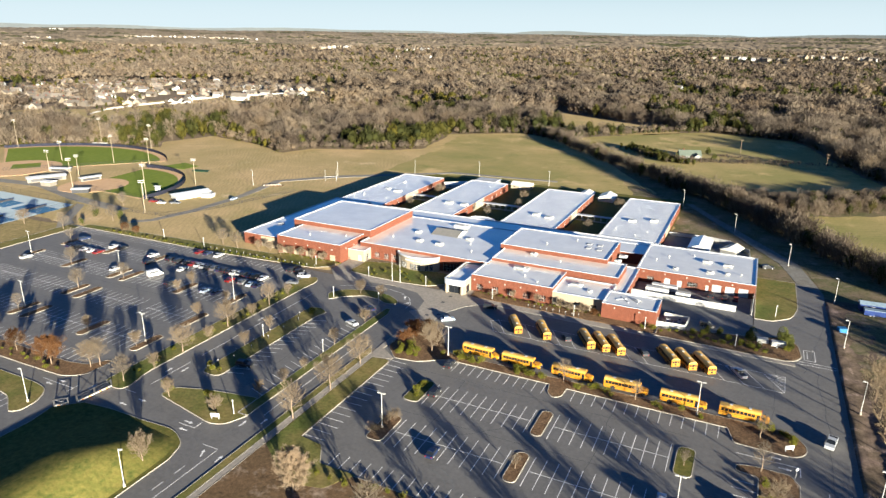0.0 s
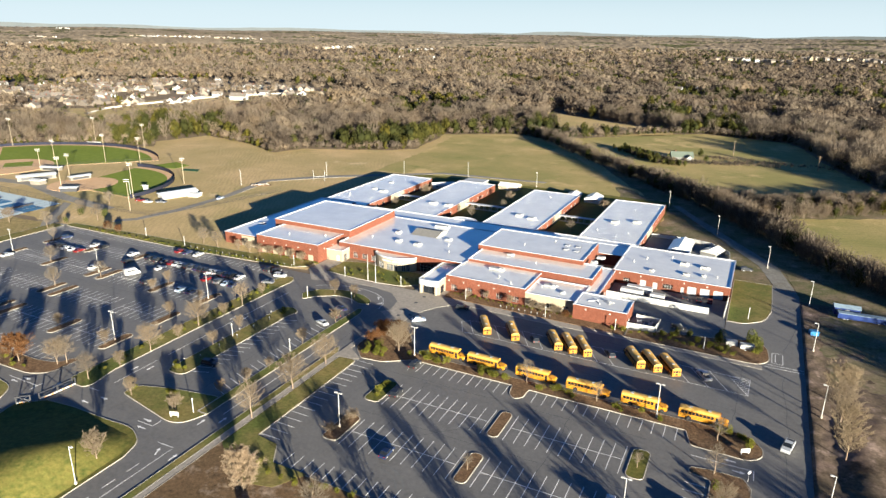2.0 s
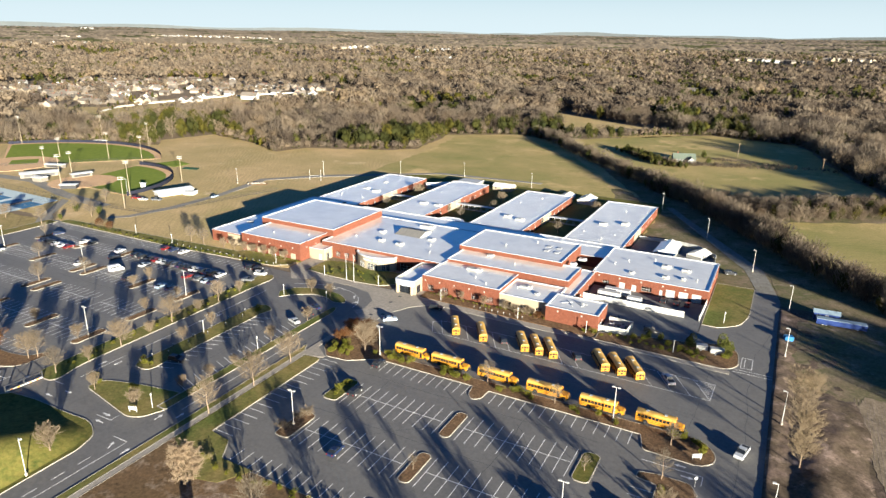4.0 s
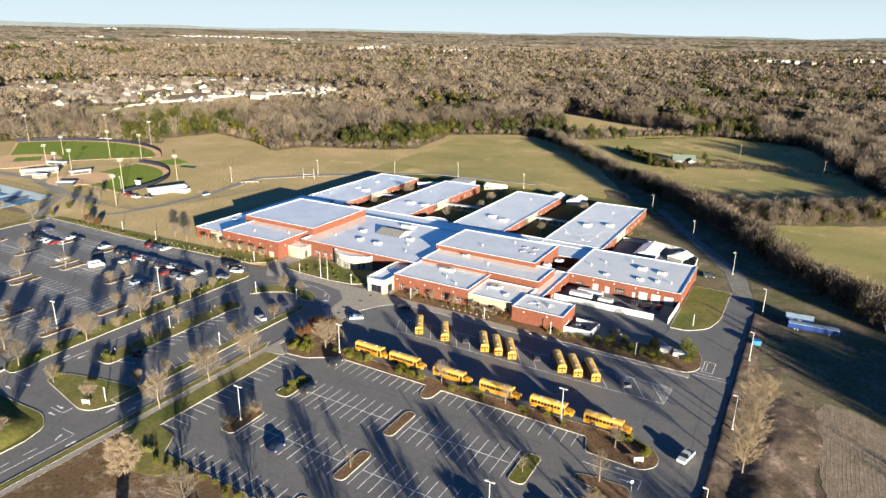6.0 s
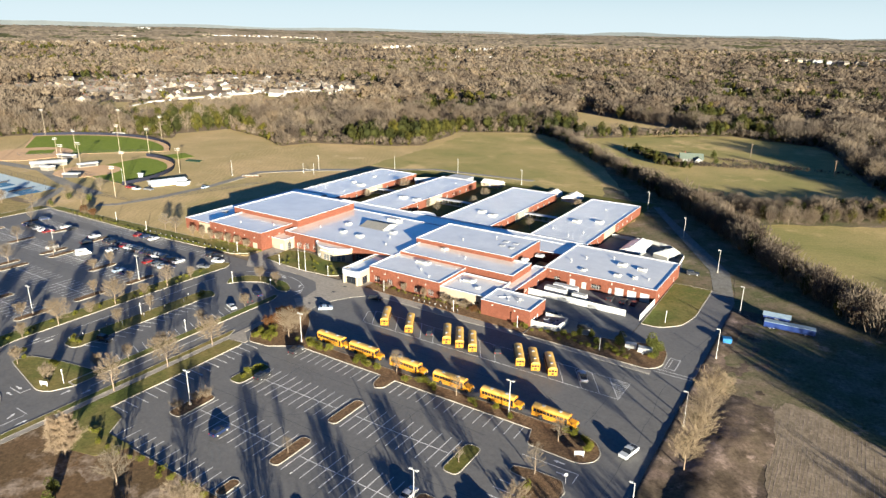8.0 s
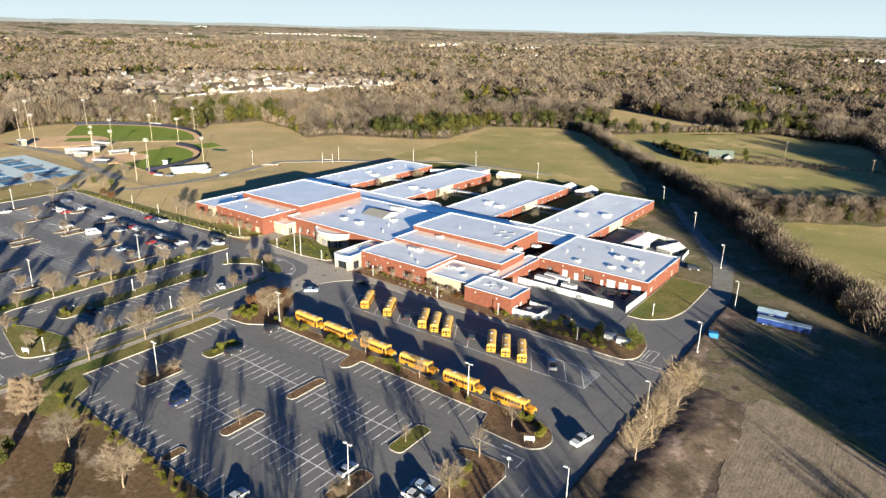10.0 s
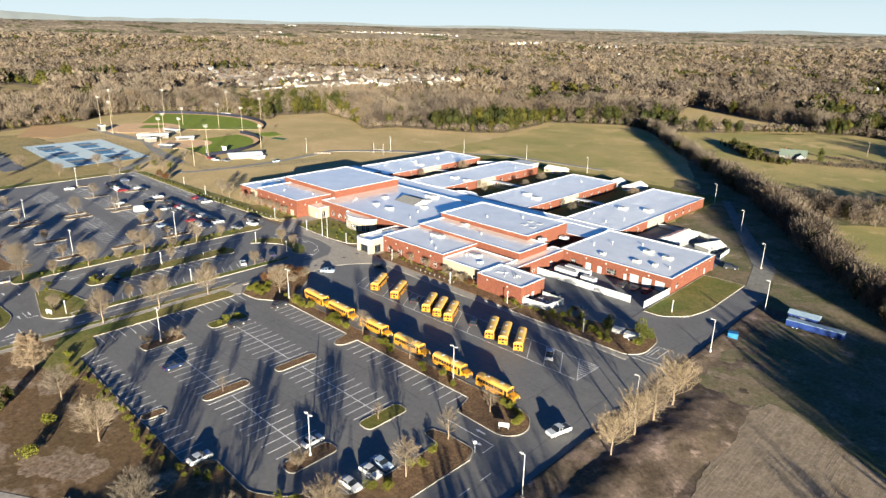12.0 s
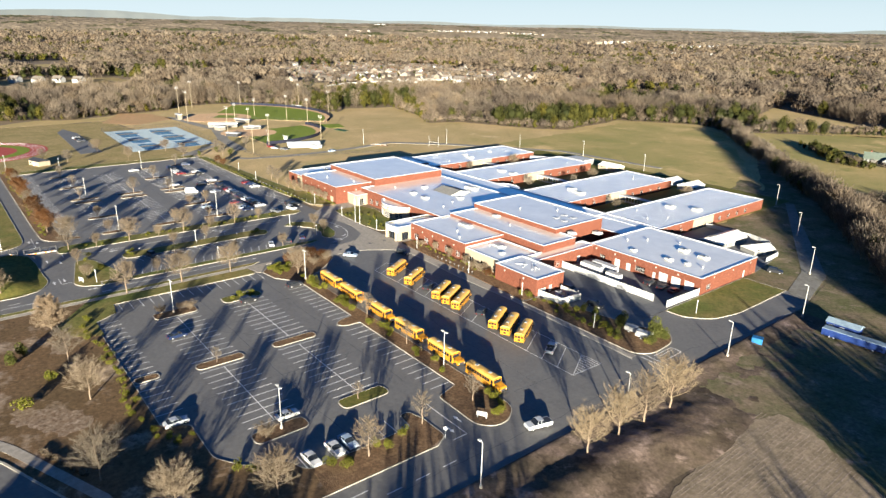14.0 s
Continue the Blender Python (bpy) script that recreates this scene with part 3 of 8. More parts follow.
ASPHALT_Z = 0.06
structure("road", Shape().prism([(-292, 52), (31, 52), (31, 260), (22.5, 268), (9, 268), (8.5, 215), (-20, 214), (-20, 195), (-292, 195)], -0.06, ASPHALT_Z), ASPHALT, "grey asphalt of the car parks and drives", "asphalt")
structure("service_lane", Shape().prism(ccw([(22.5, 268.2), (31, 260.2), (24, 292), (10, 316), (-14, 358), (-26, 380), (-29, 378), (-17, 355), (5, 313), (17, 290)]), -0.06, 0.0), TRACK, "worn grassy track behind the school", "lane")
structure("service_yard", Shape().prism([(-33, 214.2), (8.3, 214.2), (8.3, 244), (-33, 244)], -0.06, 0.05), OLD_ASPHALT, "stained asphalt of the service yard", "asphalt")
structure("street", Shape().prism(ccw([(-60, 48), (-45, 51.9), (31.2, 51.9), (31.2, 40), (-60, 30)]), -0.06, 0.05), ASPHALT, "grey asphalt street", "street")

LAWN_Z = 0.2


def lawn(name, outline, mat, label, category="lawn", radius=1.5, kerb=True, z=LAWN_Z):
    """A raised bed of grass or mulch inside a concrete kerb."""
    line = rounded(ccw(outline), radius)
    bed = structure(name, Shape().prism(inset(line, 0.15) if kerb else line, 0.0, z - 0.02), mat, label, category)
    if kerb:
        part("kerb", Shape().ring(line, 0.16, ASPHALT_Z - 0.03, z), KERB, bed, "pale concrete kerb")
    return bed


lawn("lawn", [(-91, 52), (-91, 100), (-91, 144), (-85.1, 144.6), (-85.1, 102.6), (-78.6, 101.9), (-75, 96.2), (-18, 96), (-15, 100.8), (-2.2, 100.6), (3.6, 104.4), (6.2, 110.8), (11.2, 112.4), (11.2, 134.4), (6.6, 134.9), (6.6, 137.2), (10.5, 138.2), (17.5, 138.2), (19.3, 135), (19, 112), (19, 52)], DRY, "brown winter lawn with bare trees and low shrubs", radius=[0, 0, 0, 1, 0.3, 1, 1, 1, 2, 2, 2, 1.5, 1, 0.6, 1, 0.8, 1, 2, 2, 0, 0])
for patch in ([(-42, 75), (-37, 80), (-33, 85.5), (-27, 86), (-25, 81), (-31, 77), (-36, 73)], [(-71, 85), (-66, 88.5), (-61, 87.5), (-63, 84)]):
    structure("worn_ground", Shape().prism(ragged(ccw(patch), 0.7, 1.2), 0.1, LAWN_Z - 0.012), WORN, "pale worn ground on the winter lawn", "bare ground")
lawn("lawn", [(-90.6, 97), (-90.6, 143.6), (-85.5, 144), (-85.5, 103), (-79, 102.2), (-75.4, 96.6), (-66, 96.6), (-70, 90), (-78, 88)], GRASS, "green winter grass strip with bare trees", radius=0.5, kerb=False, z=LAWN_Z + 0.03)
lawn("planting_bed", [(11.5, 113), (18.6, 112.2), (18.7, 134.8), (17.2, 137.7), (10.6, 137.7), (7.0, 136.8), (7.0, 135.3), (11.5, 134.8)], MULCH, "brown mulch bed under bare trees at the lot corner", "planting bed", radius=0.4, kerb=False, z=LAWN_Z + 0.03)
lawn("bus_strip", [(-85, 146.2), (-78, 147), (-71, 152), (-40.3, 151.9), (-39.6, 147.5), (-37.6, 145.6), (-35.6, 147.2), (-35.4, 151.6), (4.2, 151.4), (5.8, 145.6), (18.5, 145.2), (21.2, 148), (21.2, 151.5), (18.5, 155.3), (15, 156), (-72, 156), (-79, 166), (-85, 172), (-90.5, 170), (-90.5, 152)], MULCH, "mulched planting strip between buses and stalls", "planting bed", radius=[1, 1, 2, 0.3, 1.2, 1.5, 1, 0.3, 0.3, 1, 3, 2, 2, 2, 1, 2, 4, 2, 2, 2])
lawn("median", [(-105.2, 104), (-102.2, 104), (-102.2, 172), (-103.4, 176), (-105.2, 176), (-105.4, 165)], GRASS, "long winter grass median with small bare trees", "planting bed", radius=[0.5, 0.5, 0.5, 1, 1, 0.5])
lawn("grass_island", [(-131, 178.4), (-127.5, 184.0), (-119, 187.6), (-110, 186.6), (-105, 183.6), (-103.4, 180.6), (-107.5, 179.2), (-112, 181.6), (-118, 182), (-124.5, 177.6), (-127.4, 173.4)], GRASS, "curved grass island with small trees and bollard lights", radius=1.5)
lawn("grass_island", [(-129.6, 101.5), (-108, 97.2), (-104.5, 98.6), (-102.2, 103.8), (-105.3, 104), (-105.3, 111.5), (-119, 109), (-128.5, 106)], GRASS, "grass island with clipped shrubs and a low sign", radius=[2, 2, 2, 0.2, 0.2, 1, 2, 2])
lawn("median", [(-129, 115), (-122.4, 115), (-122.4, 160), (-121, 164), (-126, 166.5), (-129, 164)], GRASS, "winter grass median with bollard lights", "planting bed", radius=2.5)
lawn("median", [(-148.3, 100), (-144, 98.5), (-140.5, 98.5), (-139.6, 101), (-141.5, 108), (-141.5, 176), (-141, 186), (-144, 190), (-148.3, 186)], GRASS, "winter grass strip with bare trees and shrubs", "planting bed", radius=2)
lawn("hedge_strip", [(-292, 96.2), (-177, 96), (-160, 96.4), (-155.5, 99.5), (-155, 108), (-157, 108.5), (-159.5, 104), (-166, 102.6), (-292, 103)], MULCH, "mulched strip with rust-leaved trees and hedge", "planting bed", radius=[0, 1, 3, 2, 1, 1, 2, 2, 0])
lawn("mound", [(-147, 79), (-148.5, 85.5), (-143, 90.3), (-134, 91.3), (-122, 91.3), (-113.5, 91.9), (-107.6, 88.5), (-105.8, 83), (-105.6, 70), (-105, 52), (-147, 52)], LUSH, "green grass round the mound beside the entrance road", radius=[3, 2, 2, 1, 2, 4, 3, 2, 0, 0, 0])
mound = Shape()
for i in range(29):
    for j in range(29):
        u, v = i / 28, j / 28
        x, y = -146 + 39.6 * u, 42 + 48.5 * v
        # a ridge running north, steep to the east and gentle to the west
        px = math.sin(math.pi / 2 * min(1.0, (1 - u) / 0.3)) ** 1.3 if u > 0.7 else math.sin(math.pi / 2 * u / 0.7) ** 1.7
        py = math.sin(math.pi / 2 * min(1.0, (1 - v) / 0.45)) ** 1.3 * min(1.0, v / 0.12)
        mound.v.append((x, y, 0.0 + 4.9 * px * py + (0.07 * noise.noise(Vector((x * 0.4, y * 0.4, 0))) if px * py > 0.03 else 0.0)))
for i in range(28):
    for j in range(28):
        k = i * 29 + j
        mound.f.append((k, k + 29, k + 30, k + 1))
mound.s = [0] * len(mound.f)
mound_ob = structure("mound", mound, LUSH, "green grassy mound beside the entrance road", "mound")
mound_ob.data.polygons.foreach_set("use_smooth", [True] * len(mound.f))
lawn("lawn", [(-292, 84), (-164, 84), (-156, 79), (-153.8, 80.5), (-154, 85), (-157.5, 90.3), (-164, 91.2), (-292, 91)], GRASS, "grass strip beside the entrance drive", radius=[0, 3, 1, 1, 2, 3, 2, 0])
lawn("planting_bed", [(-29, 196.4), (19, 195.6), (22, 199.5), (21.2, 209), (17.4, 213.2), (10, 209.5), (-8, 205.5), (-19.5, 202), (-19.5, 197.2)], MULCH, "mulched bed with evergreens beside the bus lot", "planting bed", radius=[0.2, 3, 3, 3, 2, 3, 2, 0.3, 0.3])
lawn("planting_bed", [(-84, 199.2), (-20.2, 197.4), (-20.2, 202.3), (-37.9, 202.3), (-37.9, 204.5), (-84, 204.8)], MULCH, "mulched foundation bed along the front wall", "planting bed", radius=0.3, kerb=False)
lawn("lawn", [(8.6, 224.6), (14, 224.6), (20, 230), (22.2, 240), (22.2, 267.8), (8.6, 267.8)], GRASS, "green grass patch at the building's corner", radius=[0.3, 2, 3, 3, 0.3, 0.3])
lawn("lawn", [(-292, 193.4), (-288, 195), (-190, 195.4), (-150, 197.5), (-145, 199), (-145, 207), (-199, 211), (-199, 285), (-292, 285)], FIELD, "tan winter grass beside the gymnasium", radius=0.5, kerb=False, z=0.1)
lawn("hedge_strip", [(-284, 193.5), (-205, 194), (-180, 195.5), (-152, 197.4), (-146, 202), (-146, 206.5), (-176, 206.5), (-176, 204), (-284, 198)], GRASS, "winter grass strip with low hedge and bollards", "planting bed", radius=1.5)
lawn("lawn", [(-137, 201), (-126, 199.8), (-112, 199.4), (-102, 200.5), (-96, 206), (-96, 216.5), (-116, 214.5), (-128, 216.5), (-137, 214)], GRASS, "grass and shrubs before the entrance", radius=2)
lawn("west_verge", [(-292, 103.2), (-284.5, 103.2), (-284.5, 193.2), (-292, 193.2)], GRASS, "grass verge beside the car park", radius=0.3)
structure("courtyard_ground", Shape().prism([(-170, 262), (-30, 262), (-30, 385), (-197, 385), (-197, 350), (-170, 350)], -0.05, 0.04), LUSH, "dark grass courts between classroom wings", "lawn")

# ---- pavements ----
structure("pavement", Shape().prism(ccw([(-136, 190.5), (-124.5, 194.2), (-113, 195.4), (-102.2, 193.2), (-96.6, 187.6), (-95.2, 180.5), (-97.4, 177.4), (-91, 172.5), (-86, 165), (-86.4, 176.1), (-85.2, 183.3), (-82, 189.4), (-78.4, 193.2), (-73.3, 195.2), (-59.4, 194.7), (-49, 194.3), (-20, 194.8), (20, 193.4), (20, 195.4), (-20, 197.2), (-84, 199), (-84, 204.5), (-96, 204.5), (-96.2, 199.4), (-110, 199.2), (-126, 199.5), (-137.2, 201), (-137.2, 214), (-144.6, 214), (-144.6, 200)]), 0.0, ASPHALT_Z + 0.012), CONCRETE, "buff concrete forecourt and footway before the school", "pavement")
PLAZA_EDGE = [(-86, 165), (-86.4, 176.1), (-85.2, 183.3), (-82, 189.4), (-78.4, 193.2), (-73.3, 195.2), (-59.4, 194.7), (-49, 194.3), (-20, 194.8), (20, 193.4)]


def ribbon(points, w, z0, z1):
    """A thin strip along a bent line."""
    left, right = [], []
    for i, (x, y) in enumerate(points):
        (ax, ay), (bx, by) = points[max(0, i - 1)], points[min(len(points) - 1, i + 1)]
        d = math.hypot(bx - ax, by - ay)
        left.append((x - (by - ay) / d * w / 2, y + (bx - ax) / d * w / 2))
        right.append((x + (by - ay) / d * w / 2, y - (bx - ax) / d * w / 2))
    return Shape().prism(ccw(right + left[::-1]), z0, z1)


structure("plaza_kerb", ribbon(PLAZA_EDGE, 0.55, 0.0, ASPHALT_Z + 0.05), KERB, "pale concrete kerb round the bus apron", "kerb")
structure("lane_line", ribbon([(-131, 186.5), (-126, 189.6), (-120, 191.2), (-113, 191.6), (-107, 190.2), (-102.4, 187.4), (-99.6, 183), (-99.2, 179)], 0.16, 0.0, ASPHALT_Z + 0.008), LINE, "white lane line round the turning loop", "road marking")
for x, y in ((-90.2, 189.6), (-90.1, 195.6), (-90.3, 177.4)):
    structure("drain_grate", Shape().box(x - 0.6, x + 0.6, y - 0.5, y + 0.5, ASPHALT_Z, ASPHALT_Z + 0.02), DARKGREY, "dark iron drain grate in the plaza", "drain grate")
lawn("verge", [(-94.9, 52), (-92.65, 52), (-92.65, 146), (-94.9, 150)], GRASS, "narrow winter grass verge beside the entrance road", radius=[0, 0, 0.3, 1.0])
structure("sidewalk", Shape().prism([(-92.6, 52), (-91.2, 52), (-91.2, 144), (-85.2, 145), (-85.2, 146), (-90.8, 150), (-90.8, 170), (-92.6, 172)], 0.0, LAWN_Z - 0.03), CONCRETE, "narrow concrete sidewalk beside the entrance road", "sidewalk")
structure("sidewalk", Shape().prism(ccw([(-45, 62.5), (-27, 73.2), (-3, 83.5), (18.6, 88), (18.6, 86), (-2.5, 81.7), (-26, 71.4), (-44, 60.6)]), 0.0, LAWN_Z + 0.015), CONCRETE, "curving concrete sidewalk across the lawn", "sidewalk")
structure("street_bend", Shape().prism(ccw([(-60, 52.5), (-40, 60), (-22.5, 70.6), (-6, 77.5), (18.4, 81), (18.4, 52.5)]), 0.0, LAWN_Z + 0.01), ASPHALT, "grey asphalt street with a pale kerb", "street")
structure("street_kerb", Shape().prism(ccw([(-40, 60), (-22.5, 70.6), (-6, 77.5), (18.4, 81), (18.4, 81.4), (-6, 77.9), (-22.8, 71.0), (-40, 60.4)]), 0.0, LAWN_Z + 0.1), KERB, "pale concrete kerb of the street", "kerb")

# ---- islands in the car parks ----
def island(x0, x1, y0, y1, mat, label):
    lawn("parking_island", [(x0, y0), (x1, y0), (x1, y1), (x0, y1)], mat, label, "parking island", radius=1.6)


for x0, x1, y0, y1, mat, label in [
    (-38.0, -34.9, 109.0, 120.2, MULCH, "narrow kerbed island of brown mulch"),
    (-38.0, -35.0, 127.5, 139.0, MULCH, "narrow kerbed island of brown mulch"),
    (-5.6, -1.6, 127.4, 138.6, LUSH, "kerbed island with green grass and a sapling"),
    (-5.0, -0.9, 108.3, 119.4, MULCH, "kerbed island with a lamp and a bare shrub"),
    (-72.0, -67.6, 109.2, 120.4, MULCH, "kerbed island with a lamp and dry shrubs"),
    (-72.4, -67.8, 127.8, 139.0, LUSH, "kerbed island with green grass and shrubs"),
    (-39.6, -37.0, 96.3, 101.6, MULCH, "short kerbed island at the lot's edge"),
]:
    island(x0, x1, y0, y1, mat, label)
for cx in (-156.4, -180.0, -214.4, -207.9, -240.5, -267.0):
    for cy in (120.8, 139.6, 158.4, 177.0):
        if (cx, cy) in ((-267.0, 139.6), (-240.5, 139.6), (-156.4, 177.0), (-180.0, 139.6), (-180.0, 177.0), (-207.9, 177.0)):
            continue
        island(cx - 1.6, cx + 1.6, cy - 5.6, cy + 5.6, MULCH, "narrow kerbed island of brown mulch with bare trees")


# ---- painted lines ----
def stripes(label, segments, width=0.16, z=ASPHALT_Z):
    s = Shape()
    for x0, y0, x1, y1 in segments:
        d = Vector((x1 - x0, y1 - y0))
        n = Vector((-d.y, d.x)).normalized() * (width / 2)
        s.prism([(x0 - n.x, y0 - n.y), (x1 - n.x, y1 - n.y), (x1 + n.x, y1 + n.y), (x0 + n.x, y0 + n.y)], z - 0.02, z + 0.008, bottom=False)
    return structure("painted_lines", s, LINE, label, "road marking")


def stall_row(x0, x1, y, depth, both=True, pitch=2.66, label="white painted stall lines on asphalt"):
    seg = []
    n = max(1, round((x1 - x0) / pitch))
    for i in range(n + 1):
        x = x0 + (x1 - x0) * i / n
        seg.append((x, y - depth if both else y, x, y + depth))
    if both:
        seg.append((x0, y, x1, y))
    stripes(label, seg)


for y in (114.4, 133.1):
    stall_row(-66.6, -39.4, y, 5.5)
    stall_row(-33.6, -7.0, y, 5.5)
stall_row(-73.5, -40.5, 96.4, 5.2, False)
stall_row(-36.2, -19.0, 96.2, 5.2, False)
stall_row(-69.5, -41.0, 151.6, -5.2, False)
stall_row(-33.0, 2.4, 151.3, -5.2, False)
stripes("white painted stall lines along the grass strip", [(-84.9, 104 + 2.7 * i, -79.6, 104 + 2.7 * i) for i in range(16)])
stripes("white painted stall lines by the lawn", [(10.9, 112.7 + 2.68 * i, 6.2, 112.7 + 2.68 * i) for i in range(8)])
for a, b in ((-153.5, -156.4), (-177.4, -159.2), (-209.8, -182.8), (-237.8, -215.4), (-264.2, -243.4)):
    for cy in (120.8, 139.6, 158.4, 177.0):
        if b > a:
            stall_row(a, b, cy, 5.4)
stall_row(-282, -163, 103.4, 5.2, False)
stall_row(-282, -196, 193.2, -5.2, False)
stall_row(-192, -150, 193.2, -5.0, False)
stripes("white painted stall lines on asphalt", [(-122.2, 118 + 2.75 * i, -117.4, 119.6 + 2.75 * i) for i in range(15)])
stripes("white painted stall lines on asphalt", [(-105.4, 113 + 2.75 * i, -110.2, 114.6 + 2.75 * i) for i in range(18)])
stripes("white painted stall lines on asphalt", [(-160 - 2.7 * i, 83.8, -160 - 2.7 * i, 79) for i in range(24)])
bay = [(-66, 176, 17, 175.7, ), (-66, 185, 17.3, 185.2)]
for x in (-62.2, -53.2, -48.6, -44, -39.4, -23, -18.3, 2.1, 7.2, 12.1):
    bay.append((x, 175.9, x - 5.4, 185.1))
bay += [(17, 175.7, 17.3, 185.2), (17, 175.7, 11.6, 185.2)] + [(17.0, 176.9 + 0.95 * i, 16.3 - 0.55 * i, 176.9 + 0.95 * i) for i in range(9)]
bay += [(-66, 176, -69.5, 183), (-69.5, 183, -66, 185)]
stripes("white painted bus bays with a hatched end", bay, 0.13)
stripes("white painted lane lines of the access drive", [(6.5, 141.9, 19.5, 141.9), (19.5, 138.5, 19.5, 141.9)] + [(24.6, 96 + 6 * i, 24.6, 99 + 6 * i) for i in range(7)] + [(21.8, 100, 21.8, 118)])
stripes("white painted lines beside the service drive", [(20.5, 195.8, 30.8, 195.8), (20.5, 197.4, 30.8, 197.4), (22.5, 199, 22.5, 206), (22.5, 199, 25.4, 199), (22.5, 206, 25.4, 206), (25.4, 199, 25.4, 206), (23.4, 200, 23.4, 205)])
stripes("white painted lane lines of the entrance road", [(-98.8, 60, -98.8, 90), (-98.8, 106, -98.8, 150)] + [(-101, 62 + 6 * i, -101, 65 + 6 * i) for i in range(4)] + [(-103.5, 90.5, -98.9, 90.5), (-110, 94.5, -110, 97), (-115, 94.4, -110, 94.4), (-135.5, 104, -135.5, 118), (-135.5, 122, -135.5, 176), (-139.5, 99.3, -135.6, 99.3), (-152, 95, -152, 91.5), (-164, 93.6, -152, 93.6), (-144.2, 93.4, -146, 98)])


def arrow(x, y, angle):
    s = Shape()
    z = ASPHALT_Z + 0.004
    c, sn = math.cos(radians(angle)), math.sin(radians(angle))
    turn = lambda pts: [(x + c * u - sn * v, y + sn * u + c * v) for u, v in pts]
    s.prism(turn([(-1.3, -0.16), (0.3, -0.16), (0.3, -0.5), (1.3, 0), (0.3, 0.5), (0.3, 0.16), (-1.3, 0.16)]), z - 0.02, z + 0.01)
    structure("painted_arrow", s, LINE, "white painted direction arrow on asphalt", "road marking")


for x, y, a in ((-96.2, 88, 90), (-101, 88, 115), (-113, 95.6, 0), (-112, 92.8, 180), (-131, 97.5, 0), (-134, 94.2, 180), (-137.3, 112, 90), (-133.6, 114, -90), (-137.4, 150, 90), (-133.8, 152, -90), (-97, 104, 90), (-101, 101, 90), (-158, 94.8, 0), (-160, 92.5, 180), (-148, 96.4, 90), (14.5, 143.6, 180), (16.5, 140.2, 0), (-101, 183, 60), (-104, 187, 120), (-115, 190, 180)):
    arrow(x, y, a)
structure("drain_cover", Shape().box(-87.5, -85.9, 179.0, 179.9, 0.05, ASPHALT_Z + 0.03), DARKGREY, "dark iron drain cover in the forecourt", "drain")
structure("drain_cover", Shape().box(-92.4, -90.6, 181.6, 182.6, 0.05, ASPHALT_Z + 0.03), DARKGREY, "dark iron drain cover in the forecourt", "drain")

SEAL = mottled("crack_sealer", [(0.07, 0.072, 0.074), (0.085, 0.087, 0.088), (0.06, 0.061, 0.063)], (0.3, 2.0), 0.6, 0.4)
SCUFF = mottled("scuffed_asphalt", [(0.165, 0.165, 0.158), (0.185, 0.185, 0.177), (0.15, 0.15, 0.144)], (0.3, 1.4), 0.75, 0.3, grain=0.2)
crack_rnd = random.Random(14)
for x, y, a, length in ((-80, 122.5, 1, 84), (-80, 143.5, 0, 80), (-60, 104, 92, 40), (-22, 103, 90, 44), (-62, 168, -1, 78), (-50, 189.5, 0, 66), (26, 104, 90, 90), (14, 160, 88, 34), (-97, 108, 90, 60), (-112, 108, 92, 58), (-282, 131, 0, 120), (-282, 150, 0, 118), (-282, 168, 1, 120), (-228, 108, 90, 80), (-195, 108, 91, 78), (-168, 108, 90, 64), (-52, 120, 40, 24), (-12, 128, 130, 20), (22, 190, 80, 60)):
    pts, u, off = [], 0.0, 0.0
    while u < length:
        pts.append((x + u * math.cos(radians(a)) - off * math.sin(radians(a)), y + u * math.sin(radians(a)) + off * math.cos(radians(a))))
        u += crack_rnd.uniform(1.5, 4.0)
        off = 0.8 * off + crack_rnd.uniform(-0.35, 0.35)
    structure("sealed_crack", ribbon(pts, 0.1, 0.0, ASPHALT_Z + 0.005), SEAL, "dark tar-sealed crack in the asphalt", "road marking")
for cx, cy, r, a0, a1 in ((-66, 98.5, 8.0, 8, 78), (-66, 98.5, 9.6, 12, 82), (-53.5, 98.5, 8.6, 20, 95), (-53.5, 98.5, 7.0, 25, 92), (24, 170, 12, 150, 235), (24, 170, 13.7, 152, 232)):
    structure("tyre_scuff", ribbon([(cx + r * math.cos(radians(a0 + (a1 - a0) * i / 12)), cy + r * math.sin(radians(a0 + (a1 - a0) * i / 12))) for i in range(13)], 0.32, 0.0, ASPHALT_Z + 0.007), SCUFF, "pale curved tyre scuff on the asphalt", "road marking")

# ---- the school ----
school = empty("school_building", pose(0, 0, 0), "low red brick school with white flat roofs", "school building")


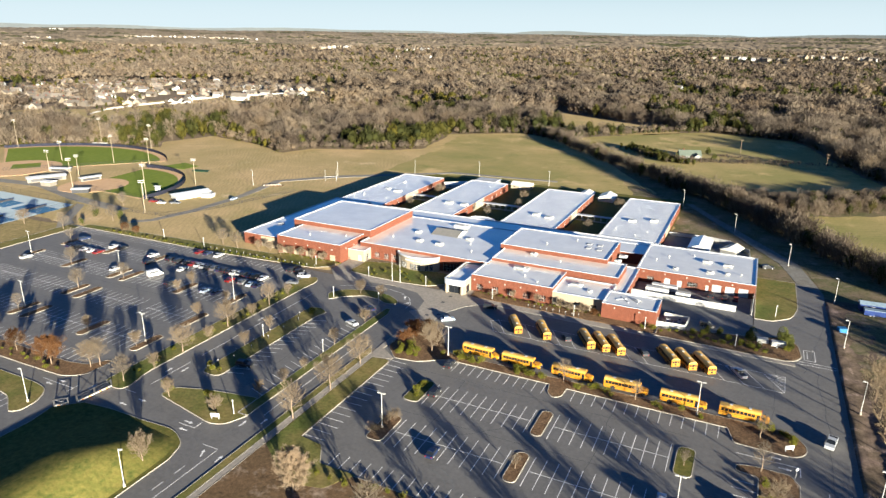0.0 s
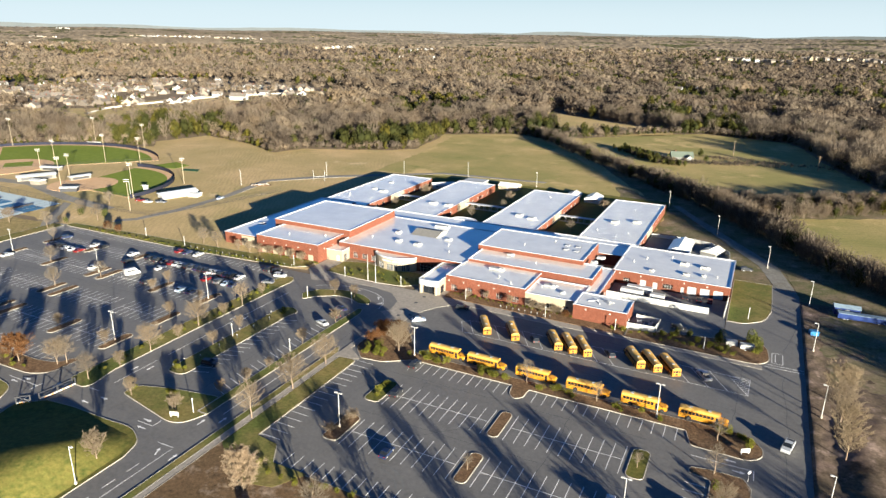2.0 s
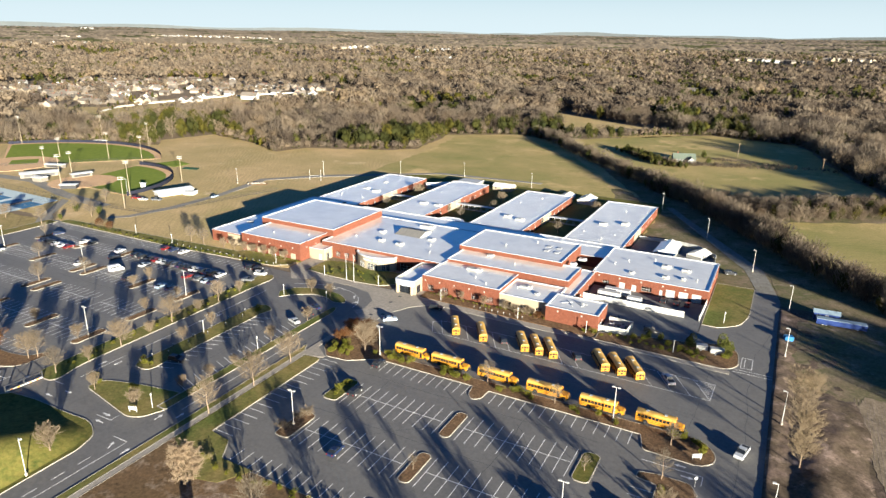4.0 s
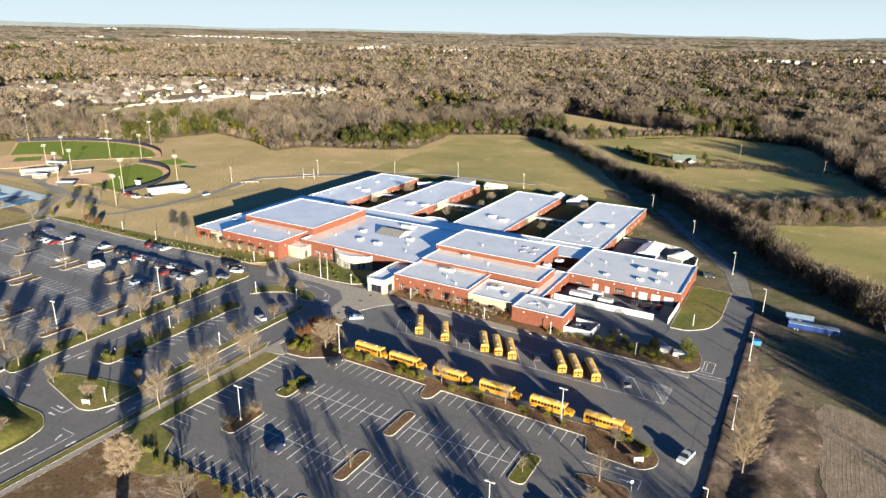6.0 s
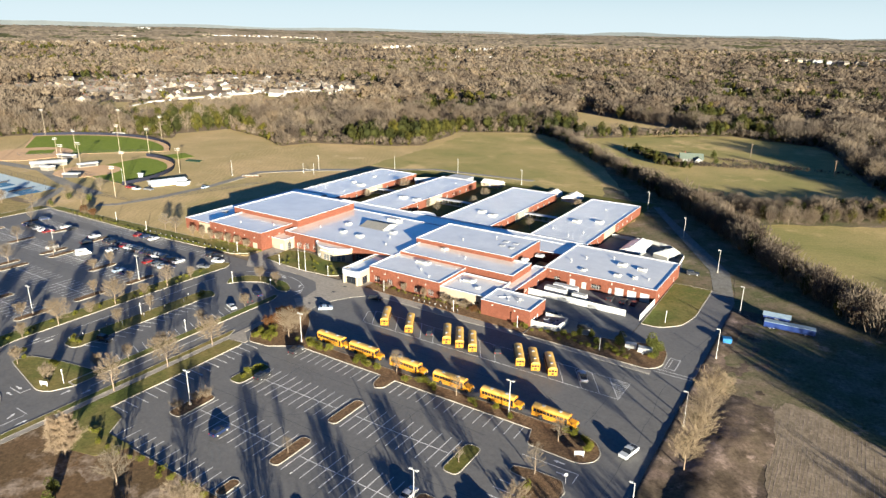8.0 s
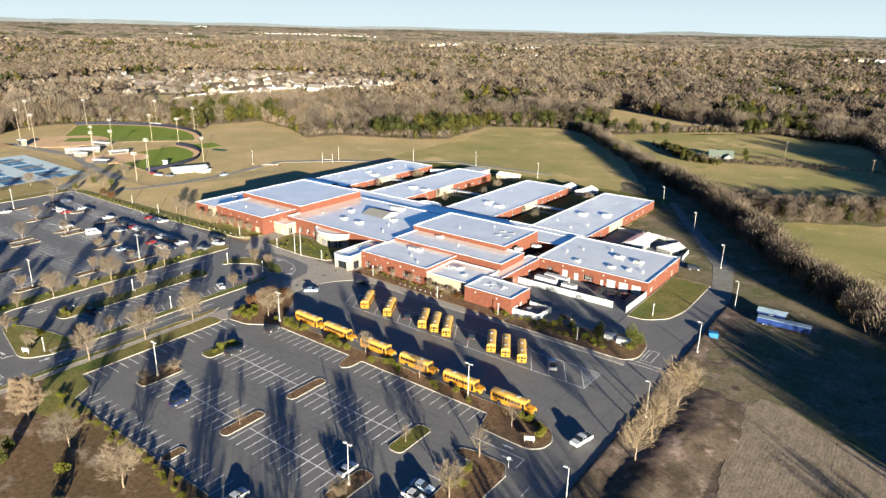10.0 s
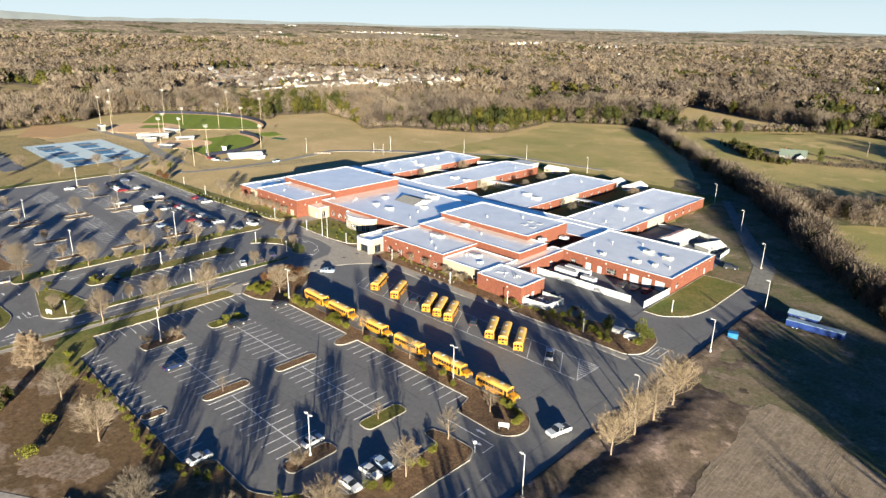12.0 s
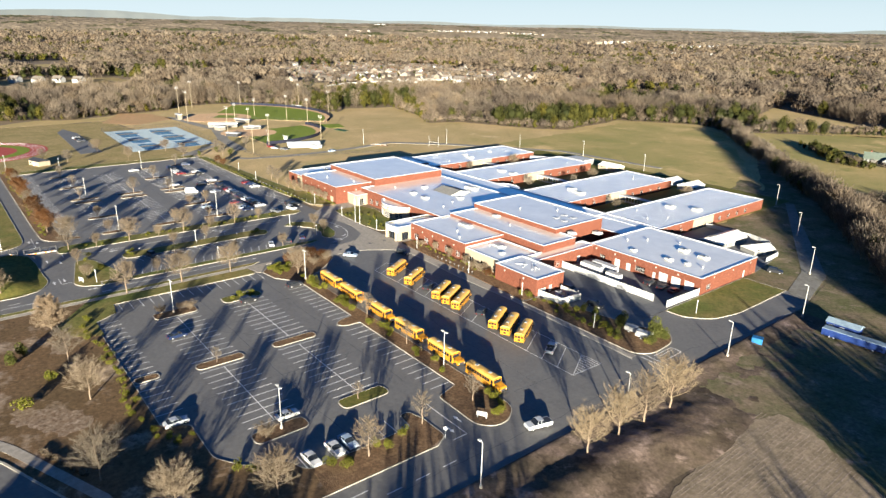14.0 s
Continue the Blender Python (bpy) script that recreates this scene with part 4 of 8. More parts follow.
def window_mesh(w, h, cols, rows):
    """White bars round dark panes set back behind them, in the plane y = 0, facing -y."""
    b = 0.08
    us = sorted({round(min(max(-w / 2 + w * i / cols + k * b / 2, -w / 2), w / 2), 4) for i in range(cols + 1) for k in (-1, 1)})
    vs = sorted({round(min(max(h * i / rows + k * b / 2, 0), h), 4) for i in range(rows + 1) for k in (-1, 1)})
    s, index = Shape(), {}

    def quad(pts, slot):
        for p in pts:
            if p not in index:
                index[p] = len(s.v)
                s.v.append(p)
        s.f.append(tuple(index[p] for p in pts))
        s.s.append(slot)

    for i, (u, u2) in enumerate(zip(us, us[1:])):
        for j, (v, v2) in enumerate(zip(vs, vs[1:])):
            if i % 2 and j % 2:
                d = 0.06
                quad([(u, d, v), (u2, d, v), (u2, d, v2), (u, d, v2)], 1)
                quad([(u, 0, v), (u2, 0, v), (u2, d, v), (u, d, v)], 0)
                quad([(u2, 0, v2), (u, 0, v2), (u, d, v2), (u2, d, v2)], 0)
                quad([(u, 0, v2), (u, 0, v), (u, d, v), (u, d, v2)], 0)
                quad([(u2, 0, v), (u2, 0, v2), (u2, d, v2), (u2, d, v)], 0)
            else:
                quad([(u, 0, v), (u2, 0, v), (u2, 0, v2), (u, 0, v2)], 0)
    return s.mesh("window", [WHITE, GLASS])


def door_mesh(w, h, panels):
    s = Shape()
    s.box(-w / 2, w / 2, 0.02, 0.07, 0, h, 0)
    for i in range(panels):
        z = h * i / panels
        s.box(-w / 2 + 0.06, w / 2 - 0.06, 0, 0.02, z + 0.04, z + h / panels - 0.04, 0)
    return s.mesh("door", [WHITE])


WINDOWS = {}


def portal_mesh(w, h):
    """Dark panel standing in for the shade of an open doorway, with door bars."""
    s = Shape()
    s.box(-w / 2, w / 2, 0.02, 0.07, 0, h, 0)
    s.box(-0.04, 0.04, 0, 0.02, 0, h, 1)
    s.box(-w / 2, w / 2, 0, 0.02, h - 0.5, h - 0.42, 1)
    return s.mesh("portal", [GLASS, DARKGREY])


def opening_part(kind, w, h):
    key = (kind, round(w, 2), round(h, 2))
    if key not in WINDOWS:
        if kind == "window":
            WINDOWS[key] = window_mesh(w, h, max(1, round(w / 0.9)), 2)
        elif kind == "portal":
            WINDOWS[key] = portal_mesh(w, h)
        elif kind == "glass":
            WINDOWS[key] = window_mesh(w, h, max(2, round(w / 1.4)), 3)
        else:
            WINDOWS[key] = door_mesh(w, h, 4)
    return WINDOWS[key]


SIDES = {"s": (0, -1), "n": (0, 1), "e": (1, 0), "w": (-1, 0)}


def block(name, x0, x1, y0, y1, h, wall=None, openings=(), panels=(), z0=0.0, parapet=0.2, sides="snew", label=""):
    """A flat-roofed volume: walls with recessed openings, a parapet with its coping, a sunken roof."""
    s = Shape()
    runs = {"s": ((x0, y0), (1, 0), x1 - x0), "e": ((x1, y0), (0, 1), y1 - y0), "n": ((x1, y1), (-1, 0), x1 - x0), "w": ((x0, y1), (0, -1), y1 - y0)}
    for side, (o, d, length) in runs.items():
        nx, ny = SIDES[side]
        holes = [q[1:] for q in openings if q[0] == side]
        us = sorted({0, length, *[u for q in holes for u in q[:2]]})
        vs = sorted({z0, h, *[v for q in holes for v in q[2:4]]})
        at = lambda u, v, k=0.0: (o[0] + d[0] * u - nx * k, o[1] + d[1] * u - ny * k, v)
        for u, u2 in zip(us, us[1:]):
            for v, v2 in zip(vs, vs[1:]):
                if not any(q[0] <= u and u2 <= q[1] and q[2] <= v and v2 <= q[3] for q in holes):
                    s.face([at(u, v), at(u2, v), at(u2, v2), at(u, v2)])
        for u, u2, v, v2, *_ in holes:
            r = 0.22
            s.face([at(u, v), at(u, v, r), at(u2, v, r), at(u2, v)])
            s.face([at(u, v2), at(u2, v2), at(u2, v2, r), at(u, v2, r)])
            s.face([at(u, v), at(u, v2), at(u, v2, r), at(u, v, r)])
            s.face([at(u2, v), at(u2, v, r), at(u2, v2, r), at(u2, v2)])
            s.face([at(u, v, r), at(u2, v, r), at(u2, v2, r), at(u, v2, r)])
    t = 0.32
    s.face([(x0 + t, y0 + t, h), (x0 + t, y1 - t, h), (x0 + t, y1 - t, h - parapet), (x0 + t, y0 + t, h - parapet)])
    s.face([(x1 - t, y0 + t, h), (x1 - t, y0 + t, h - parapet), (x1 - t, y1 - t, h - parapet), (x1 - t, y1 - t, h)])
    s.face([(x0 + t, y0 + t, h), (x0 + t, y0 + t, h - parapet), (x1 - t, y0 + t, h - parapet), (x1 - t, y0 + t, h)])
    s.face([(x0 + t, y1 - t, h), (x1 - t, y1 - t, h), (x1 - t, y1 - t, h - parapet), (x0 + t, y1 - t, h - parapet)])
    walls = part(name, s, wall or BRICK, school, label)
    part("roof", Shape().box(x0 + t - 0.01, x1 - t + 0.01, y0 + t - 0.01, y1 - t + 0.01, h - parapet - 0.25, h - parapet + 0.01), ROOF, walls, "white membrane roof")
    if name == "classroom_wing":
        seam = Shape().box(x0 + t, x1 - t, 0, 0.08, -0.02, 0.014, taper=0.01).mesh("roof_seam", [ROOF])
        for i in range(1, int((y1 - y0) / 2.4)):
            part("roof_seam", seam, None, walls, at=pose(0, y0 + 2.4 * i, h - parapet + 0.01))
    part("coping", Shape().ring([(x0 - 0.07, y0 - 0.07), (x1 + 0.07, y0 - 0.07), (x1 + 0.07, y1 + 0.07), (x0 - 0.07, y1 + 0.07)], t + 0.08, h - 0.14, h + 0.04), COPING, walls, "pale metal coping")
    for q in openings:
        side, u, u2, v, v2, kind = q
        o, d, _ = runs[side]
        nx, ny = SIDES[side]
        cx, cy = o[0] + d[0] * (u + u2) / 2 - nx * 0.16, o[1] + d[1] * (u + u2) / 2 - ny * 0.16
        part("door" if kind == "door" else "window", opening_part(kind, u2 - u, v2 - v), None, walls, at=pose(cx, cy, v, 0, 0, {"s": 0, "e": 90, "n": 180, "w": 270}[side]))
    for q in panels:
        side, u, u2, v, v2, mat = q
        o, d, _ = runs[side]
        nx, ny = SIDES[side]
        a, b = (o[0] + d[0] * u, o[1] + d[1] * u), (o[0] + d[0] * u2, o[1] + d[1] * u2)
        p = Shape().box(min(a[0], b[0]) - 0.06 * abs(nx), max(a[0], b[0]) + 0.06 * abs(nx), min(a[1], b[1]) - 0.06 * abs(ny), max(a[1], b[1]) + 0.06 * abs(ny), v, v2)
        part("wall_panel", p, mat, walls, "cream block panel" if mat is CREAM else "white square plaque")
    return walls


def even(side, start, step, count, w, v, v2, kind="window"):
    return [(side, start + step * i, start + step * i + w, v, v2, kind) for i in range(count)]


def plaques(side, start, step, count, v):
    return [(side, start + step * i, start + step * i + 0.45, v, v + 0.45, WHITE) for i in range(count)]


block("gymnasium", -182.0, -141.8, 225.2, 263.2, 9.6, label="tall red brick gymnasium block")
block("gymnasium_front", -177.0, -145.0, 207.0, 225.6, 7.8, panels=[("s", 2.5 + 6.1 * i, 5.0 + 6.1 * i, 0.3, 2.9, CREAM) for i in range(5)] + plaques("s", 3.4, 6.1, 5, 5.0) + plaques("e", 4, 6, 2, 5.0))
block("locker_wing", -198.4, -176.5, 210.5, 282, 5.2, panels=[("s", 9.5, 21.3, 0, 4.6, CREAM)])
block("lobby", -142.6, -85.0, 218.4, 263.5, 6.6, openings=even("s", 2.6, 4.4, 4, 2.3, 0.8, 3.0) + [("s", 38.6, 47.5, 0.3, 3.4, "glass"), ("s", 50, 52.2, 0.8, 3.0, "window")])
block("entry_porch", -148.2, -137.4, 212.8, 221.2, 4.8, CREAM, openings=[("e", 1.6, 3.6, 0.1, 2.9, "glass"), ("s", 8.0, 9.6, 0.1, 2.6, "door")])
curve = [(-124.0, 219.0)] + [(-124.0 + 18.4 * i / 12, 218.3 - 5.0 * math.sin(math.pi * (i + 0.6) / 13.2) ** 0.8) for i in range(13)] + [(-105.6, 219.0)]
bow = part("bow_front", Shape().prism(ccw(curve), 0.05, 5.2), CREAM, school, "curved cream entrance front")
part("roof", Shape().prism(inset(ccw(curve), 0.3), 5.15, 5.24), ROOF, bow)
part("coping", Shape().ring(ccw([(x + (0.1 if x > -115 else -0.1), y - 0.12) for x, y in curve]), 0.4, 4.95, 5.6), COPING, bow, "pale blue metal fascia")
for i in (2, 3, 5, 6, 7, 9, 10):
    (ax, ay), (bx, by) = curve[i + 1], curve[i + 2] if i + 2 < len(curve) else curve[i + 1]
    a = math.degrees(math.atan2(by - ay, bx - ax))
    part("window", opening_part("glass", 1.35, 2.5), None, bow, at=pose((ax + bx) / 2, (ay + by) / 2 - 0.09, 0.3, 0, 0, a))
for i in range(14):
    u = 3.4 + i * 0.62
    x = -124 + 18.4 * u / 18.4 + 2.2
    y = 218.3 - 5.0 * math.sin(math.pi * ((x + 124) / 18.4 * 12 + 0.6) / 13.2) ** 0.8
    if i not in (7, 11):
        part("sign_letter", Shape().box(x - 0.2, x + 0.2, y - 0.16, y - 0.05, 3.7, 4.3), GREY, bow, "grey sign bar")
canopy_walls = block("canopy", -94.2, -86.2, 199.2, 218.6, 5.4, CREAM, openings=[("s", 1.7, 6.3, 0.1, 3.0, "portal"), ("e", 1.6, 4.6, 0.1, 3.0, "portal"), ("w", 12, 17, 0.1, 3.0, "glass")], parapet=0.55)
arc = [(-90.2 + 4.0 * math.cos(math.pi * (1 + i / 10)), 199.2 + 1.1 * math.sin(math.pi * (1 + i / 10))) for i in range(11)]
part("fascia", Shape().prism(ccw(arc), 3.4, 5.45), COPING, canopy_walls, "rounded white fascia")
part("pillar", Shape().tube((-93.2, 198.9, 0), (-93.2, 198.9, 3.4), 0.55, 0.55, 10), CREAM, canopy_walls)
part("pillar", Shape().tube((-87.2, 198.9, 0), (-87.2, 198.9, 3.4), 0.55, 0.55, 10), CREAM, canopy_walls)
block("front_block", -86.0, -55.5, 204.8, 223.2, 6.4, openings=even("s", 2.2, 5.9, 5, 2.5, 0.7, 2.9), panels=plaques("s", 1.0, 5.9, 5, 4.2))
block("cream_block", -55.6, -36.8, 205.0, 221.0, 5.2, CREAM, openings=even("s", 2.2, 5.6, 3, 2.2, 0.7, 2.7))
block("middle_block", -85.0, -36.6, 222.6, 238.5, 7.4)
block("auditorium", -86.6, -43.6, 236.0, 261.4, 9.0)
block("office_block", -37.8, -20.2, 202.4, 214.2, 5.4, openings=[("e", 5.5, 6.8, 0.1, 2.3, "door"), ("w", 3, 4.2, 1.2, 2.6, "window")], panels=plaques("s", 4, 8, 2, 3.9))
block("link", -37.6, -32.4, 214.0, 243.6, 5.0, openings=[("e", 5, 6.6, 0.1, 2.4, "door"), ("e", 10, 12.2, 0.9, 2.5, "window"), ("e", 21, 22.5, 0.1, 2.4, "door")])
block("workshop_block", -33.4, 8.2, 242.8, 276.0, 5.4, openings=[("s", 4.2, 6.6, 1.2, 2.7, "window"), ("s", 10.4, 12.6, 0.1, 2.8, "door"), ("s", 15.0, 16.8, 0.1, 2.6, "door"), ("s", 18.6, 22.2, 1.0, 2.8, "window"), ("s", 25.0, 26.2, 0.1, 2.5, "door")] + even("s", 27.2, 4.5, 3, 3.3, 0.1, 3.2, "door") + [("e", 3.2, 5.6, 0.9, 2.6, "window"), ("e", 25, 26.3, 0.1, 2.4, "door")], panels=plaques("s", 2.4, 7.8, 5, 4.0) + plaques("e", 7, 11, 3, 4.0))
block("corridor", -180, -31.0, 261.8, 280.4, 4.7)
for name, a, b, ys, ye in (("classroom_wing", -197.2, -169.8, 280, 356.5), ("classroom_wing", -152.4, -129.0, 280, 360), ("classroom_wing", -103.8, -77.0, 280, 358.5), ("classroom_wing", -57.0, -30.6, 275.4, 358.4)):
    L = ye - ys
    ops = even("e", 5, 6.4, 3, 2.0, 0.9, 2.6) + even("e", 46, 7.0, 4, 2.2, 0.9, 2.6)
    block(name, a, b, ys, ye, 4.6, openings=ops + even("s", 2, 6, 0, 2, 1, 2), panels=[("e", 27, 42, 0, 4.2, CREAM)] + plaques("e", 9.0, 9.0, 2, 3.3), label="long red brick classroom wing")
gable = Shape()
for q in ([(-121.4, 241.6, 6.3), (-108.8, 241.6, 6.3), (-108.8, 248, 7.9), (-121.4, 248, 7.9)], [(-121.4, 248, 7.9), (-108.8, 248, 7.9), (-108.8, 254.4, 6.3), (-121.4, 254.4, 6.3)]):
    gable.face(q)
part("skylight_roof", gable, mottled("grey_shingle", [(0.20, 0.195, 0.18), (0.24, 0.23, 0.21), (0.16, 0.155, 0.145)], (0.2, 1.5), 0.8), school, "pitched grey skylight roof")
part("skylight_base", Shape().extrude_x([(241.8, 6.0), (254.2, 6.0), (254.2, 6.28), (248, 7.84), (241.8, 6.28)], -121.2, -109.0), WHITE, school, "white skylight gables")


# ---- things on the roofs ----
def rooftop_unit(x, y, z, w, d, h):
    w, d, h = w * 0.9, d * 0.9, 0.3 + (h - 0.3) * 0.5
    ob = empty("rooftop_unit", pose(x, y, z), "white metal air handling unit on the flat roof", "rooftop unit", "rooftop units")
    part("curb", Shape().box(-w / 2 - 0.1, w / 2 + 0.1, -d / 2 - 0.1, d / 2 + 0.1, 0, 0.25), GREY, ob)
    part("casing", Shape().box(-w / 2, w / 2, -d / 2, d / 2, 0.25, h, taper=0.06), WHITE, ob)
    part("hood", Shape().extrude_x([(-d / 2 - 0.5, h * 0.55), (-d / 2, h * 0.5), (-d / 2, h * 0.9)], -w / 4, w / 4), GREY, ob)
    part("fan_ring", Shape().tube((w * 0.22, 0, h), (w * 0.22, 0, h + 0.16), min(w, d) * 0.25, min(w, d) * 0.25, 10), GREY, ob)


def roof_vent(x, y, z):
    ob = empty("roof_vent", pose(x, y, z), "small white roof vent with a cap", "roof vent", "roof vents")
    part("pipe", Shape().tube((0, 0, 0), (0, 0, 0.7), 0.18, 0.18, 8), WHITE, ob)
    part("cap", Shape().tube((0, 0, 0.7), (0, 0, 0.95), 0.36, 0.2, 8), WHITE, ob)


for x, y, z, w, d, h in [(-71.7, 219, 5.9, 6.2, 2.4, 1.5), (-47.4, 312, 4.1, 4.0, 3.0, 1.8), (-38.0, 317, 4.1, 4.0, 3.0, 1.8), (-92.3, 301.4, 4.1, 4.0, 3.0, 1.8), (-85, 298.6, 4.1, 4.2, 3.2, 1.8), (-141, 302.6, 4.1, 4.2, 3.0, 1.8), (-132, 302.3, 4.1, 4.2, 3.0, 1.8), (-178, 312.8, 4.1, 4.6, 3.0, 1.8), (-186, 316, 4.1, 3.0, 2.4, 1.4), (-114, 258.5, 6.1, 7.4, 3.0, 1.9), (-127.4, 242, 6.1, 2.6, 2.4, 1.6), (-121.2, 231.4, 6.1, 2.6, 2.4, 1.6), (-111.7, 230.7, 6.1, 3.4, 2.4, 1.6), (-103.2, 242.7, 6.1, 3.0, 2.6, 1.5), (-72, 234.5, 6.9, 2.8, 2.2, 1.3), (-49.6, 215.2, 4.7, 4.6, 2.6, 1.3), (-44, 211, 4.7, 1.8, 1.8, 1.1), (-9.7, 262, 4.9, 3.6, 2.6, 1.7), (-2, 261, 4.9, 3.8, 2.2, 1.5), (-20, 248.5, 4.9, 2.2, 1.8, 1.2), (-7.7, 250, 4.9, 2.8, 2.0, 1.4), (-1.7, 251, 4.9, 1.8, 1.6, 1.4), (-192, 228, 4.7, 3.0, 2.0, 1.3), (-40.5, 241, 6.9, 2.6, 2.4, 1.6), (-41, 256, 4.2, 3.4, 2.4, 1.4), (-160, 271, 4.2, 3.2, 2.2, 1.4), (-186, 335, 4.1, 2.4, 2, 1.2)]:
    rooftop_unit(x, y, z, w, d, h)
for x, y, z in [(-100, 236, 6.1), (-134, 231, 6.1), (-96, 228, 6.1), (-60, 230, 6.9), (-28, 256, 4.9), (-15, 268, 4.9), (3, 252, 4.9), (-24, 262, 4.9), (-52, 295, 4.1), (-43, 340, 4.1), (-97, 330, 4.1), (-90, 345, 4.1), (-145, 330, 4.1), (-136, 348, 4.1), (-190, 296, 4.1), (-176, 296, 4.1), (-182, 345, 4.1), (-192, 300, 4.1), (-68, 212, 5.9), (-62, 208, 5.9), (-150, 219, 7.3), (-165, 214, 7.3), (-52, 213, 4.7), (-27, 209, 4.9), (-70, 245, 8.5), (-60, 255, 8.5), (-190, 240, 4.7), (-194, 256, 4.7), (-42, 288, 4.1), (-38, 296, 4.1)]:
    roof_vent(x, y, z)
for i in range(9):
    roof_vent(-194.6, 286 + 7.4 * i, 4.11)
for x, y in ((-54.2, 252.3), (-49.8, 252.3), (-53.4, 247.2), (-49.0, 246.6)):
    ob = empty("skylight", pose(x, y, 8.51), "square domed skylight with a white curb", "skylight", "skylights")
    part("curb", Shape().box(-1.3, 1.3, -1.3, 1.3, 0, 0.3), WHITE, ob)
    part("dome", Shape().box(-1.1, 1.1, -1.1, 1.1, 0.3, 0.5, taper=0.3), GREY, ob)
pipework = empty("roof_pipes", pose(-29, 208.5, 4.91), "grey pipes and ducts on the small roof", "pipes")
for i, (a, b) in enumerate((((-4, 2), (-1, -2)), ((-2, 3), (2, -1)), ((-5, -1), (-2, 1)), ((0, 2), (3, 1)))):
    part("pipe", Shape().tube((*a, 0.35), (*b, 0.35), 0.16, 0.16, 6), GREY, pipework)
    part("bracket", Shape().box(a[0] - 0.15, a[0] + 0.15, a[1] - 0.15, a[1] + 0.15, 0, 0.4), GREY, pipework)

# ---- school buses ----
def wheel(parent, x, y, r, w, name="wheel"):
    tyre = part(name, Shape().tube((x, y - w / 2, r), (x, y + w / 2, r), r, r, 12), BLACK, parent)
    part("rim", Shape().tube((x, y - w / 2 - 0.02, r), (x, y + w / 2 + 0.02, r), r * 0.5, r * 0.5, 10), DARKGREY if r > 0.45 else GREY, tyre, "dark steel rim" if r > 0.45 else "grey steel rim")
    return tyre


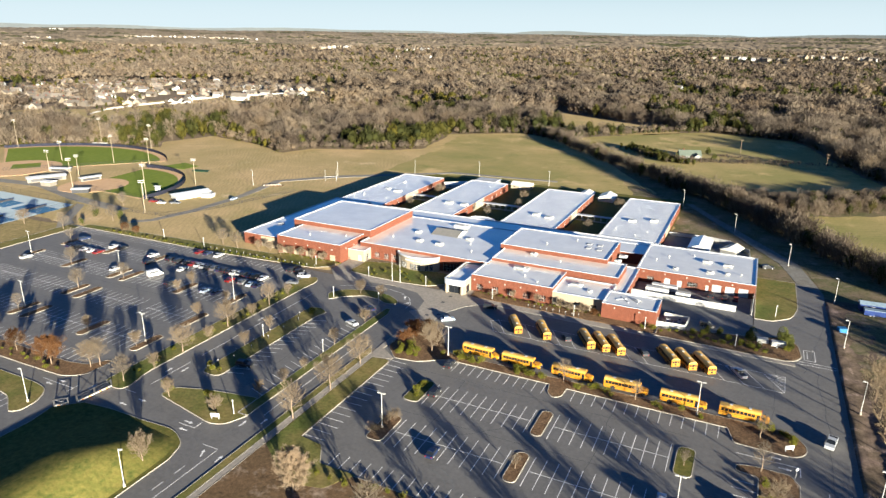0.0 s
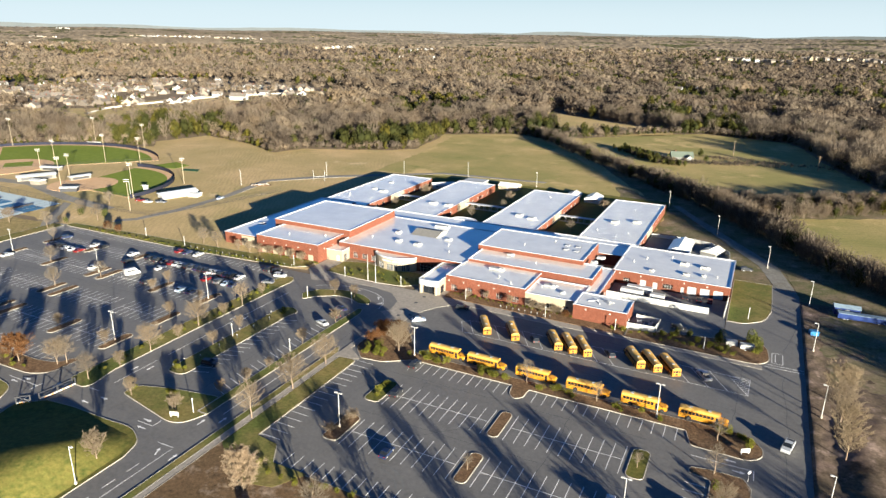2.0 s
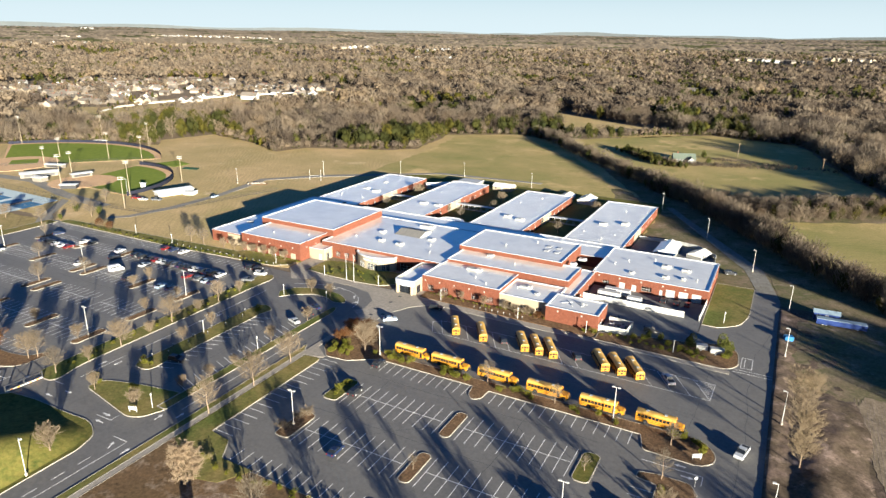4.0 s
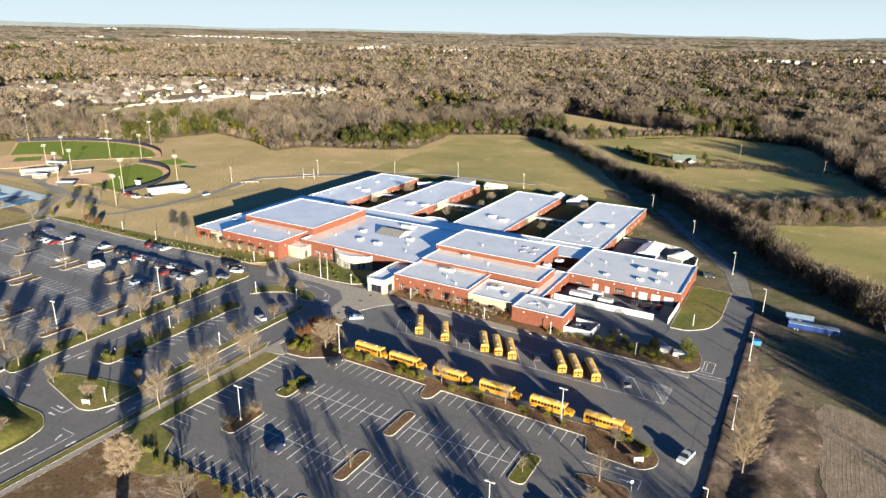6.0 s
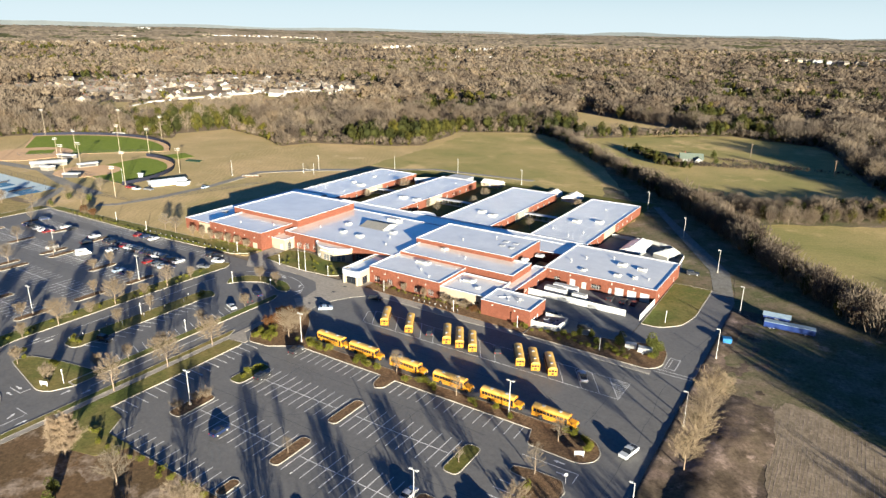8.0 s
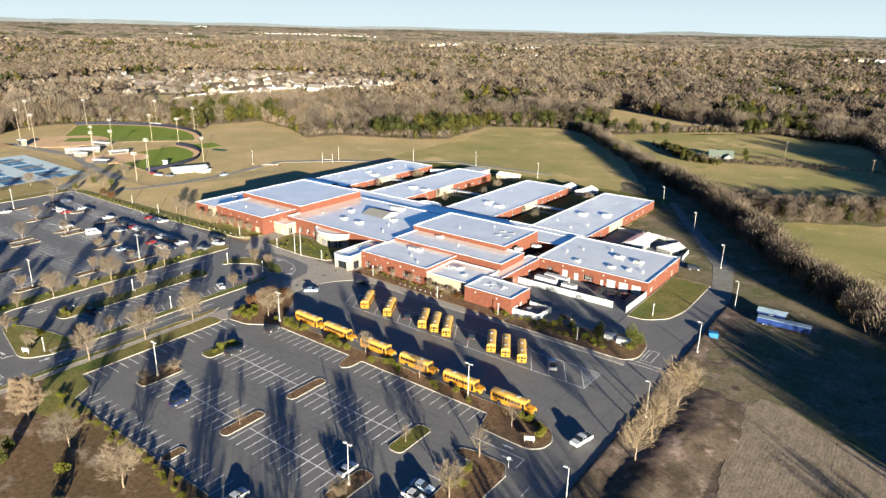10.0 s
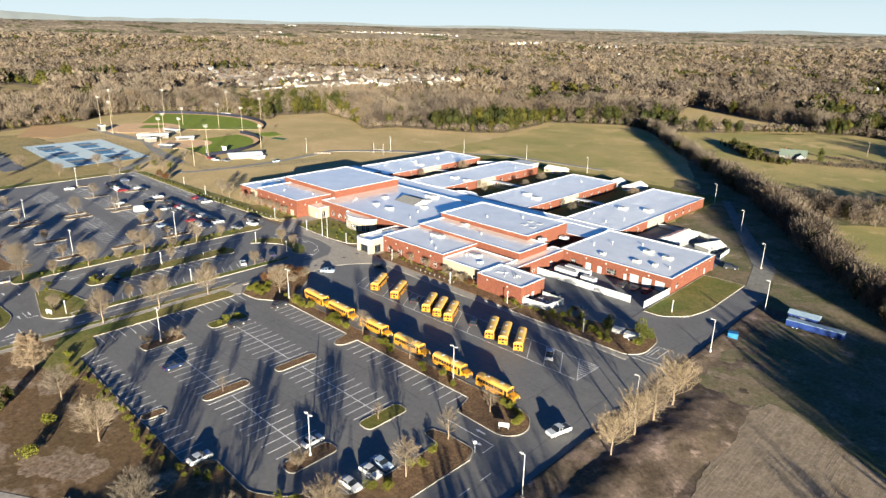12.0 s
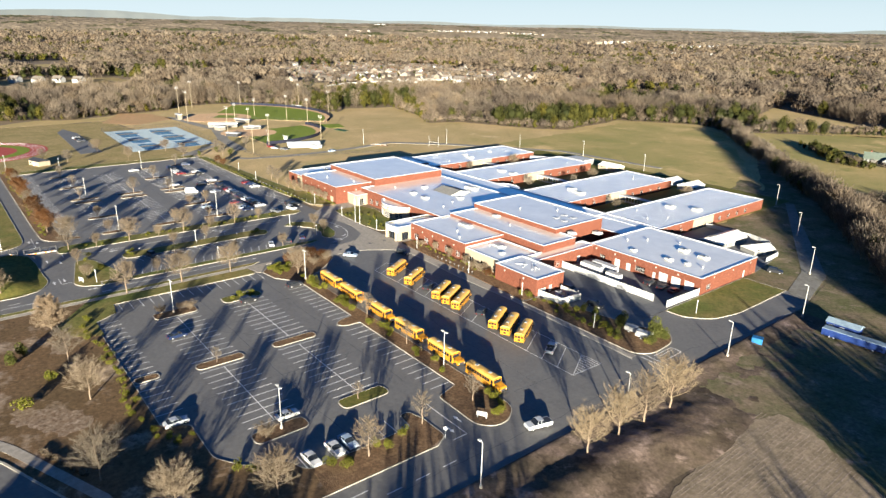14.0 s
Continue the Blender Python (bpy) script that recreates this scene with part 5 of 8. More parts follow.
def make_bus():
    """A bonneted bus, rear at x = 0, nose at x = 11.4, centred on y = 0."""
    ob = empty("school_bus", pose(0, 0, 0), "yellow school bus with black rails parked on asphalt", "school bus", "school buses")
    half = [(-1.2, 0.45), (1.2, 0.45), (1.2, 2.35), (1.12, 2.72), (0.9, 2.98), (0.5, 3.1), (0, 3.13), (-0.5, 3.1), (-0.9, 2.98), (-1.12, 2.72), (-1.2, 2.35)]
    body = part("body", Shape().extrude_x([p for p in half if p[1] < 2.4] and [(-1.2, 0.45), (1.2, 0.45), (1.2, 2.62), (-1.2, 2.62)], 0.05, 9.35), YELLOW, ob)
    part("roof", Shape().extrude_x([(-1.19, 2.62), (1.19, 2.62), (1.12, 2.8), (0.9, 2.98), (0.5, 3.1), (0, 3.13), (-0.5, 3.1), (-0.9, 2.98), (-1.12, 2.8)], 0.1, 9.4), BUS_ROOF, ob, "sun-faded yellow roof")
    part("hatch", Shape().box(2.3, 3.0, -0.35, 0.35, 3.1, 3.2), WHITE, ob, "white roof hatch")
    part("hatch", Shape().box(6.6, 7.3, -0.35, 0.35, 3.1, 3.2), WHITE, ob, "white roof hatch")
    nose = Shape().extrude_y([(9.3, 0.5), (11.2, 0.5), (11.4, 0.7), (11.38, 1.3), (11.1, 1.52), (9.75, 1.72), (9.3, 1.75)], -0.98, 0.98)
    part("hood", nose, YELLOW, ob)
    part("grille", Shape().box(11.38, 11.44, -0.6, 0.6, 0.72, 1.25), DARKGREY, ob, "black grille")
    part("bumper", Shape().box(11.3, 11.55, -1.15, 1.15, 0.4, 0.68), BLACK, ob, "black front bumper")
    part("bumper", Shape().box(-0.12, 0.08, -1.18, 1.18, 0.42, 0.72), BLACK, ob, "black rear bumper")
    for y in (-0.78, 0.78):
        part("headlight", Shape().tube((11.3, y, 1.05), (11.44, y, 1.05), 0.13, 0.13, 8), CLEAR_LAMP, ob, "clear headlight")
    part("windshield", Shape().face([(9.42, -1.0, 1.76), (9.42, 1.0, 1.76), (9.37, 1.0, 2.56), (9.37, -1.0, 2.56)]).box(9.3, 9.4, -1.02, 1.02, 1.74, 2.58), GLASS, ob, "dark windshield")
    part("header", Shape().box(9.3, 9.55, -0.95, 0.95, 2.6, 2.92, taper=0.04), YELLOW, ob)
    for y in (-0.62, 0.62):
        part("warning_lamp", Shape().box(9.54, 9.6, y - 0.16, y + 0.16, 2.66, 2.86), RED_LAMP, ob, "red warning lamp")
        part("warning_lamp", Shape().box(0.0, 0.06, y - 0.16, y + 0.16, 2.66, 2.86), RED_LAMP, ob, "red warning lamp")
    for side in (-1, 1):
        for i in range(10):
            if side == -1 and i == 9:
                continue
            x = 0.55 + 0.86 * i
            w = Shape().box(x - 0.05, x + 0.68, *sorted((side * 1.19, side * 1.215)), 1.68, 2.4)
            part("window", w, GLASS, ob)
        for z in (0.78, 1.2, 1.6):
            part("rub_rail", Shape().box(0.1, 9.3, *sorted((side * 1.2, side * 1.225)), z, z + 0.07), BLACK, ob, "black rub rail")
        part("mirror", Shape().box(10.3, 10.42, *sorted((side * 1.12, side * 1.36)), 1.5, 1.85), BLACK, ob, "black side mirror")
        part("mirror_arm", Shape().tube((9.7, side * 1.0, 1.6), (10.35, side * 1.25, 1.65), 0.03, 0.03, 5), BLACK, ob)
        wheel(ob, 2.5, side * 1.0, 0.5, 0.5)
        wheel(ob, 10.3, side * 0.98, 0.5, 0.3)
        part("wheel_arch", Shape().tube((2.5, side * 1.19, 0.55), (2.5, side * 1.232, 0.55), 0.62, 0.62, 12), BLACK, ob, "black wheel arch")
    part("entrance_door", Shape().box(8.55, 9.2, -1.23, -1.19, 0.6, 2.4), GLASS, ob, "dark glazed folding door")
    part("stop_sign", Shape().tube((8.3, 1.21, 1.45), (8.3, 1.26, 1.45), 0.25, 0.25, 8), RED_LAMP, ob, "red octagonal stop sign")
    part("emergency_door", Shape().box(0.0, 0.05, -0.42, 0.42, 0.75, 2.5), YELLOW, ob)
    for y0, y1, z0, z1 in ((-0.34, 0.34, 1.75, 2.4), (-0.34, 0.34, 1.0, 1.5), (-1.02, -0.5, 1.75, 2.3), (0.5, 1.02, 1.75, 2.3)):
        part("rear_window", Shape().box(-0.03, 0.055, y0, y1, z0, z1), GLASS, ob)
    for y in (-0.9, 0.9):
        part("tail_lamp", Shape().box(-0.03, 0.06, y - 0.12, y + 0.12, 1.1, 1.4), RED_LAMP, ob, "red tail lamp")
        part("marker_lamp", Shape().box(-0.03, 0.06, y - 0.12, y + 0.12, 1.42, 1.6), AMBER, ob, "amber tail lamp")
    return ob


bus = make_bus()
bus.matrix_basis = pose(1.8, 157.75, ASPHALT_Z, 0, 0, -1)
for x, y, a in [(-12.4, 157.8, 0), (-26.9, 158.1, 0), (-41.4, 158.6, -1), (-56.2, 158.9, -1), (-68.6, 159.2, -1.5)]:
    copy_thing(bus, pose(x, y, ASPHALT_Z, 0, 0, a))
for x in (-57.7, -48.4, -34.8, -30.4, -26.0, -10.8, -6.2, -1.2):
    copy_thing(bus, pose(x, 176.4, ASPHALT_Z, 0, 0, 120.5))


# ---- cars ----
def paint(name, c, rough=0.3):
    return mottled(name, [c, tuple(v * 1.08 for v in c), tuple(v * 0.9 for v in c)], (0.4, 3.0), rough, 0.5)


PAINTS = {"white": paint("white_car_paint", (0.52, 0.52, 0.52)), "silver": paint("silver_car_paint", (0.42, 0.44, 0.46)), "black": paint("black_car_paint", (0.02, 0.021, 0.024)), "grey": paint("grey_car_paint", (0.10, 0.105, 0.115)), "red": paint("red_car_paint", (0.15, 0.012, 0.012)), "blue": paint("blue_car_paint", (0.012, 0.022, 0.06)), "paleblue": paint("pale_blue_car_paint", (0.30, 0.38, 0.48))}
CAR_FORMS = {
    "sedan": (4.7, 1.8, [(0, 0.45), (0.05, 0.9), (0.6, 1.0), (3.3, 0.98), (4.55, 0.78), (4.7, 0.45), (4.6, 0.25), (0.1, 0.25)], [(0.55, 0.97), (1.25, 1.42), (2.55, 1.45), (3.45, 0.95)]),
    "suv": (4.8, 1.92, [(0, 0.5), (0.05, 1.1), (3.4, 1.12), (4.65, 1.0), (4.8, 0.55), (4.7, 0.3), (0.1, 0.3)], [(0.1, 1.1), (0.45, 1.72), (2.6, 1.75), (3.5, 1.1)]),
    "pickup": (5.6, 1.95, [(0, 0.6), (0.03, 1.15), (4.0, 1.15), (5.4, 1.05), (5.6, 0.6), (5.5, 0.35), (0.1, 0.35)], [(1.9, 1.14), (2.05, 1.8), (3.3, 1.82), (4.1, 1.14)]),
    "van": (5.7, 2.1, [(0, 0.5), (0.02, 1.4), (4.6, 1.4), (5.55, 1.05), (5.7, 0.6), (5.6, 0.35), (0.1, 0.35)], [(0.02, 1.38), (0.06, 2.55), (4.0, 2.6), (4.8, 1.38)]),
}
CARS = {}


def make_car(form, colour):
    L, W, side, cabin = CAR_FORMS[form]
    h, mat = W / 2, PAINTS[colour]
    names = {"sedan": "car", "suv": "suv", "pickup": "pickup_truck", "van": "van"}
    ob = empty(names[form], pose(0, 0, 0), f"{colour.replace('pale', 'pale ')} {form} with dark windows standing on asphalt", "truck" if form == "pickup" else "van" if form == "van" else "car", "cars in the car parks")
    side = [(x - L / 2, z) for x, z in side][::-1]
    cabin = [(x - L / 2, z) for x, z in cabin]
    part("body", Shape().extrude_y(side, -h, h), mat, ob)
    a, b, c, d = cabin
    g, k = Shape(), 0.17
    ring = lambda p, in_: [(p[0], -h + in_, p[1]), (p[0], h - in_, p[1])]
    A, B, C, D = ring(a, 0.05), ring(b, k), ring(c, k), ring(d, 0.05)
    g.face([A[0], D[0], C[0], B[0]]).face([A[1], B[1], C[1], D[1]]).face([A[0], B[0], B[1], A[1]]).face([D[0], D[1], C[1], C[0]])
    part("glazing", g, GLASS if form != "van" else mat, ob, "dark tinted glass" if form != "van" else "")
    part("cabin_roof", Shape().face([(b[0] - 0.02, -h + k - 0.01, b[1]), (c[0] + 0.02, -h + k - 0.01, c[1]), (c[0] + 0.02, h - k + 0.01, c[1]), (b[0] - 0.02, h - k + 0.01, b[1])]).box(b[0], c[0], -h + k, h - k, min(b[1], c[1]) - 0.05, max(b[1], c[1]) + 0.015), mat, ob)
    for t in (0.34, 0.68):
        x = a[0] + (d[0] - a[0]) * t
        for s in (-1, 1):
            part("pillar", Shape().tube((x, s * (h - 0.045), a[1]), (x, s * (h - k - 0.005), min(b[1], c[1])), 0.045, 0.045, 4), mat, ob)
    if form == "pickup":
        part("cargo_bed", Shape().box(-L / 2 + 0.12, -L / 2 + 1.8, -h + 0.15, h - 0.15, 1.1, 1.156), DARKGREY, ob, "dark open cargo bed")
    if form == "van":
        for s in (-1, 1):
            part("window", Shape().box(-2.3, 1.1, *sorted((s * (h - 0.16), s * (h - 0.06))), 1.5, 2.1), GLASS, ob)
        part("windshield", Shape().face([(d[0] + 0.01, -0.85, d[1] + 0.08), (d[0] + 0.01, 0.85, d[1] + 0.08), (c[0] + 0.12, 0.78, c[1] - 0.15), (c[0] + 0.12, -0.78, c[1] - 0.15)]), GLASS, ob)
    r = 0.34 if form == "sedan" else 0.39
    for x in (-L * 0.29, L * 0.31):
        for s in (-1, 1):
            wheel(ob, x, s * (h - 0.1), r, 0.24)
    for s in (-1, 1):
        part("headlight", Shape().box(L / 2 - 0.14, L / 2 - 0.01, s * (h - 0.3) - 0.2, s * (h - 0.3) + 0.2, 0.62, 0.76), CLEAR_LAMP, ob, "clear headlight")
        part("tail_lamp", Shape().box(-L / 2 - 0.005, -L / 2 + 0.08, s * (h - 0.2) - 0.15, s * (h - 0.2) + 0.15, 0.72, 0.92), RED_LAMP, ob, "red tail lamp")
    return ob


def car(form, colour, x, y, angle, z=ASPHALT_Z):
    key = (form, colour)
    if key in CARS:
        return copy_thing(CARS[key], pose(x, y, z, 0, 0, angle))
    CARS[key] = make_car(form, colour)
    CARS[key].matrix_basis = pose(x, y, z, 0, 0, angle)
    return CARS[key]


for row in [
    ("suv", "black", -256, 171.3, 90), ("sedan", "white", -251, 171, 90), ("sedan", "white", -246.6, 171, 90), ("sedan", "red", -242.6, 171, 90), ("sedan", "white", -243.2, 179.3, 90), ("sedan", "black", -238.4, 179.3, 90),
    ("sedan", "white", -263.3, 153.4, 90), ("sedan", "white", -218.8, 160.2, 90), ("van", "white", -200, 162.6, 70), ("sedan", "black", -188, 159, 90), ("sedan", "white", -219, 178.4, 90), ("sedan", "black", -213.6, 171.6, 90),
    ("suv", "black", -204.2, 178, 90), ("sedan", "grey", -200.0, 178.4, 90), ("sedan", "red", -196.2, 178.4, 90), ("sedan", "silver", -190.2, 178.2, 90), ("suv", "grey", -184.6, 178.2, 90), ("sedan", "black", -179.8, 178.2, 90), ("sedan", "white", -174.6, 178.2, 90), ("suv", "black", -169.2, 178.2, 90), ("suv", "black", -164.4, 178.4, 90), ("sedan", "white", -160.8, 178.4, 90), ("sedan", "paleblue", -160.6, 171.6, 90), ("suv", "grey", -164.6, 171.8, 90), ("sedan", "silver", -195.4, 171.8, 90), ("sedan", "red", -170.4, 171.5, 90), ("sedan", "black", -208.4, 178.3, 90), ("suv", "blue", -264.4, 180.6, 70), ("sedan", "blue", -261, 171.6, 90),
    ("sedan", "silver", -193.2, 178.3, 90), ("suv", "black", -187.4, 178.3, 90), ("sedan", "blue", -182.2, 178.2, 90), ("sedan", "black", -177.2, 178.3, 90), ("sedan", "white", -171.9, 178.3, 90), ("sedan", "blue", -166.8, 178.2, 90), ("sedan", "blue", -157.4, 171.6, 90), ("suv", "black", -156.8, 190.8, 90),
    ("sedan", "paleblue", -170.8, 159.4, 90), ("sedan", "blue", -165.8, 159.4, 90), ("sedan", "red", -205, 190.6, 90), ("sedan", "blue", -200.8, 190.8, 90), ("sedan", "white", -194.8, 190.8, 90), ("sedan", "grey", -148.2, 180, 20), ("suv", "white", -148.4, 187.2, 15), ("suv", "black", -153.2, 191, 90),
    ("suv", "black", -120.2, 123, 10), ("sedan", "silver", -108.6, 160, 160), ("suv", "black", -108.4, 166.5, 160), ("sedan", "blue", -109.8, 172.4, 160),
    ("sedan", "blue", -54.8, 110.6, 92), ("suv", "black", -65.6, 133.6, 92), ("suv", "black", -68.6, 149.2, 92), ("sedan", "white", -6.4, 116.9, 92), ("sedan", "white", 8.9, 119.0, 2), ("sedan", "paleblue", 8.5, 122.0, 2), ("sedan", "white", 9.1, 114.1, 2), ("sedan", "silver", -16.9, 98.6, 92), ("suv", "black", -73.4, 192.3, 12), ("pickup", "silver", 5.6, 180.8, 120), ("suv", "black", 12.4, 281, 20), ("sedan", "paleblue", -82.2, 176.6, 40), ("pickup", "silver", 26.2, 154.6, -104), ("suv", "black", -20.6, 181.5, 120.5), ("suv", "black", 3.2 - 20, 214, 0), ("suv", "black", -5.0, 210.8, 14), ("sedan", "black", -1.4, 238.5, 90), ("sedan", "red", 2.2, 238.7, 90), ("suv", "black", -6, 238.2, 90), ("suv", "black", -43.5, 180.5, 120.5),
]:
    car(*row)


# ---- lamps and bollards ----
def lamp_mesh(heads, h):
    """A tapering pole on a concrete foot with one or two flat heads."""
    ob = empty("parking_lamp", pose(0, 0, 0), "tall white parking lot lamp on a concrete foot", "street lamp", "parking lot lamps")
    part("foot", Shape().tube((0, 0, 0), (0, 0, 0.75), 0.3, 0.3, 10), CONCRETE, ob, "round concrete foot")
    part("pole", Shape().tube((0, 0, 0.75), (0, 0, h), 0.105, 0.07, 8), WHITE, ob)
    for s in ((-1, 1) if heads == 2 else (-1,)):
        arm = part("arm", Shape().box(*sorted((0, s * 0.6)), -0.06, 0.06, h - 0.12, h), WHITE, ob)
        part("head", Shape().box(*sorted((s * 0.35, s * 1.05)), -0.24, 0.24, h - 0.08, h + 0.1, taper=0.05), WHITE, arm)
    return ob


LAMPS = {}
for heads, x, y, a, h in [(2, -70.2, 114.5, 0, 9.3), (2, -71.6, 154.4, 0, 9.3), (2, -3.3, 114.2, 0, 9.3), (2, -3.0, 154.1, 0, 9.3), (1, 33.0, 133.4, 0, 9.3), (1, 33.8, 172.4, 0, 9.3), (1, 33.6, 212.6, 0, 9.3), (1, 33.9, 252.0, 0, 9.3), (1, -2.3, 330, 30, 9.3), (1, -30.4, 371.8, 30, 9.3), (1, 20, 289, 30, 9.3), (1, -111, 384.5, 60, 9.3), (1, -161, 392, 90, 9.3), (1, -200, 375, 120, 9.3), (1, -243, 348, 90, 9.3), (2, -157.4, 121.4, 0, 9.3), (2, -156.6, 158.4, 0, 9.3), (2, -215, 121.6, 0, 9.3), (2, -213.6, 158.4, 0, 9.3), (2, -268.2, 120.6, 0, 9.3), (2, -268, 158.6, 0, 9.3), (1, -106.7, 72.3, 180, 9.3), (1, -155.8, 84.0, 0, 9.3), (1, -291, 100, 0, 9.3), (1, -272, 300, 0, 9.3), (1, -303, 246, 0, 9.3)]:
    key = (heads, h)
    if key not in LAMPS:
        LAMPS[key] = lamp_mesh(heads, h)
        LAMPS[key].matrix_basis = pose(x, y, 0.1, 0, 0, a)
    else:
        copy_thing(LAMPS[key], pose(x, y, 0.1, 0, 0, a))

post = empty("post_lamp", pose(-127.9, 140, 0.15), "short white post lamp beside the path", "post lamp", "short post lamps")
part("post", Shape().tube((0, 0, 0), (0, 0, 3.6), 0.11, 0.09, 8), WHITE, post)
part("head", Shape().tube((0, 0, 3.6), (0, 0, 4.1), 0.22, 0.16, 10), WHITE, post)
for x, y in ((-105.6, 140), (-126.8, 176), (-105.7, 103), (-235.9, 199.4), (-210.3, 198), (-152.3, 200.4), (-126.6, 199.1), (-102.5, 200.4), (-75.8, 200.0), (-109.7, 178.5), (15.0, 229.6), (3.8, 199.2), (-23, 199.4), (-46, 198.6)):
    copy_thing(post, pose(x, y, 0.1))
bollard = empty("bollard_light", pose(-128, 117, 0.15), "low white bollard light in the mulch", "bollard light", "bollard lights")
part("post", Shape().tube((0, 0, 0), (0, 0, 0.95), 0.09, 0.09, 8), DARKGREY, bollard, "dark post")
part("head", Shape().tube((0, 0, 0.95), (0, 0, 1.2), 0.17, 0.13, 8), WHITE, bollard, "white head")
for i in range(12):
    copy_thing(bollard, pose(-125.6 if i % 2 else -128, 121 + 3.7 * i, 0.15))
for i in range(18):
    copy_thing(bollard, pose(-208 + 3.55 * i, 195.9 + 0.11 * i, 0.15))
for i in range(9):
    copy_thing(bollard, pose(-62 + 2.2 * i, 198.6, 0.15))
for x in (-116.2, -112.8):
    flag = empty("flagpole", pose(x, 199.2, 0.1), "tall bare white flagpole before the entrance", "flagpole", "flagpoles")
    part("pole", Shape().tube((0, 0, 0), (0, 0, 10.5), 0.12, 0.06, 8), WHITE, flag)
    part("ball", Shape().tube((0, 0, 10.5), (0, 0, 10.75), 0.12, 0.08, 8), GREY, flag)

# ---- fences, sheds and yard things ----
def panel_fence(x0, y0, x1, y1, h=2.3, z=0.05):
    d = Vector((x1 - x0, y1 - y0))
    n = max(1, round(d.length / 2.4))
    ob = empty("panel_fence", pose(x0, y0, z, 0, 0, math.degrees(math.atan2(d.y, d.x))), "white panelled screen fence round the yard", "fence", "screen fences")
    w = d.length / n
    me = Shape().box(0.06, w - 0.06, -0.04, 0.04, 0.1, h - 0.1).box(0.06, w - 0.06, -0.06, 0.06, h - 0.12, h - 0.02).mesh("fence_panel", [WHITE])
    pm = Shape().box(-0.08, 0.08, -0.08, 0.08, 0, h + 0.06).mesh("fence_post", [WHITE])
    for i in range(n):
        part("fence_panel", me, None, ob, at=pose(i * w, 0, 0))
    for i in range(n + 1):
        part("fence_post", pm, None, ob, at=pose(i * w, 0, 0))


panel_fence(-32.2, 227.4, 2.6, 227.4)
panel_fence(7.6, 226.6, 8.0, 242.6)
for a in ((-20.0, 203.2, -11.4, 203.8), (-11.4, 203.8, -10.8, 211.0), (-20.0, 203.4, -20.0, 206.0), (-10.8, 211.0, -18.5, 211.4)):
    panel_fence(*a, h=2.1)
for a in ((-29.8, 311, -11.6, 311.4), (-11.6, 311.4, -3.3, 308.8), (-3.3, 308.8, 5.0, 298.4), (5.0, 298.4, 5.6, 289)):
    panel_fence(*a, h=1.7)


def shed(x, y, w, d, h, a, label, wall=WHITE, roof=GREY, name="shed"):
    ob = empty(name, pose(x, y, 0.02, 0, 0, a), label, name.replace("_", " "))
    part("shell", Shape().box(-w / 2, w / 2, -d / 2, d / 2, 0, h), wall, ob)
    part("roof", Shape().extrude_x([(-d / 2 - 0.3, h - 0.1), (d / 2 + 0.3, h - 0.1), (0, h + d * 0.2)], -w / 2 - 0.3, w / 2 + 0.3), roof, ob)
    part("door", opening_part("door", 1.2, 2.1), None, ob, at=pose(0, -d / 2 - 0.08, 0))
    part("window", opening_part("window", 1.2, 1.0), None, ob, at=pose(-w * 0.32, -d / 2 - 0.08, 1.1))
    return ob


shed(-14.8, 297.5, 17, 8.6, 2.0, 88, "grey-walled storage shed with a white gabled roof", SHED_WALL, ROOF)
shed(-1.8, 297.5, 9, 6.8, 1.7, 70, "small grey shed with a white gabled roof", SHED_WALL, ROOF)
shed(-71, 367, 11.5, 8.4, 2.3, 90, "white portable classroom with a low roof", WHITE, ROOF, "portable_classroom")
shed(-124, 372, 12, 8, 2.4, 0, "tan portable classroom with a white roof", CREAM, ROOF, "portable_classroom")
flat_room = empty("portable_classroom", pose(-146.6, 371.6, 0.02), "grey flat-roofed portable classroom on the grass", "portable classroom")
part("shell", Shape().box(-6.6, 6.6, -4.6, 4.6, 0, 2.9), SHED_WALL, flat_room)
part("roof", Shape().box(-6.9, 6.9, -4.9, 4.9, 2.9, 3.2, taper=0.08), GREY, flat_room)
part("door", opening_part("door", 1.0, 2.1), None, flat_room, at=pose(2.0, -4.68, 0.1))
shed(-83.4, 368.6, 10.5, 7, 2.2, 90, "white portable classroom by the wing", WHITE, ROOF, "portable_classroom")
shed(-161.5, 355.5, 14, 6, 2.2, 40, "flat white covered walkway building", WHITE, ROOF, "portable_classroom")


def covered_walkway(x0, x1, y, w=2.8, h=2.9):
    """A flat roof on two rows of slim posts."""
    ob = empty("covered_walkway", pose(x0, y, 0.04), "pale flat-roofed covered walkway between classroom wings", "covered walkway", "covered walkways")
    L = x1 - x0
    part("roof", Shape().box(0, L, -w / 2, w / 2, h - 0.22, h, taper=0.05), GREY, ob)
    n = max(2, round(L / 3.6))
    for i in range(n + 1):
        for side in (-1, 1):
            u = 0.3 + (L - 0.6) * i / n
            part("post", Shape().box(u - 0.08, u + 0.08, side * (w / 2 - 0.25) - 0.08, side * (w / 2 - 0.25) + 0.08, 0, h - 0.22), GREY, ob)
    part("path", Shape().box(0, L, -w / 2 + 0.3, w / 2 - 0.3, 0.0, 0.06), CONCRETE, ob, "concrete path")


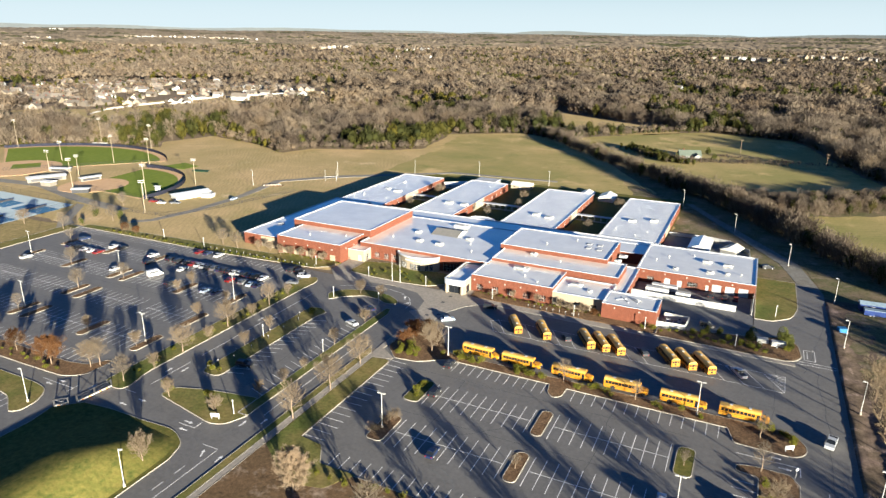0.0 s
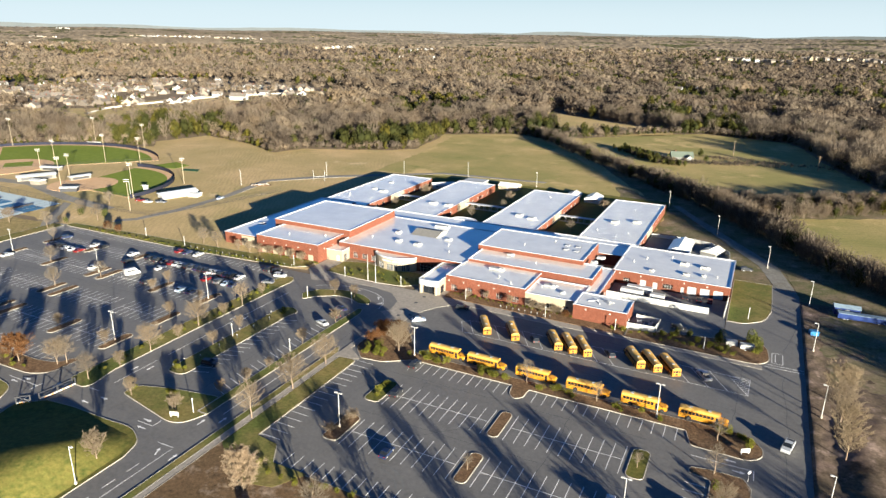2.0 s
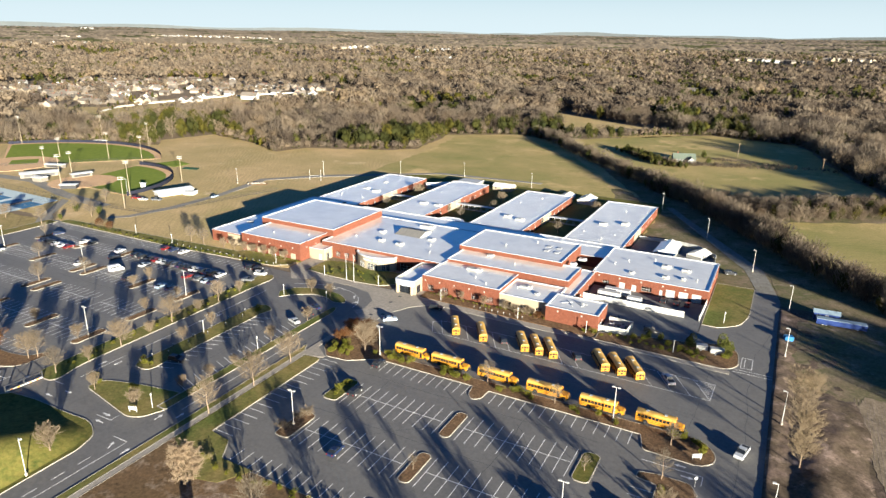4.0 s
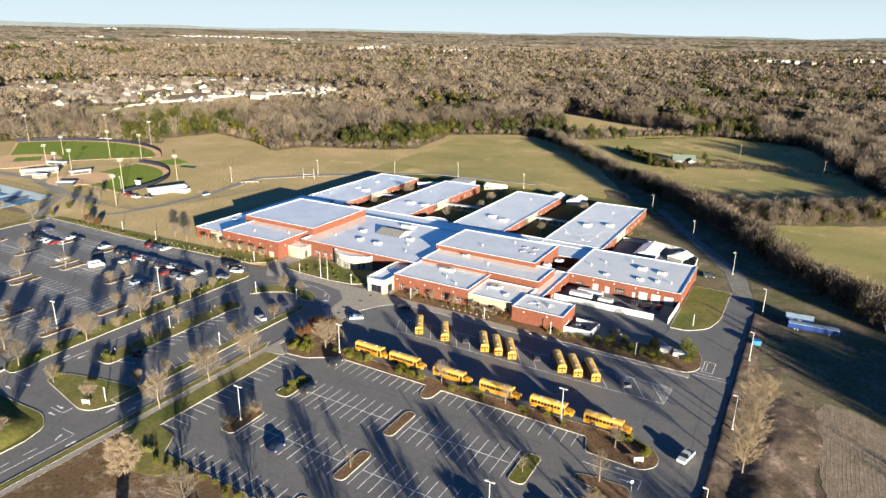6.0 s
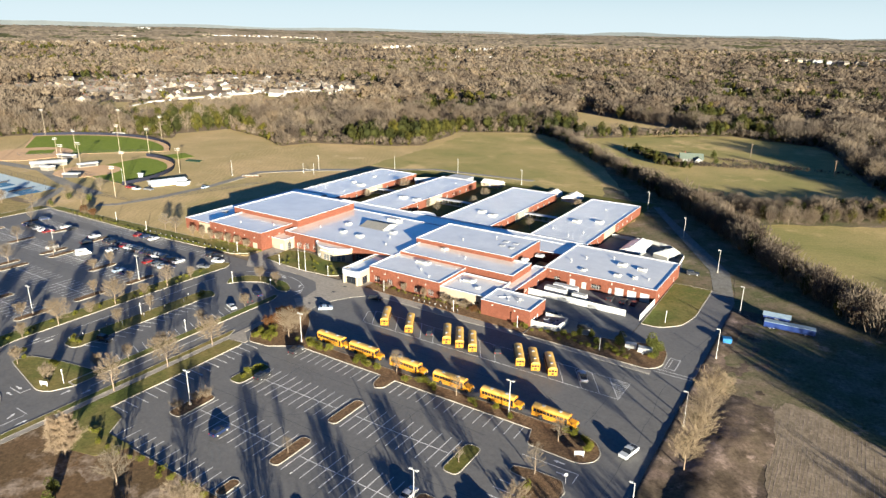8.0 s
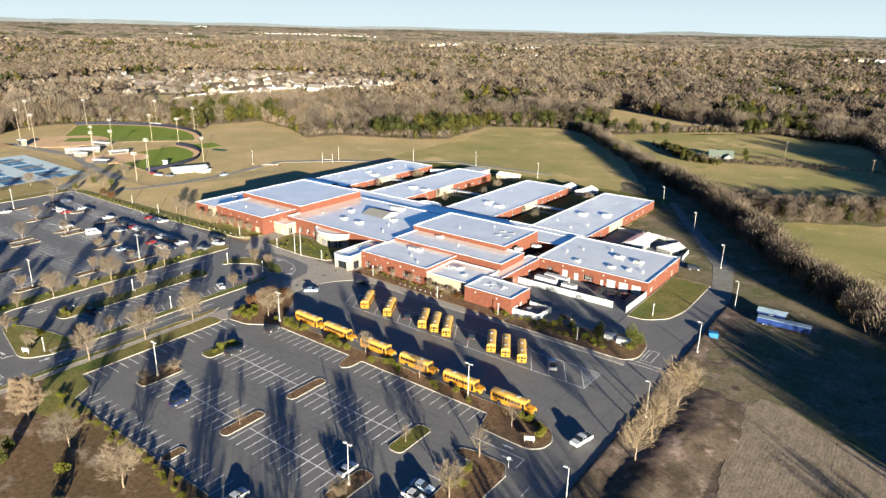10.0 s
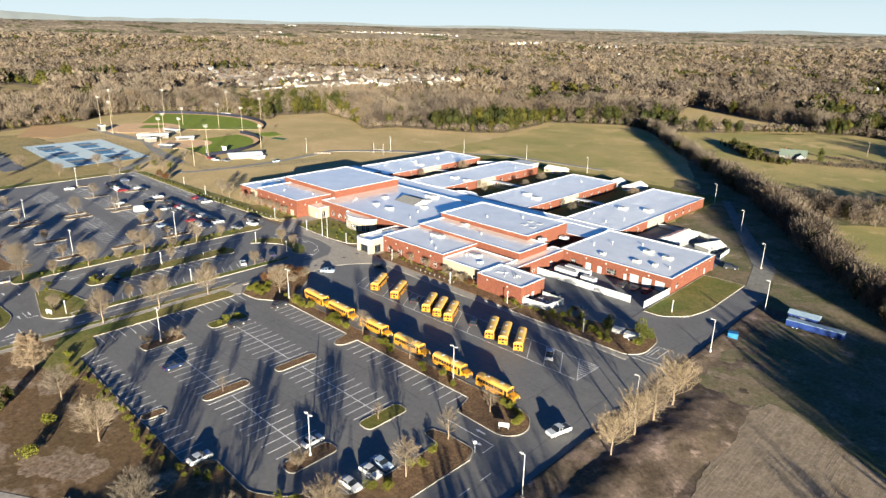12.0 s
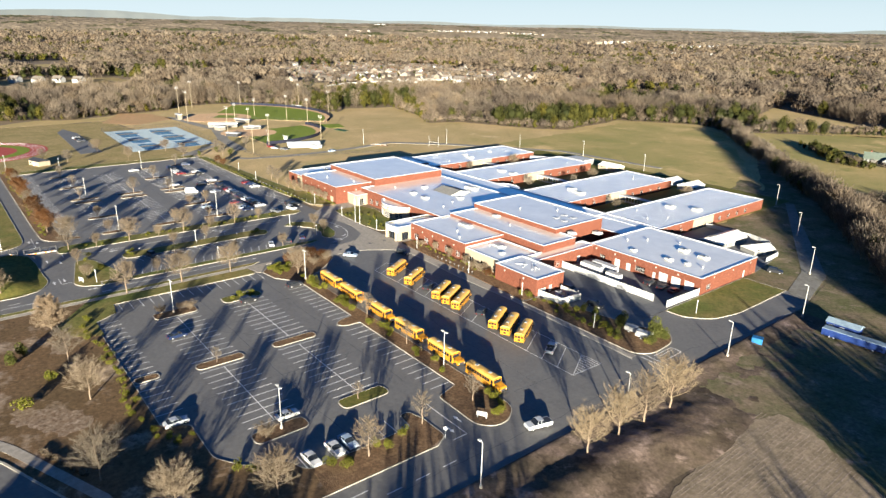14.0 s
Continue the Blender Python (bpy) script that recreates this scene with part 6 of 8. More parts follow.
for x0, x1, y in ((-169.7, -152.5, 317), (-128.9, -103.9, 318), (-76.9, -57.1, 318)):
    covered_walkway(x0, x1, y)
apse = [(-113.2 + 6.6 * math.cos(math.pi * i / 12), 280.3 + 4.6 * math.sin(math.pi * i / 12)) for i in range(13)]
apse_wall = part("apse", Shape().prism(ccw(apse), 0.05, 4.5), BRICK, school, "rounded brick bay")
part("roof", Shape().prism(inset(ccw(apse), 0.3), 4.45, 4.56), ROOF, apse_wall)
part("coping", Shape().ring(ccw(apse), 0.3, 4.4, 4.75), COPING, apse_wall, "pale metal coping")
structure("service_yard", Shape().prism([(-30.4, 276.2), (8.2, 276.2), (6.5, 290), (4.6, 298), (-3.4, 308.4), (-12, 311), (-30.4, 310.6)], -0.05, 0.045), OLD_ASPHALT, "dark worn asphalt of the shed yard", "asphalt")


def trailer(x, y, w, d, h, a, mat, label):
    ob = empty("trailer", pose(x, y, 0.05, 0, 0, a), label, "trailer")
    part("box", Shape().box(-w / 2, w / 2, -d / 2, d / 2, 0.6, h, taper=0.04), mat, ob)
    part("drawbar", Shape().box(w / 2, w / 2 + 1.2, -0.1, 0.1, 0.5, 0.65), DARKGREY, ob)
    for s in (-1, 1):
        wheel(ob, -w * 0.1, s * (d / 2 - 0.1), 0.36, 0.24)


trailer(-24, 232.5, 8, 2.4, 2.6, 0, WHITE, "white enclosed trailer in the yard")
trailer(-15, 232, 5, 2.2, 2.4, 0, WHITE, "short white trailer in the yard")
trailer(-22, 236.6, 9, 2.4, 2.5, 0, GREY, "grey flat trailer in the yard")
trailer(11.2, 205.2, 3.2, 1.8, 1.9, 10, WHITE, "small white utility trailer in the bed")
trailer(15.5, 204.6, 4.0, 2.0, 2.0, 10, WHITE, "white utility trailer under evergreens")
blue_metal = mottled("blue_tarp", [(0.012, 0.03, 0.13), (0.018, 0.042, 0.17), (0.009, 0.024, 0.10)], (0.4, 2.0), 0.5)
pale_blue = mottled("pale_blue_roof", [(0.20, 0.27, 0.33), (0.24, 0.31, 0.37), (0.16, 0.22, 0.28)], (0.3, 2.0), 0.5)
sea = mottled("bright_blue", [(0.02, 0.13, 0.30), (0.028, 0.16, 0.35), (0.015, 0.10, 0.24)], (0.4, 2.0), 0.5)
long_trailer = empty("box_trailer", pose(49, 245.5, 0, 0, 0, 3), "long dark blue trailer with a pale cover on the grass", "trailer")
part("box", Shape().box(-7.0, 7.5, -1.3, 1.3, 0.55, 2.3, taper=0.03), blue_metal, long_trailer)
part("cover", Shape().box(-7.02, 7.52, -1.3, 1.3, 2.3, 2.42, taper=0.05), pale_blue, long_trailer, "pale blue cover sheet")
for x in (-5, -4, 5):
    for s in (-1, 1):
        wheel(long_trailer, x, s * 1.0, 0.45, 0.3)
shed(45.0, 250.4, 7.6, 3.6, 2.7, 3, "dark blue field shed with a pale blue roof", blue_metal, pale_blue, "field_shed")
skip = empty("dumpster", pose(34.2, 226, 0, 0, 0, 20), "bright blue dumpster on the verge", "dumpster")
part("bin", Shape().box(-1.2, 1.2, -0.9, 0.9, 0.05, 1.5, taper=-0.12), sea, skip)
part("lid", Shape().box(-1.25, 1.25, -0.95, 0.95, 1.5, 1.62), sea, skip)
for x, y, w in ((-14.5, 206.5, 1.8), (-17, 208.5, 1.4), (-13.5, 209, 1.2)):
    u = empty("condenser_unit", pose(x, y, 0.06), "grey condenser unit inside the screen", "condenser unit", "condenser units")
    part("casing", Shape().box(-w / 2, w / 2, -w / 2, w / 2, 0, 1.3, taper=0.03), GREY, u)
    part("fan_ring", Shape().tube((0, 0, 1.3), (0, 0, 1.4), w * 0.35, w * 0.35, 10), DARKGREY, u)
for x, y, a, label in ((-108.2, 99.4, 20, "low white sign board on the grass island"), (17.4, 147.6, 32, "low white sign board in the mulch")):
    sg = empty("sign_board", pose(x, y, 0.2, 0, 0, a), label, "sign")
    part("board", Shape().box(-1.1, 1.1, -0.08, 0.08, 0.5, 1.5), WHITE, sg)
    for s in (-1, 1):
        part("post", Shape().box(s * 0.9 - 0.07, s * 0.9 + 0.07, -0.07, 0.07, 0, 0.5), GREY, sg)
def swing_gate(x, y, a, length, leaves, label):
    """A low braced swing gate with a striped top board."""
    gate = empty("swing_gate", pose(x, y, 0.06, 0, 0, a), label, "gate", "swing gates")
    L = length / leaves
    for i in range(leaves):
        u, v = L * i + 0.15, L * (i + 1) - 0.1
        leaf = part("gate_leaf", Shape().box(u, v, -0.06, 0.06, 2.0, 2.14).box(u, v, -0.05, 0.05, 0.62, 0.74).box(u, u + 0.12, -0.05, 0.05, 0.74, 2.0).box(v - 0.12, v, -0.05, 0.05, 0.74, 2.0), DARKGREY, gate)
        for p, q in (((u, 0, 0.68), (v, 0, 2.05)), ((u, 0, 2.05), (v, 0, 0.68))):
            part("brace", Shape().tube(p, q, 0.05, 0.05, 5), DARKGREY, leaf)
        board = part("warning_board", Shape().box(u, v, -0.07, -0.03, 0.2, 0.55), WHITE, leaf, "white warning board")
        for k in range(2):
            c = u + (v - u) * (0.3 + 0.4 * k)
            part("reflector_strip", Shape().box(c - 0.35, c + 0.35, -0.08, -0.066, 0.24, 0.5), AMBER, gate, "orange reflector strip")
    for k in range(leaves + 1):
        part("post", Shape().box(L * k - 0.09, L * k + 0.09, -0.09, 0.09, 0, 2.3), DARKGREY, gate)
    return gate


swing_gate(-144.3, 89.2, 85, 9.4, 2, "dark braced swing gate with a white warning board")
swing_gate(-147.6, 85.4, 45, 3.2, 1, "short dark swing gate beside the drive")
stop = empty("road_sign", pose(18.4, 137.4, 0.2, 0, 0, 40), "round white sign seen from behind", "sign")
part("post", Shape().tube((0, 0, 0), (0, 0, 2.2), 0.05, 0.05, 6), GREY, stop)
part("plate", Shape().tube((0, -0.06, 2.3), (0, -0.03, 2.3), 0.42, 0.42, 8), GREY, stop)

# ---- trees and shrubs ----
def bare_tree(seed, h, spread, rise=0.9, density=1.0, clear=0.18, leaves=0, twig=0.0105):
    """Trunk and crown of a leafless tree, built from ever thinner limbs."""
    rnd = random.Random(seed)
    trunk, crown, leaf = Shape(), Shape(), Shape()
    pts = [Vector((0, 0, 0))]
    for i in range(1, 7):
        pts.append(Vector((rnd.uniform(-1, 1) * 0.02 * h, rnd.uniform(-1, 1) * 0.02 * h, h * 0.92 * i / 6)))
    rad = lambda z: max(0.012, 0.021 * h * (1 - z / h) ** 1.1)
    for p, q in zip(pts, pts[1:]):
        trunk.tube(p, q, rad(p.z), rad(q.z), 6, caps=False)

    def axis(z):
        for p, q in zip(pts, pts[1:]):
            if p.z <= z <= q.z:
                return p.lerp(q, (z - p.z) / (q.z - p.z))
        return pts[-1]

    def twigs(p, q, n, length):
        for _ in range(n):
            t = rnd.uniform(0.2, 1.0)
            b = p.lerp(q, t)
            d = ((q - p).normalized() + Vector((rnd.gauss(0, 0.55), rnd.gauss(0, 0.55), rnd.gauss(0.3, 0.4)))).normalized() * length * rnd.uniform(0.5, 1.2)
            w = d.cross(Vector((rnd.gauss(0, 1), rnd.gauss(0, 1), rnd.gauss(0, 1)))).normalized() * twig * rnd.uniform(0.7, 1.3)
            crown.face([b - w, b + w, b + d])
            for _ in range(leaves):
                c = b + d * rnd.uniform(0.3, 1.05) + Vector((rnd.gauss(0, 0.1), rnd.gauss(0, 0.1), rnd.gauss(0, 0.1)))
                u = Vector((rnd.gauss(0, 1), rnd.gauss(0, 1), rnd.gauss(0, 1))).normalized() * 0.11
                v = u.orthogonal().normalized() * 0.09
                leaf.face([c - u, c + v, c + u])

    n1 = int(42 * density)
    for i in range(n1):
        f = clear + (0.9 - clear) * ((i + 0.5) / n1) ** 0.85
        b = axis(f * h)
        a = i * 2.4 + rnd.uniform(-0.5, 0.5)
        reach = spread * (1.0 - 0.8 * max(0, (f - clear) / (1 - clear)) ** 1.6) * rnd.uniform(0.82, 1.06)
        up = rise * reach * rnd.uniform(0.75, 1.25)
        e = b + Vector((math.cos(a) * reach, math.sin(a) * reach, min(up, h * 1.02 - b.z)))
        m = b.lerp(e, 0.52) + Vector((rnd.gauss(0, 0.05) * reach, rnd.gauss(0, 0.05) * reach, -0.1 * reach))
        crown.tube(b, m, 0.0046 * h, 0.0028 * h, 3, caps=False)
        crown.tube(m, e, 0.0028 * h, 0.001 * h, 3, caps=False)
        for j in range(7):
            t = 0.2 + 0.8 * j / 7
            s = b.lerp(m, t * 2) if t < 0.5 else m.lerp(e, t * 2 - 1)
            d = ((e - b).normalized() + Vector((rnd.gauss(0, 0.7), rnd.gauss(0, 0.7), rnd.gauss(0.25, 0.45)))).normalized() * reach * rnd.uniform(0.3, 0.52)
            crown.tube(s, s + d, 0.0014 * h, 0.0006 * h, 3, caps=False)
            twigs(s, s + d, int(26 * density), reach * 0.34)
        twigs(m, e, int(10 * density), reach * 0.28)
    return trunk, crown, leaf


def tree_thing(seed, h, spread, twig_mat, label, name="bare_tree", leaf_mat=None, **kw):
    ob = empty(name, pose(0, 0, -50), label, "tree", "bare trees")
    trunk, crown, leaf = bare_tree(seed, h, spread, leaves=3 if leaf_mat else 0, **kw)
    part("trunk", trunk, BARK, ob)
    part("crown", crown, twig_mat, ob)
    if leaf_mat:
        part("foliage", leaf, leaf_mat, ob)
    return ob


TREES = {
    "tall": tree_thing(11, 9.5, 3.3, TWIG_TAN, "bare tan deciduous tree in a mulch ring"),
    "wide": tree_thing(12, 8.2, 3.9, TWIG_TAN, "spreading bare tan tree in a mulch ring", density=1.15),
    "gold": tree_thing(21, 8.6, 3.8, TWIG_GOLD, "dense spreading bare tree with golden-tan twigs", density=1.12, rise=1.05),
    "grey": tree_thing(13, 8.6, 3.2, TWIG_GREY, "bare grey deciduous tree with upswept limbs"),
    "thin": tree_thing(14, 7.0, 2.2, TWIG_GREY, "slender bare grey tree in mulch", density=0.7),
    "small": tree_thing(15, 4.6, 1.7, TWIG_TAN, "small vase-shaped bare tree in mulch", rise=1.6, clear=0.1, density=1.0),
    "small2": tree_thing(16, 4.0, 1.9, TWIG_TAN, "low vase-shaped bare tree in mulch", rise=1.4, clear=0.1, density=1.0),
    "oak": tree_thing(17, 9.8, 3.6, TWIG_TAN, "tree still holding dry tan leaves", leaf_mat=OAK_LEAF, density=1.1, clear=0.1),
    "rust": tree_thing(18, 6.5, 3.2, TWIG_TAN, "small tree still holding rust-brown leaves", leaf_mat=RUST_LEAF, density=0.8, clear=0.12),
    "brush": tree_thing(19, 2.2, 1.9, TWIG_TAN, "dry bare shrub in mulch", rise=0.9, clear=0.02, density=0.8),
    "rustbrush": tree_thing(20, 2.6, 2.0, TWIG_TAN, "rust-brown shrub holding dry leaves", leaf_mat=RUST_LEAF, rise=0.9, clear=0.02, density=0.5),
}
USED = set()
tree_rnd = random.Random(5)


def plant(kind, x, y, z=0.18, scale=1.0):
    turn, k = tree_rnd.uniform(0, 360), scale * tree_rnd.uniform(0.92, 1.08)
    src = TREES[kind]
    if kind not in USED:
        USED.add(kind)
        src.matrix_basis = pose(x, y, z, 0, 0, turn)
        src.scale = (k, k, k)
        ob = src
    else:
        ob = copy_thing(src, pose(x, y, z, 0, 0, turn))
        ob.scale = (k, k, k)
    return ob


for kind, x, y, k in [
    ("tall", -91.6, 108.0, 1.0), ("wide", -91.4, 123.4, 1.05), ("wide", -91.8, 138.6, 0.95), ("wide", -77.0, 154.6, 1.05), ("oak", -74.6, 86.4, 1.0),
    ("grey", -56.8, 86.9, 1.05), ("wide", -36.2, 87.4, 1.12), ("thin", -17.3, 88.3, 0.6), ("grey", -7.6, 83.2, 1.22), ("wide", 7.6, 91.0, 0.95), ("wide", 13.8, 105.5, 1.05), ("tall", 14.2, 123.0, 0.9), ("thin", 11.7, 136.9, 1.1), ("thin", 11.4, 150.4, 0.85), ("thin", -18.0, 154.4, 0.85), ("thin", -37.2, 155.0, 0.95),
    ("gold", 37.8, 155.5, 0.97), ("gold", 37.8, 164.6, 1.08), ("tall", 38.0, 172.6, 1.1), ("gold", 38.0, 181.6, 1.18), ("thin", -36.4, 113.8, 0.6), ("thin", -3.6, 131.6, 0.62),
    ("wide", -141.8, 121.2, 1.05), ("wide", -142.6, 140.4, 1.0), ("small", -141.2, 110.4, 1.0), ("small2", -141.2, 131, 1.0), ("small2", -141.2, 150.2, 1.0), ("tall", -142.4, 160, 0.85), ("small", -142, 169.8, 1.0), ("grey", -143.2, 102.0, 0.95), ("grey", -156.6, 105.2, 0.9),
    ("small", -128.9, 144, 1.0), ("small2", -128.7, 132.6, 1.0), ("small", -105.4, 112, 1.05), ("small", -105.4, 145.5, 1.0), ("small2", -105.6, 163, 1.0), ("small2", -120, 183, 1.1), ("small", -110.9, 182, 1.1), ("small", -126, 101.6, 1.0), ("small2", -110, 101.4, 1.05), ("small", -103.8, 120, 0.9), ("small2", -104, 129, 0.7),
    ("small", -156.6, 141.4, 1.1), ("small", -157, 155.2, 0.8), ("small2", -157.3, 118, 1.0), ("small", -180, 119, 1.0), ("small2", -180, 155, 1.0), ("thin", -214.4, 119, 0.9), ("grey", -214.4, 141, 0.8), ("grey", -208.0, 155, 0.8), ("thin", -240.5, 121, 0.9), ("grey", -240.4, 157, 0.8), ("thin", -267, 176, 0.9), ("grey", -267, 120, 0.7), ("small", -180.2, 162, 1.0),
    ("rust", -169.3, 99.6, 1.2), ("rust", -185.7, 100.2, 1.0), ("rust", -198.6, 99.6, 1.0), ("grey", -213, 99.4, 0.8), ("rust", -226, 99.8, 0.9), ("rust", -240.7, 100, 1.0), ("grey", -254, 100, 0.8), ("rust", -268, 100, 0.9), ("wide", -158.1, 103.4, 0.9),
    ("small", -109.4, 79.2, 1.5), ("brush", -70.6, 111.4, 1.0), ("brush", -69.0, 118.4, 1.1), ("brush", -2.0, 110.5, 1.1), ("brush", -70.4, 116.4, 0.8),
    ("rustbrush", -86, 160, 1.2), ("rustbrush", -88, 164, 1.3), ("rustbrush", -84.5, 166, 1.1), ("rustbrush", -87.5, 156.5, 1.0), ("brush", -83, 168, 1.1), ("brush", -86, 169, 1.0), ("brush", -81, 162, 1.0),
    ("small", -173.5, 204.2, 0.95), ("small2", -168, 204.2, 1.0), ("small", -162.5, 204.3, 0.95), ("small", -157, 204.5, 1.0), ("small2", -151.5, 204.6, 1.0), ("small", -178.6, 203.6, 1.0), ("small", -184, 203, 1.0),
    ("small", -60, 202, 0.8), ("small2", -52, 202.4, 0.8), ("brush", -44, 202.6, 1.1), ("brush", -48.5, 202.0, 1.0), ("rustbrush", -40, 201.6, 0.8), ("small", -69, 202.8, 0.7), ("brush", -76, 202, 0.9),
    ("grey", -287.4, 186.8, 0.9), ("grey", -294.8, 209.3, 0.9), ("grey", -279, 207, 0.9), ("wide", -312, 184, 0.9), ("rust", -257, 196, 0.7), ("rust", -250, 196.2, 0.6), ("grey", -300, 230, 0.8), ("wide", -330, 150, 0.9), ("grey", -305, 130, 0.9), ("wide", -300, 160, 0.8), ("grey", -318, 120, 0.8), ("tall", 71, 506, 1.9), ("grey", -196, 203, 0.9), ("grey", -205, 204, 0.9), ("wide", -60, 345, 0.8), ("wide", -112, 340, 0.8), ("grey", -66, 300, 0.7), ("grey", -118, 300, 0.7), ("wide", -160, 330, 0.8), ("grey", -163, 300, 0.7), ("grey", -109, 322, 0.7),
]:
    plant(kind, x, y, 0.18, k)


def leafy(seed, w, h, n, size):
    """A clump of many small leaves round short stems."""
    rnd = random.Random(seed)
    stems, s = Shape(), Shape()
    for _ in range(7):
        a, r = rnd.uniform(0, 6.28), rnd.uniform(0.2, 0.7) * w
        stems.tube((0, 0, 0), (math.cos(a) * r, math.sin(a) * r, h * rnd.uniform(0.4, 0.8)), 0.03, 0.012, 4, caps=False)
    lobes = [(rnd.gauss(0, 0.33) * w, rnd.gauss(0, 0.33) * w, h * rnd.uniform(0.3, 0.75), rnd.uniform(0.35, 0.6)) for _ in range(9)]
    for _ in range(n):
        lx, ly, lz, lr = rnd.choice(lobes)
        d = Vector((rnd.gauss(0, 1), rnd.gauss(0, 1), rnd.gauss(0.2, 0.9))).normalized()
        p = Vector((lx, ly, lz)) + Vector((d.x * w, d.y * w, d.z * h * 0.7)) * lr * rnd.uniform(0.75, 1.05)
        p.z = max(0.04, p.z)
        u = (d + Vector((rnd.gauss(0, 0.8), rnd.gauss(0, 0.8), rnd.gauss(0, 0.8)))).normalized() * size
        v = u.cross(Vector((rnd.gauss(0, 1), rnd.gauss(0, 1), rnd.gauss(0, 1)))).normalized() * size * 0.6
        s.face([p - u * 0.6, p + v, p + u, p - v])
    return stems, s


def shrub_thing(seed, w, h, n, size, mat, label, name="shrub"):
    ob = empty(name, pose(0, 0, -50), label, "shrub" if name == "shrub" else "tree", "clipped shrubs" if name == "shrub" else "evergreens")
    stems, s = leafy(seed, w, h, n, size)
    part("stalk", stems, BARK, ob)
    part("foliage", s, mat, ob)
    return ob


def grass_clump(seed):
    """A tuft of dry arching blades."""
    rnd, s = random.Random(seed), Shape()
    for _ in range(170):
        a, r = rnd.uniform(0, 6.28), rnd.uniform(0, 0.35)
        b = Vector((math.cos(a) * r, math.sin(a) * r, 0))
        lean = Vector((math.cos(a), math.sin(a), 0)) * rnd.uniform(0.1, 0.75)
        top = b + lean + Vector((0, 0, rnd.uniform(0.6, 1.15)))
        side = Vector((-math.sin(a), math.cos(a), 0)) * 0.035
        mid_p = b.lerp(top, 0.6) + Vector((0, 0, 0.12))
        s.face([b - side, b + side, mid_p + side, mid_p - side]).face([mid_p - side, mid_p + side, top])
    return s


tuft = tagged(part("ornamental_grass", grass_clump(3), TWIG_TAN), "dry tan ornamental grass clump by the sidewalk", "ornamental grass", "ornamental grasses")
tuft.matrix_basis = pose(-22.4, 76.6, 0.17)
tuft.scale = (0.75, 0.75, 0.55)
for i in range(1, 25):
    clump = copy_thing(tuft, pose(-22.4 + 0.5 * i, 76.6 + 0.205 * i + 0.3 * math.sin(i * 2.1), 0.17, 0, 0, 67 * i))
    clump.scale = (0.7 + 0.15 * math.sin(i * 1.7), 0.75, 0.52 + 0.1 * math.sin(i * 2.9))

TREES["bush"] = shrub_thing(31, 1.0, 1.25, 420, 0.13, SHRUB, "rounded yellow-green shrub in mulch")
TREES["bush2"] = shrub_thing(32, 0.8, 1.0, 340, 0.12, SHRUB, "small rounded yellow-green shrub")
TREES["evergreen"] = shrub_thing(33, 2.4, 5.2, 1500, 0.26, EVERGREEN, "dense dark green evergreen tree", "evergreen_tree")
TREES["cedar"] = shrub_thing(34, 1.3, 4.2, 700, 0.2, EVERGREEN, "narrow dark green cedar on grass", "evergreen_tree")
SPOTS = [(-79.6, 94.8), (-77.6, 94.9), (-73.6, 93.2), (-70.2, 93.2), (-66.2, 92.8), (-60.1, 94.6), (-57.3, 95.0), (-53.7, 94.9), (-52.1, 93.2), (-46.5, 94.5), (3.7, 102.8), (5.7, 104.9), (-11.4, 99.8), (-12.7, 96.1), (-10.3, 97.0), (-14.3, 94.3), (-16.9, 94.4), (-25.1, 92.6), (-28.0, 92.7), (-31.1, 92.6), (-29.8, 94.7), (-36.9, 94.1), (-39.8, 94.4), (-43.7, 94.6), (-63, 93.6), (-49.5, 94), (-33.5, 93.6), (-22, 93.6), (-66.7, 154.4), (-64.0, 153.8), (-61.8, 154), (-50.0, 153.2), (-47.3, 154), (-73.3, 154.4), (-29.2, 154.6), (-25.4, 154.6), (-24.0, 153.4), (-13.0, 153.4), (-6.6, 154.5), (-2.0, 152.9), (11.2, 154.8), (13.8, 154.4), (15.8, 154.2), (18.0, 152.2), (18.4, 150.6), (17, 153.6), (-85.1, 150.4), (-82.2, 150.7), (-83.7, 153.5), (-84.9, 155.4), (-81, 152.6), (-80, 150), (-70.6, 133), (-70, 136.4), (-69.4, 130.6), (12.7, 131.6), (14.0, 127.2), (-11.6, 152.8), (-33, 152.8), (12.4, 116.4), (13.4, 119.4), (14.4, 118.4), (12.6, 125.8), (-24, 200), (-20.6, 200.2), (-126.5, 117.2), (-124.4, 117.6), (-126, 162), (-124.4, 160), (-128, 104.4), (-116.5, 106.6), (-118.4, 106.8), (-129.2, 119), (-131.8, 106)]
for i, (x, y) in enumerate(SPOTS):
    plant("bush" if i % 3 else "bush2", x, y, 0.17, 0.95 if y < 100 else 1.2)
for x, y in ((-85, 149), (-85.6, 152), (-82.9, 152.6), (-82.2, 149.8), (-84.3, 154.7), (-67.1, 153.9), (-63.5, 153.6), (-69.3, 155.4), (-61.5, 155.4), (-50.2, 153.9), (-50.8, 155.3), (-48.9, 155.4), (-46.1, 153.7), (-43.3, 153.9), (-28.5, 155.4), (8.4, 200.2), (5.4, 201.7), (18.1, 202.6), (-9, 202.5), (-6, 203.6), (1.5, 203)):
    plant("bush", x, y, 0.17, 1.35)
hedge_rnd = random.Random(8)
for x, y in ((-50.0, 82.2), (-40.4, 76.4)):
    plant("bush", x, y, 0.17, 1.75)
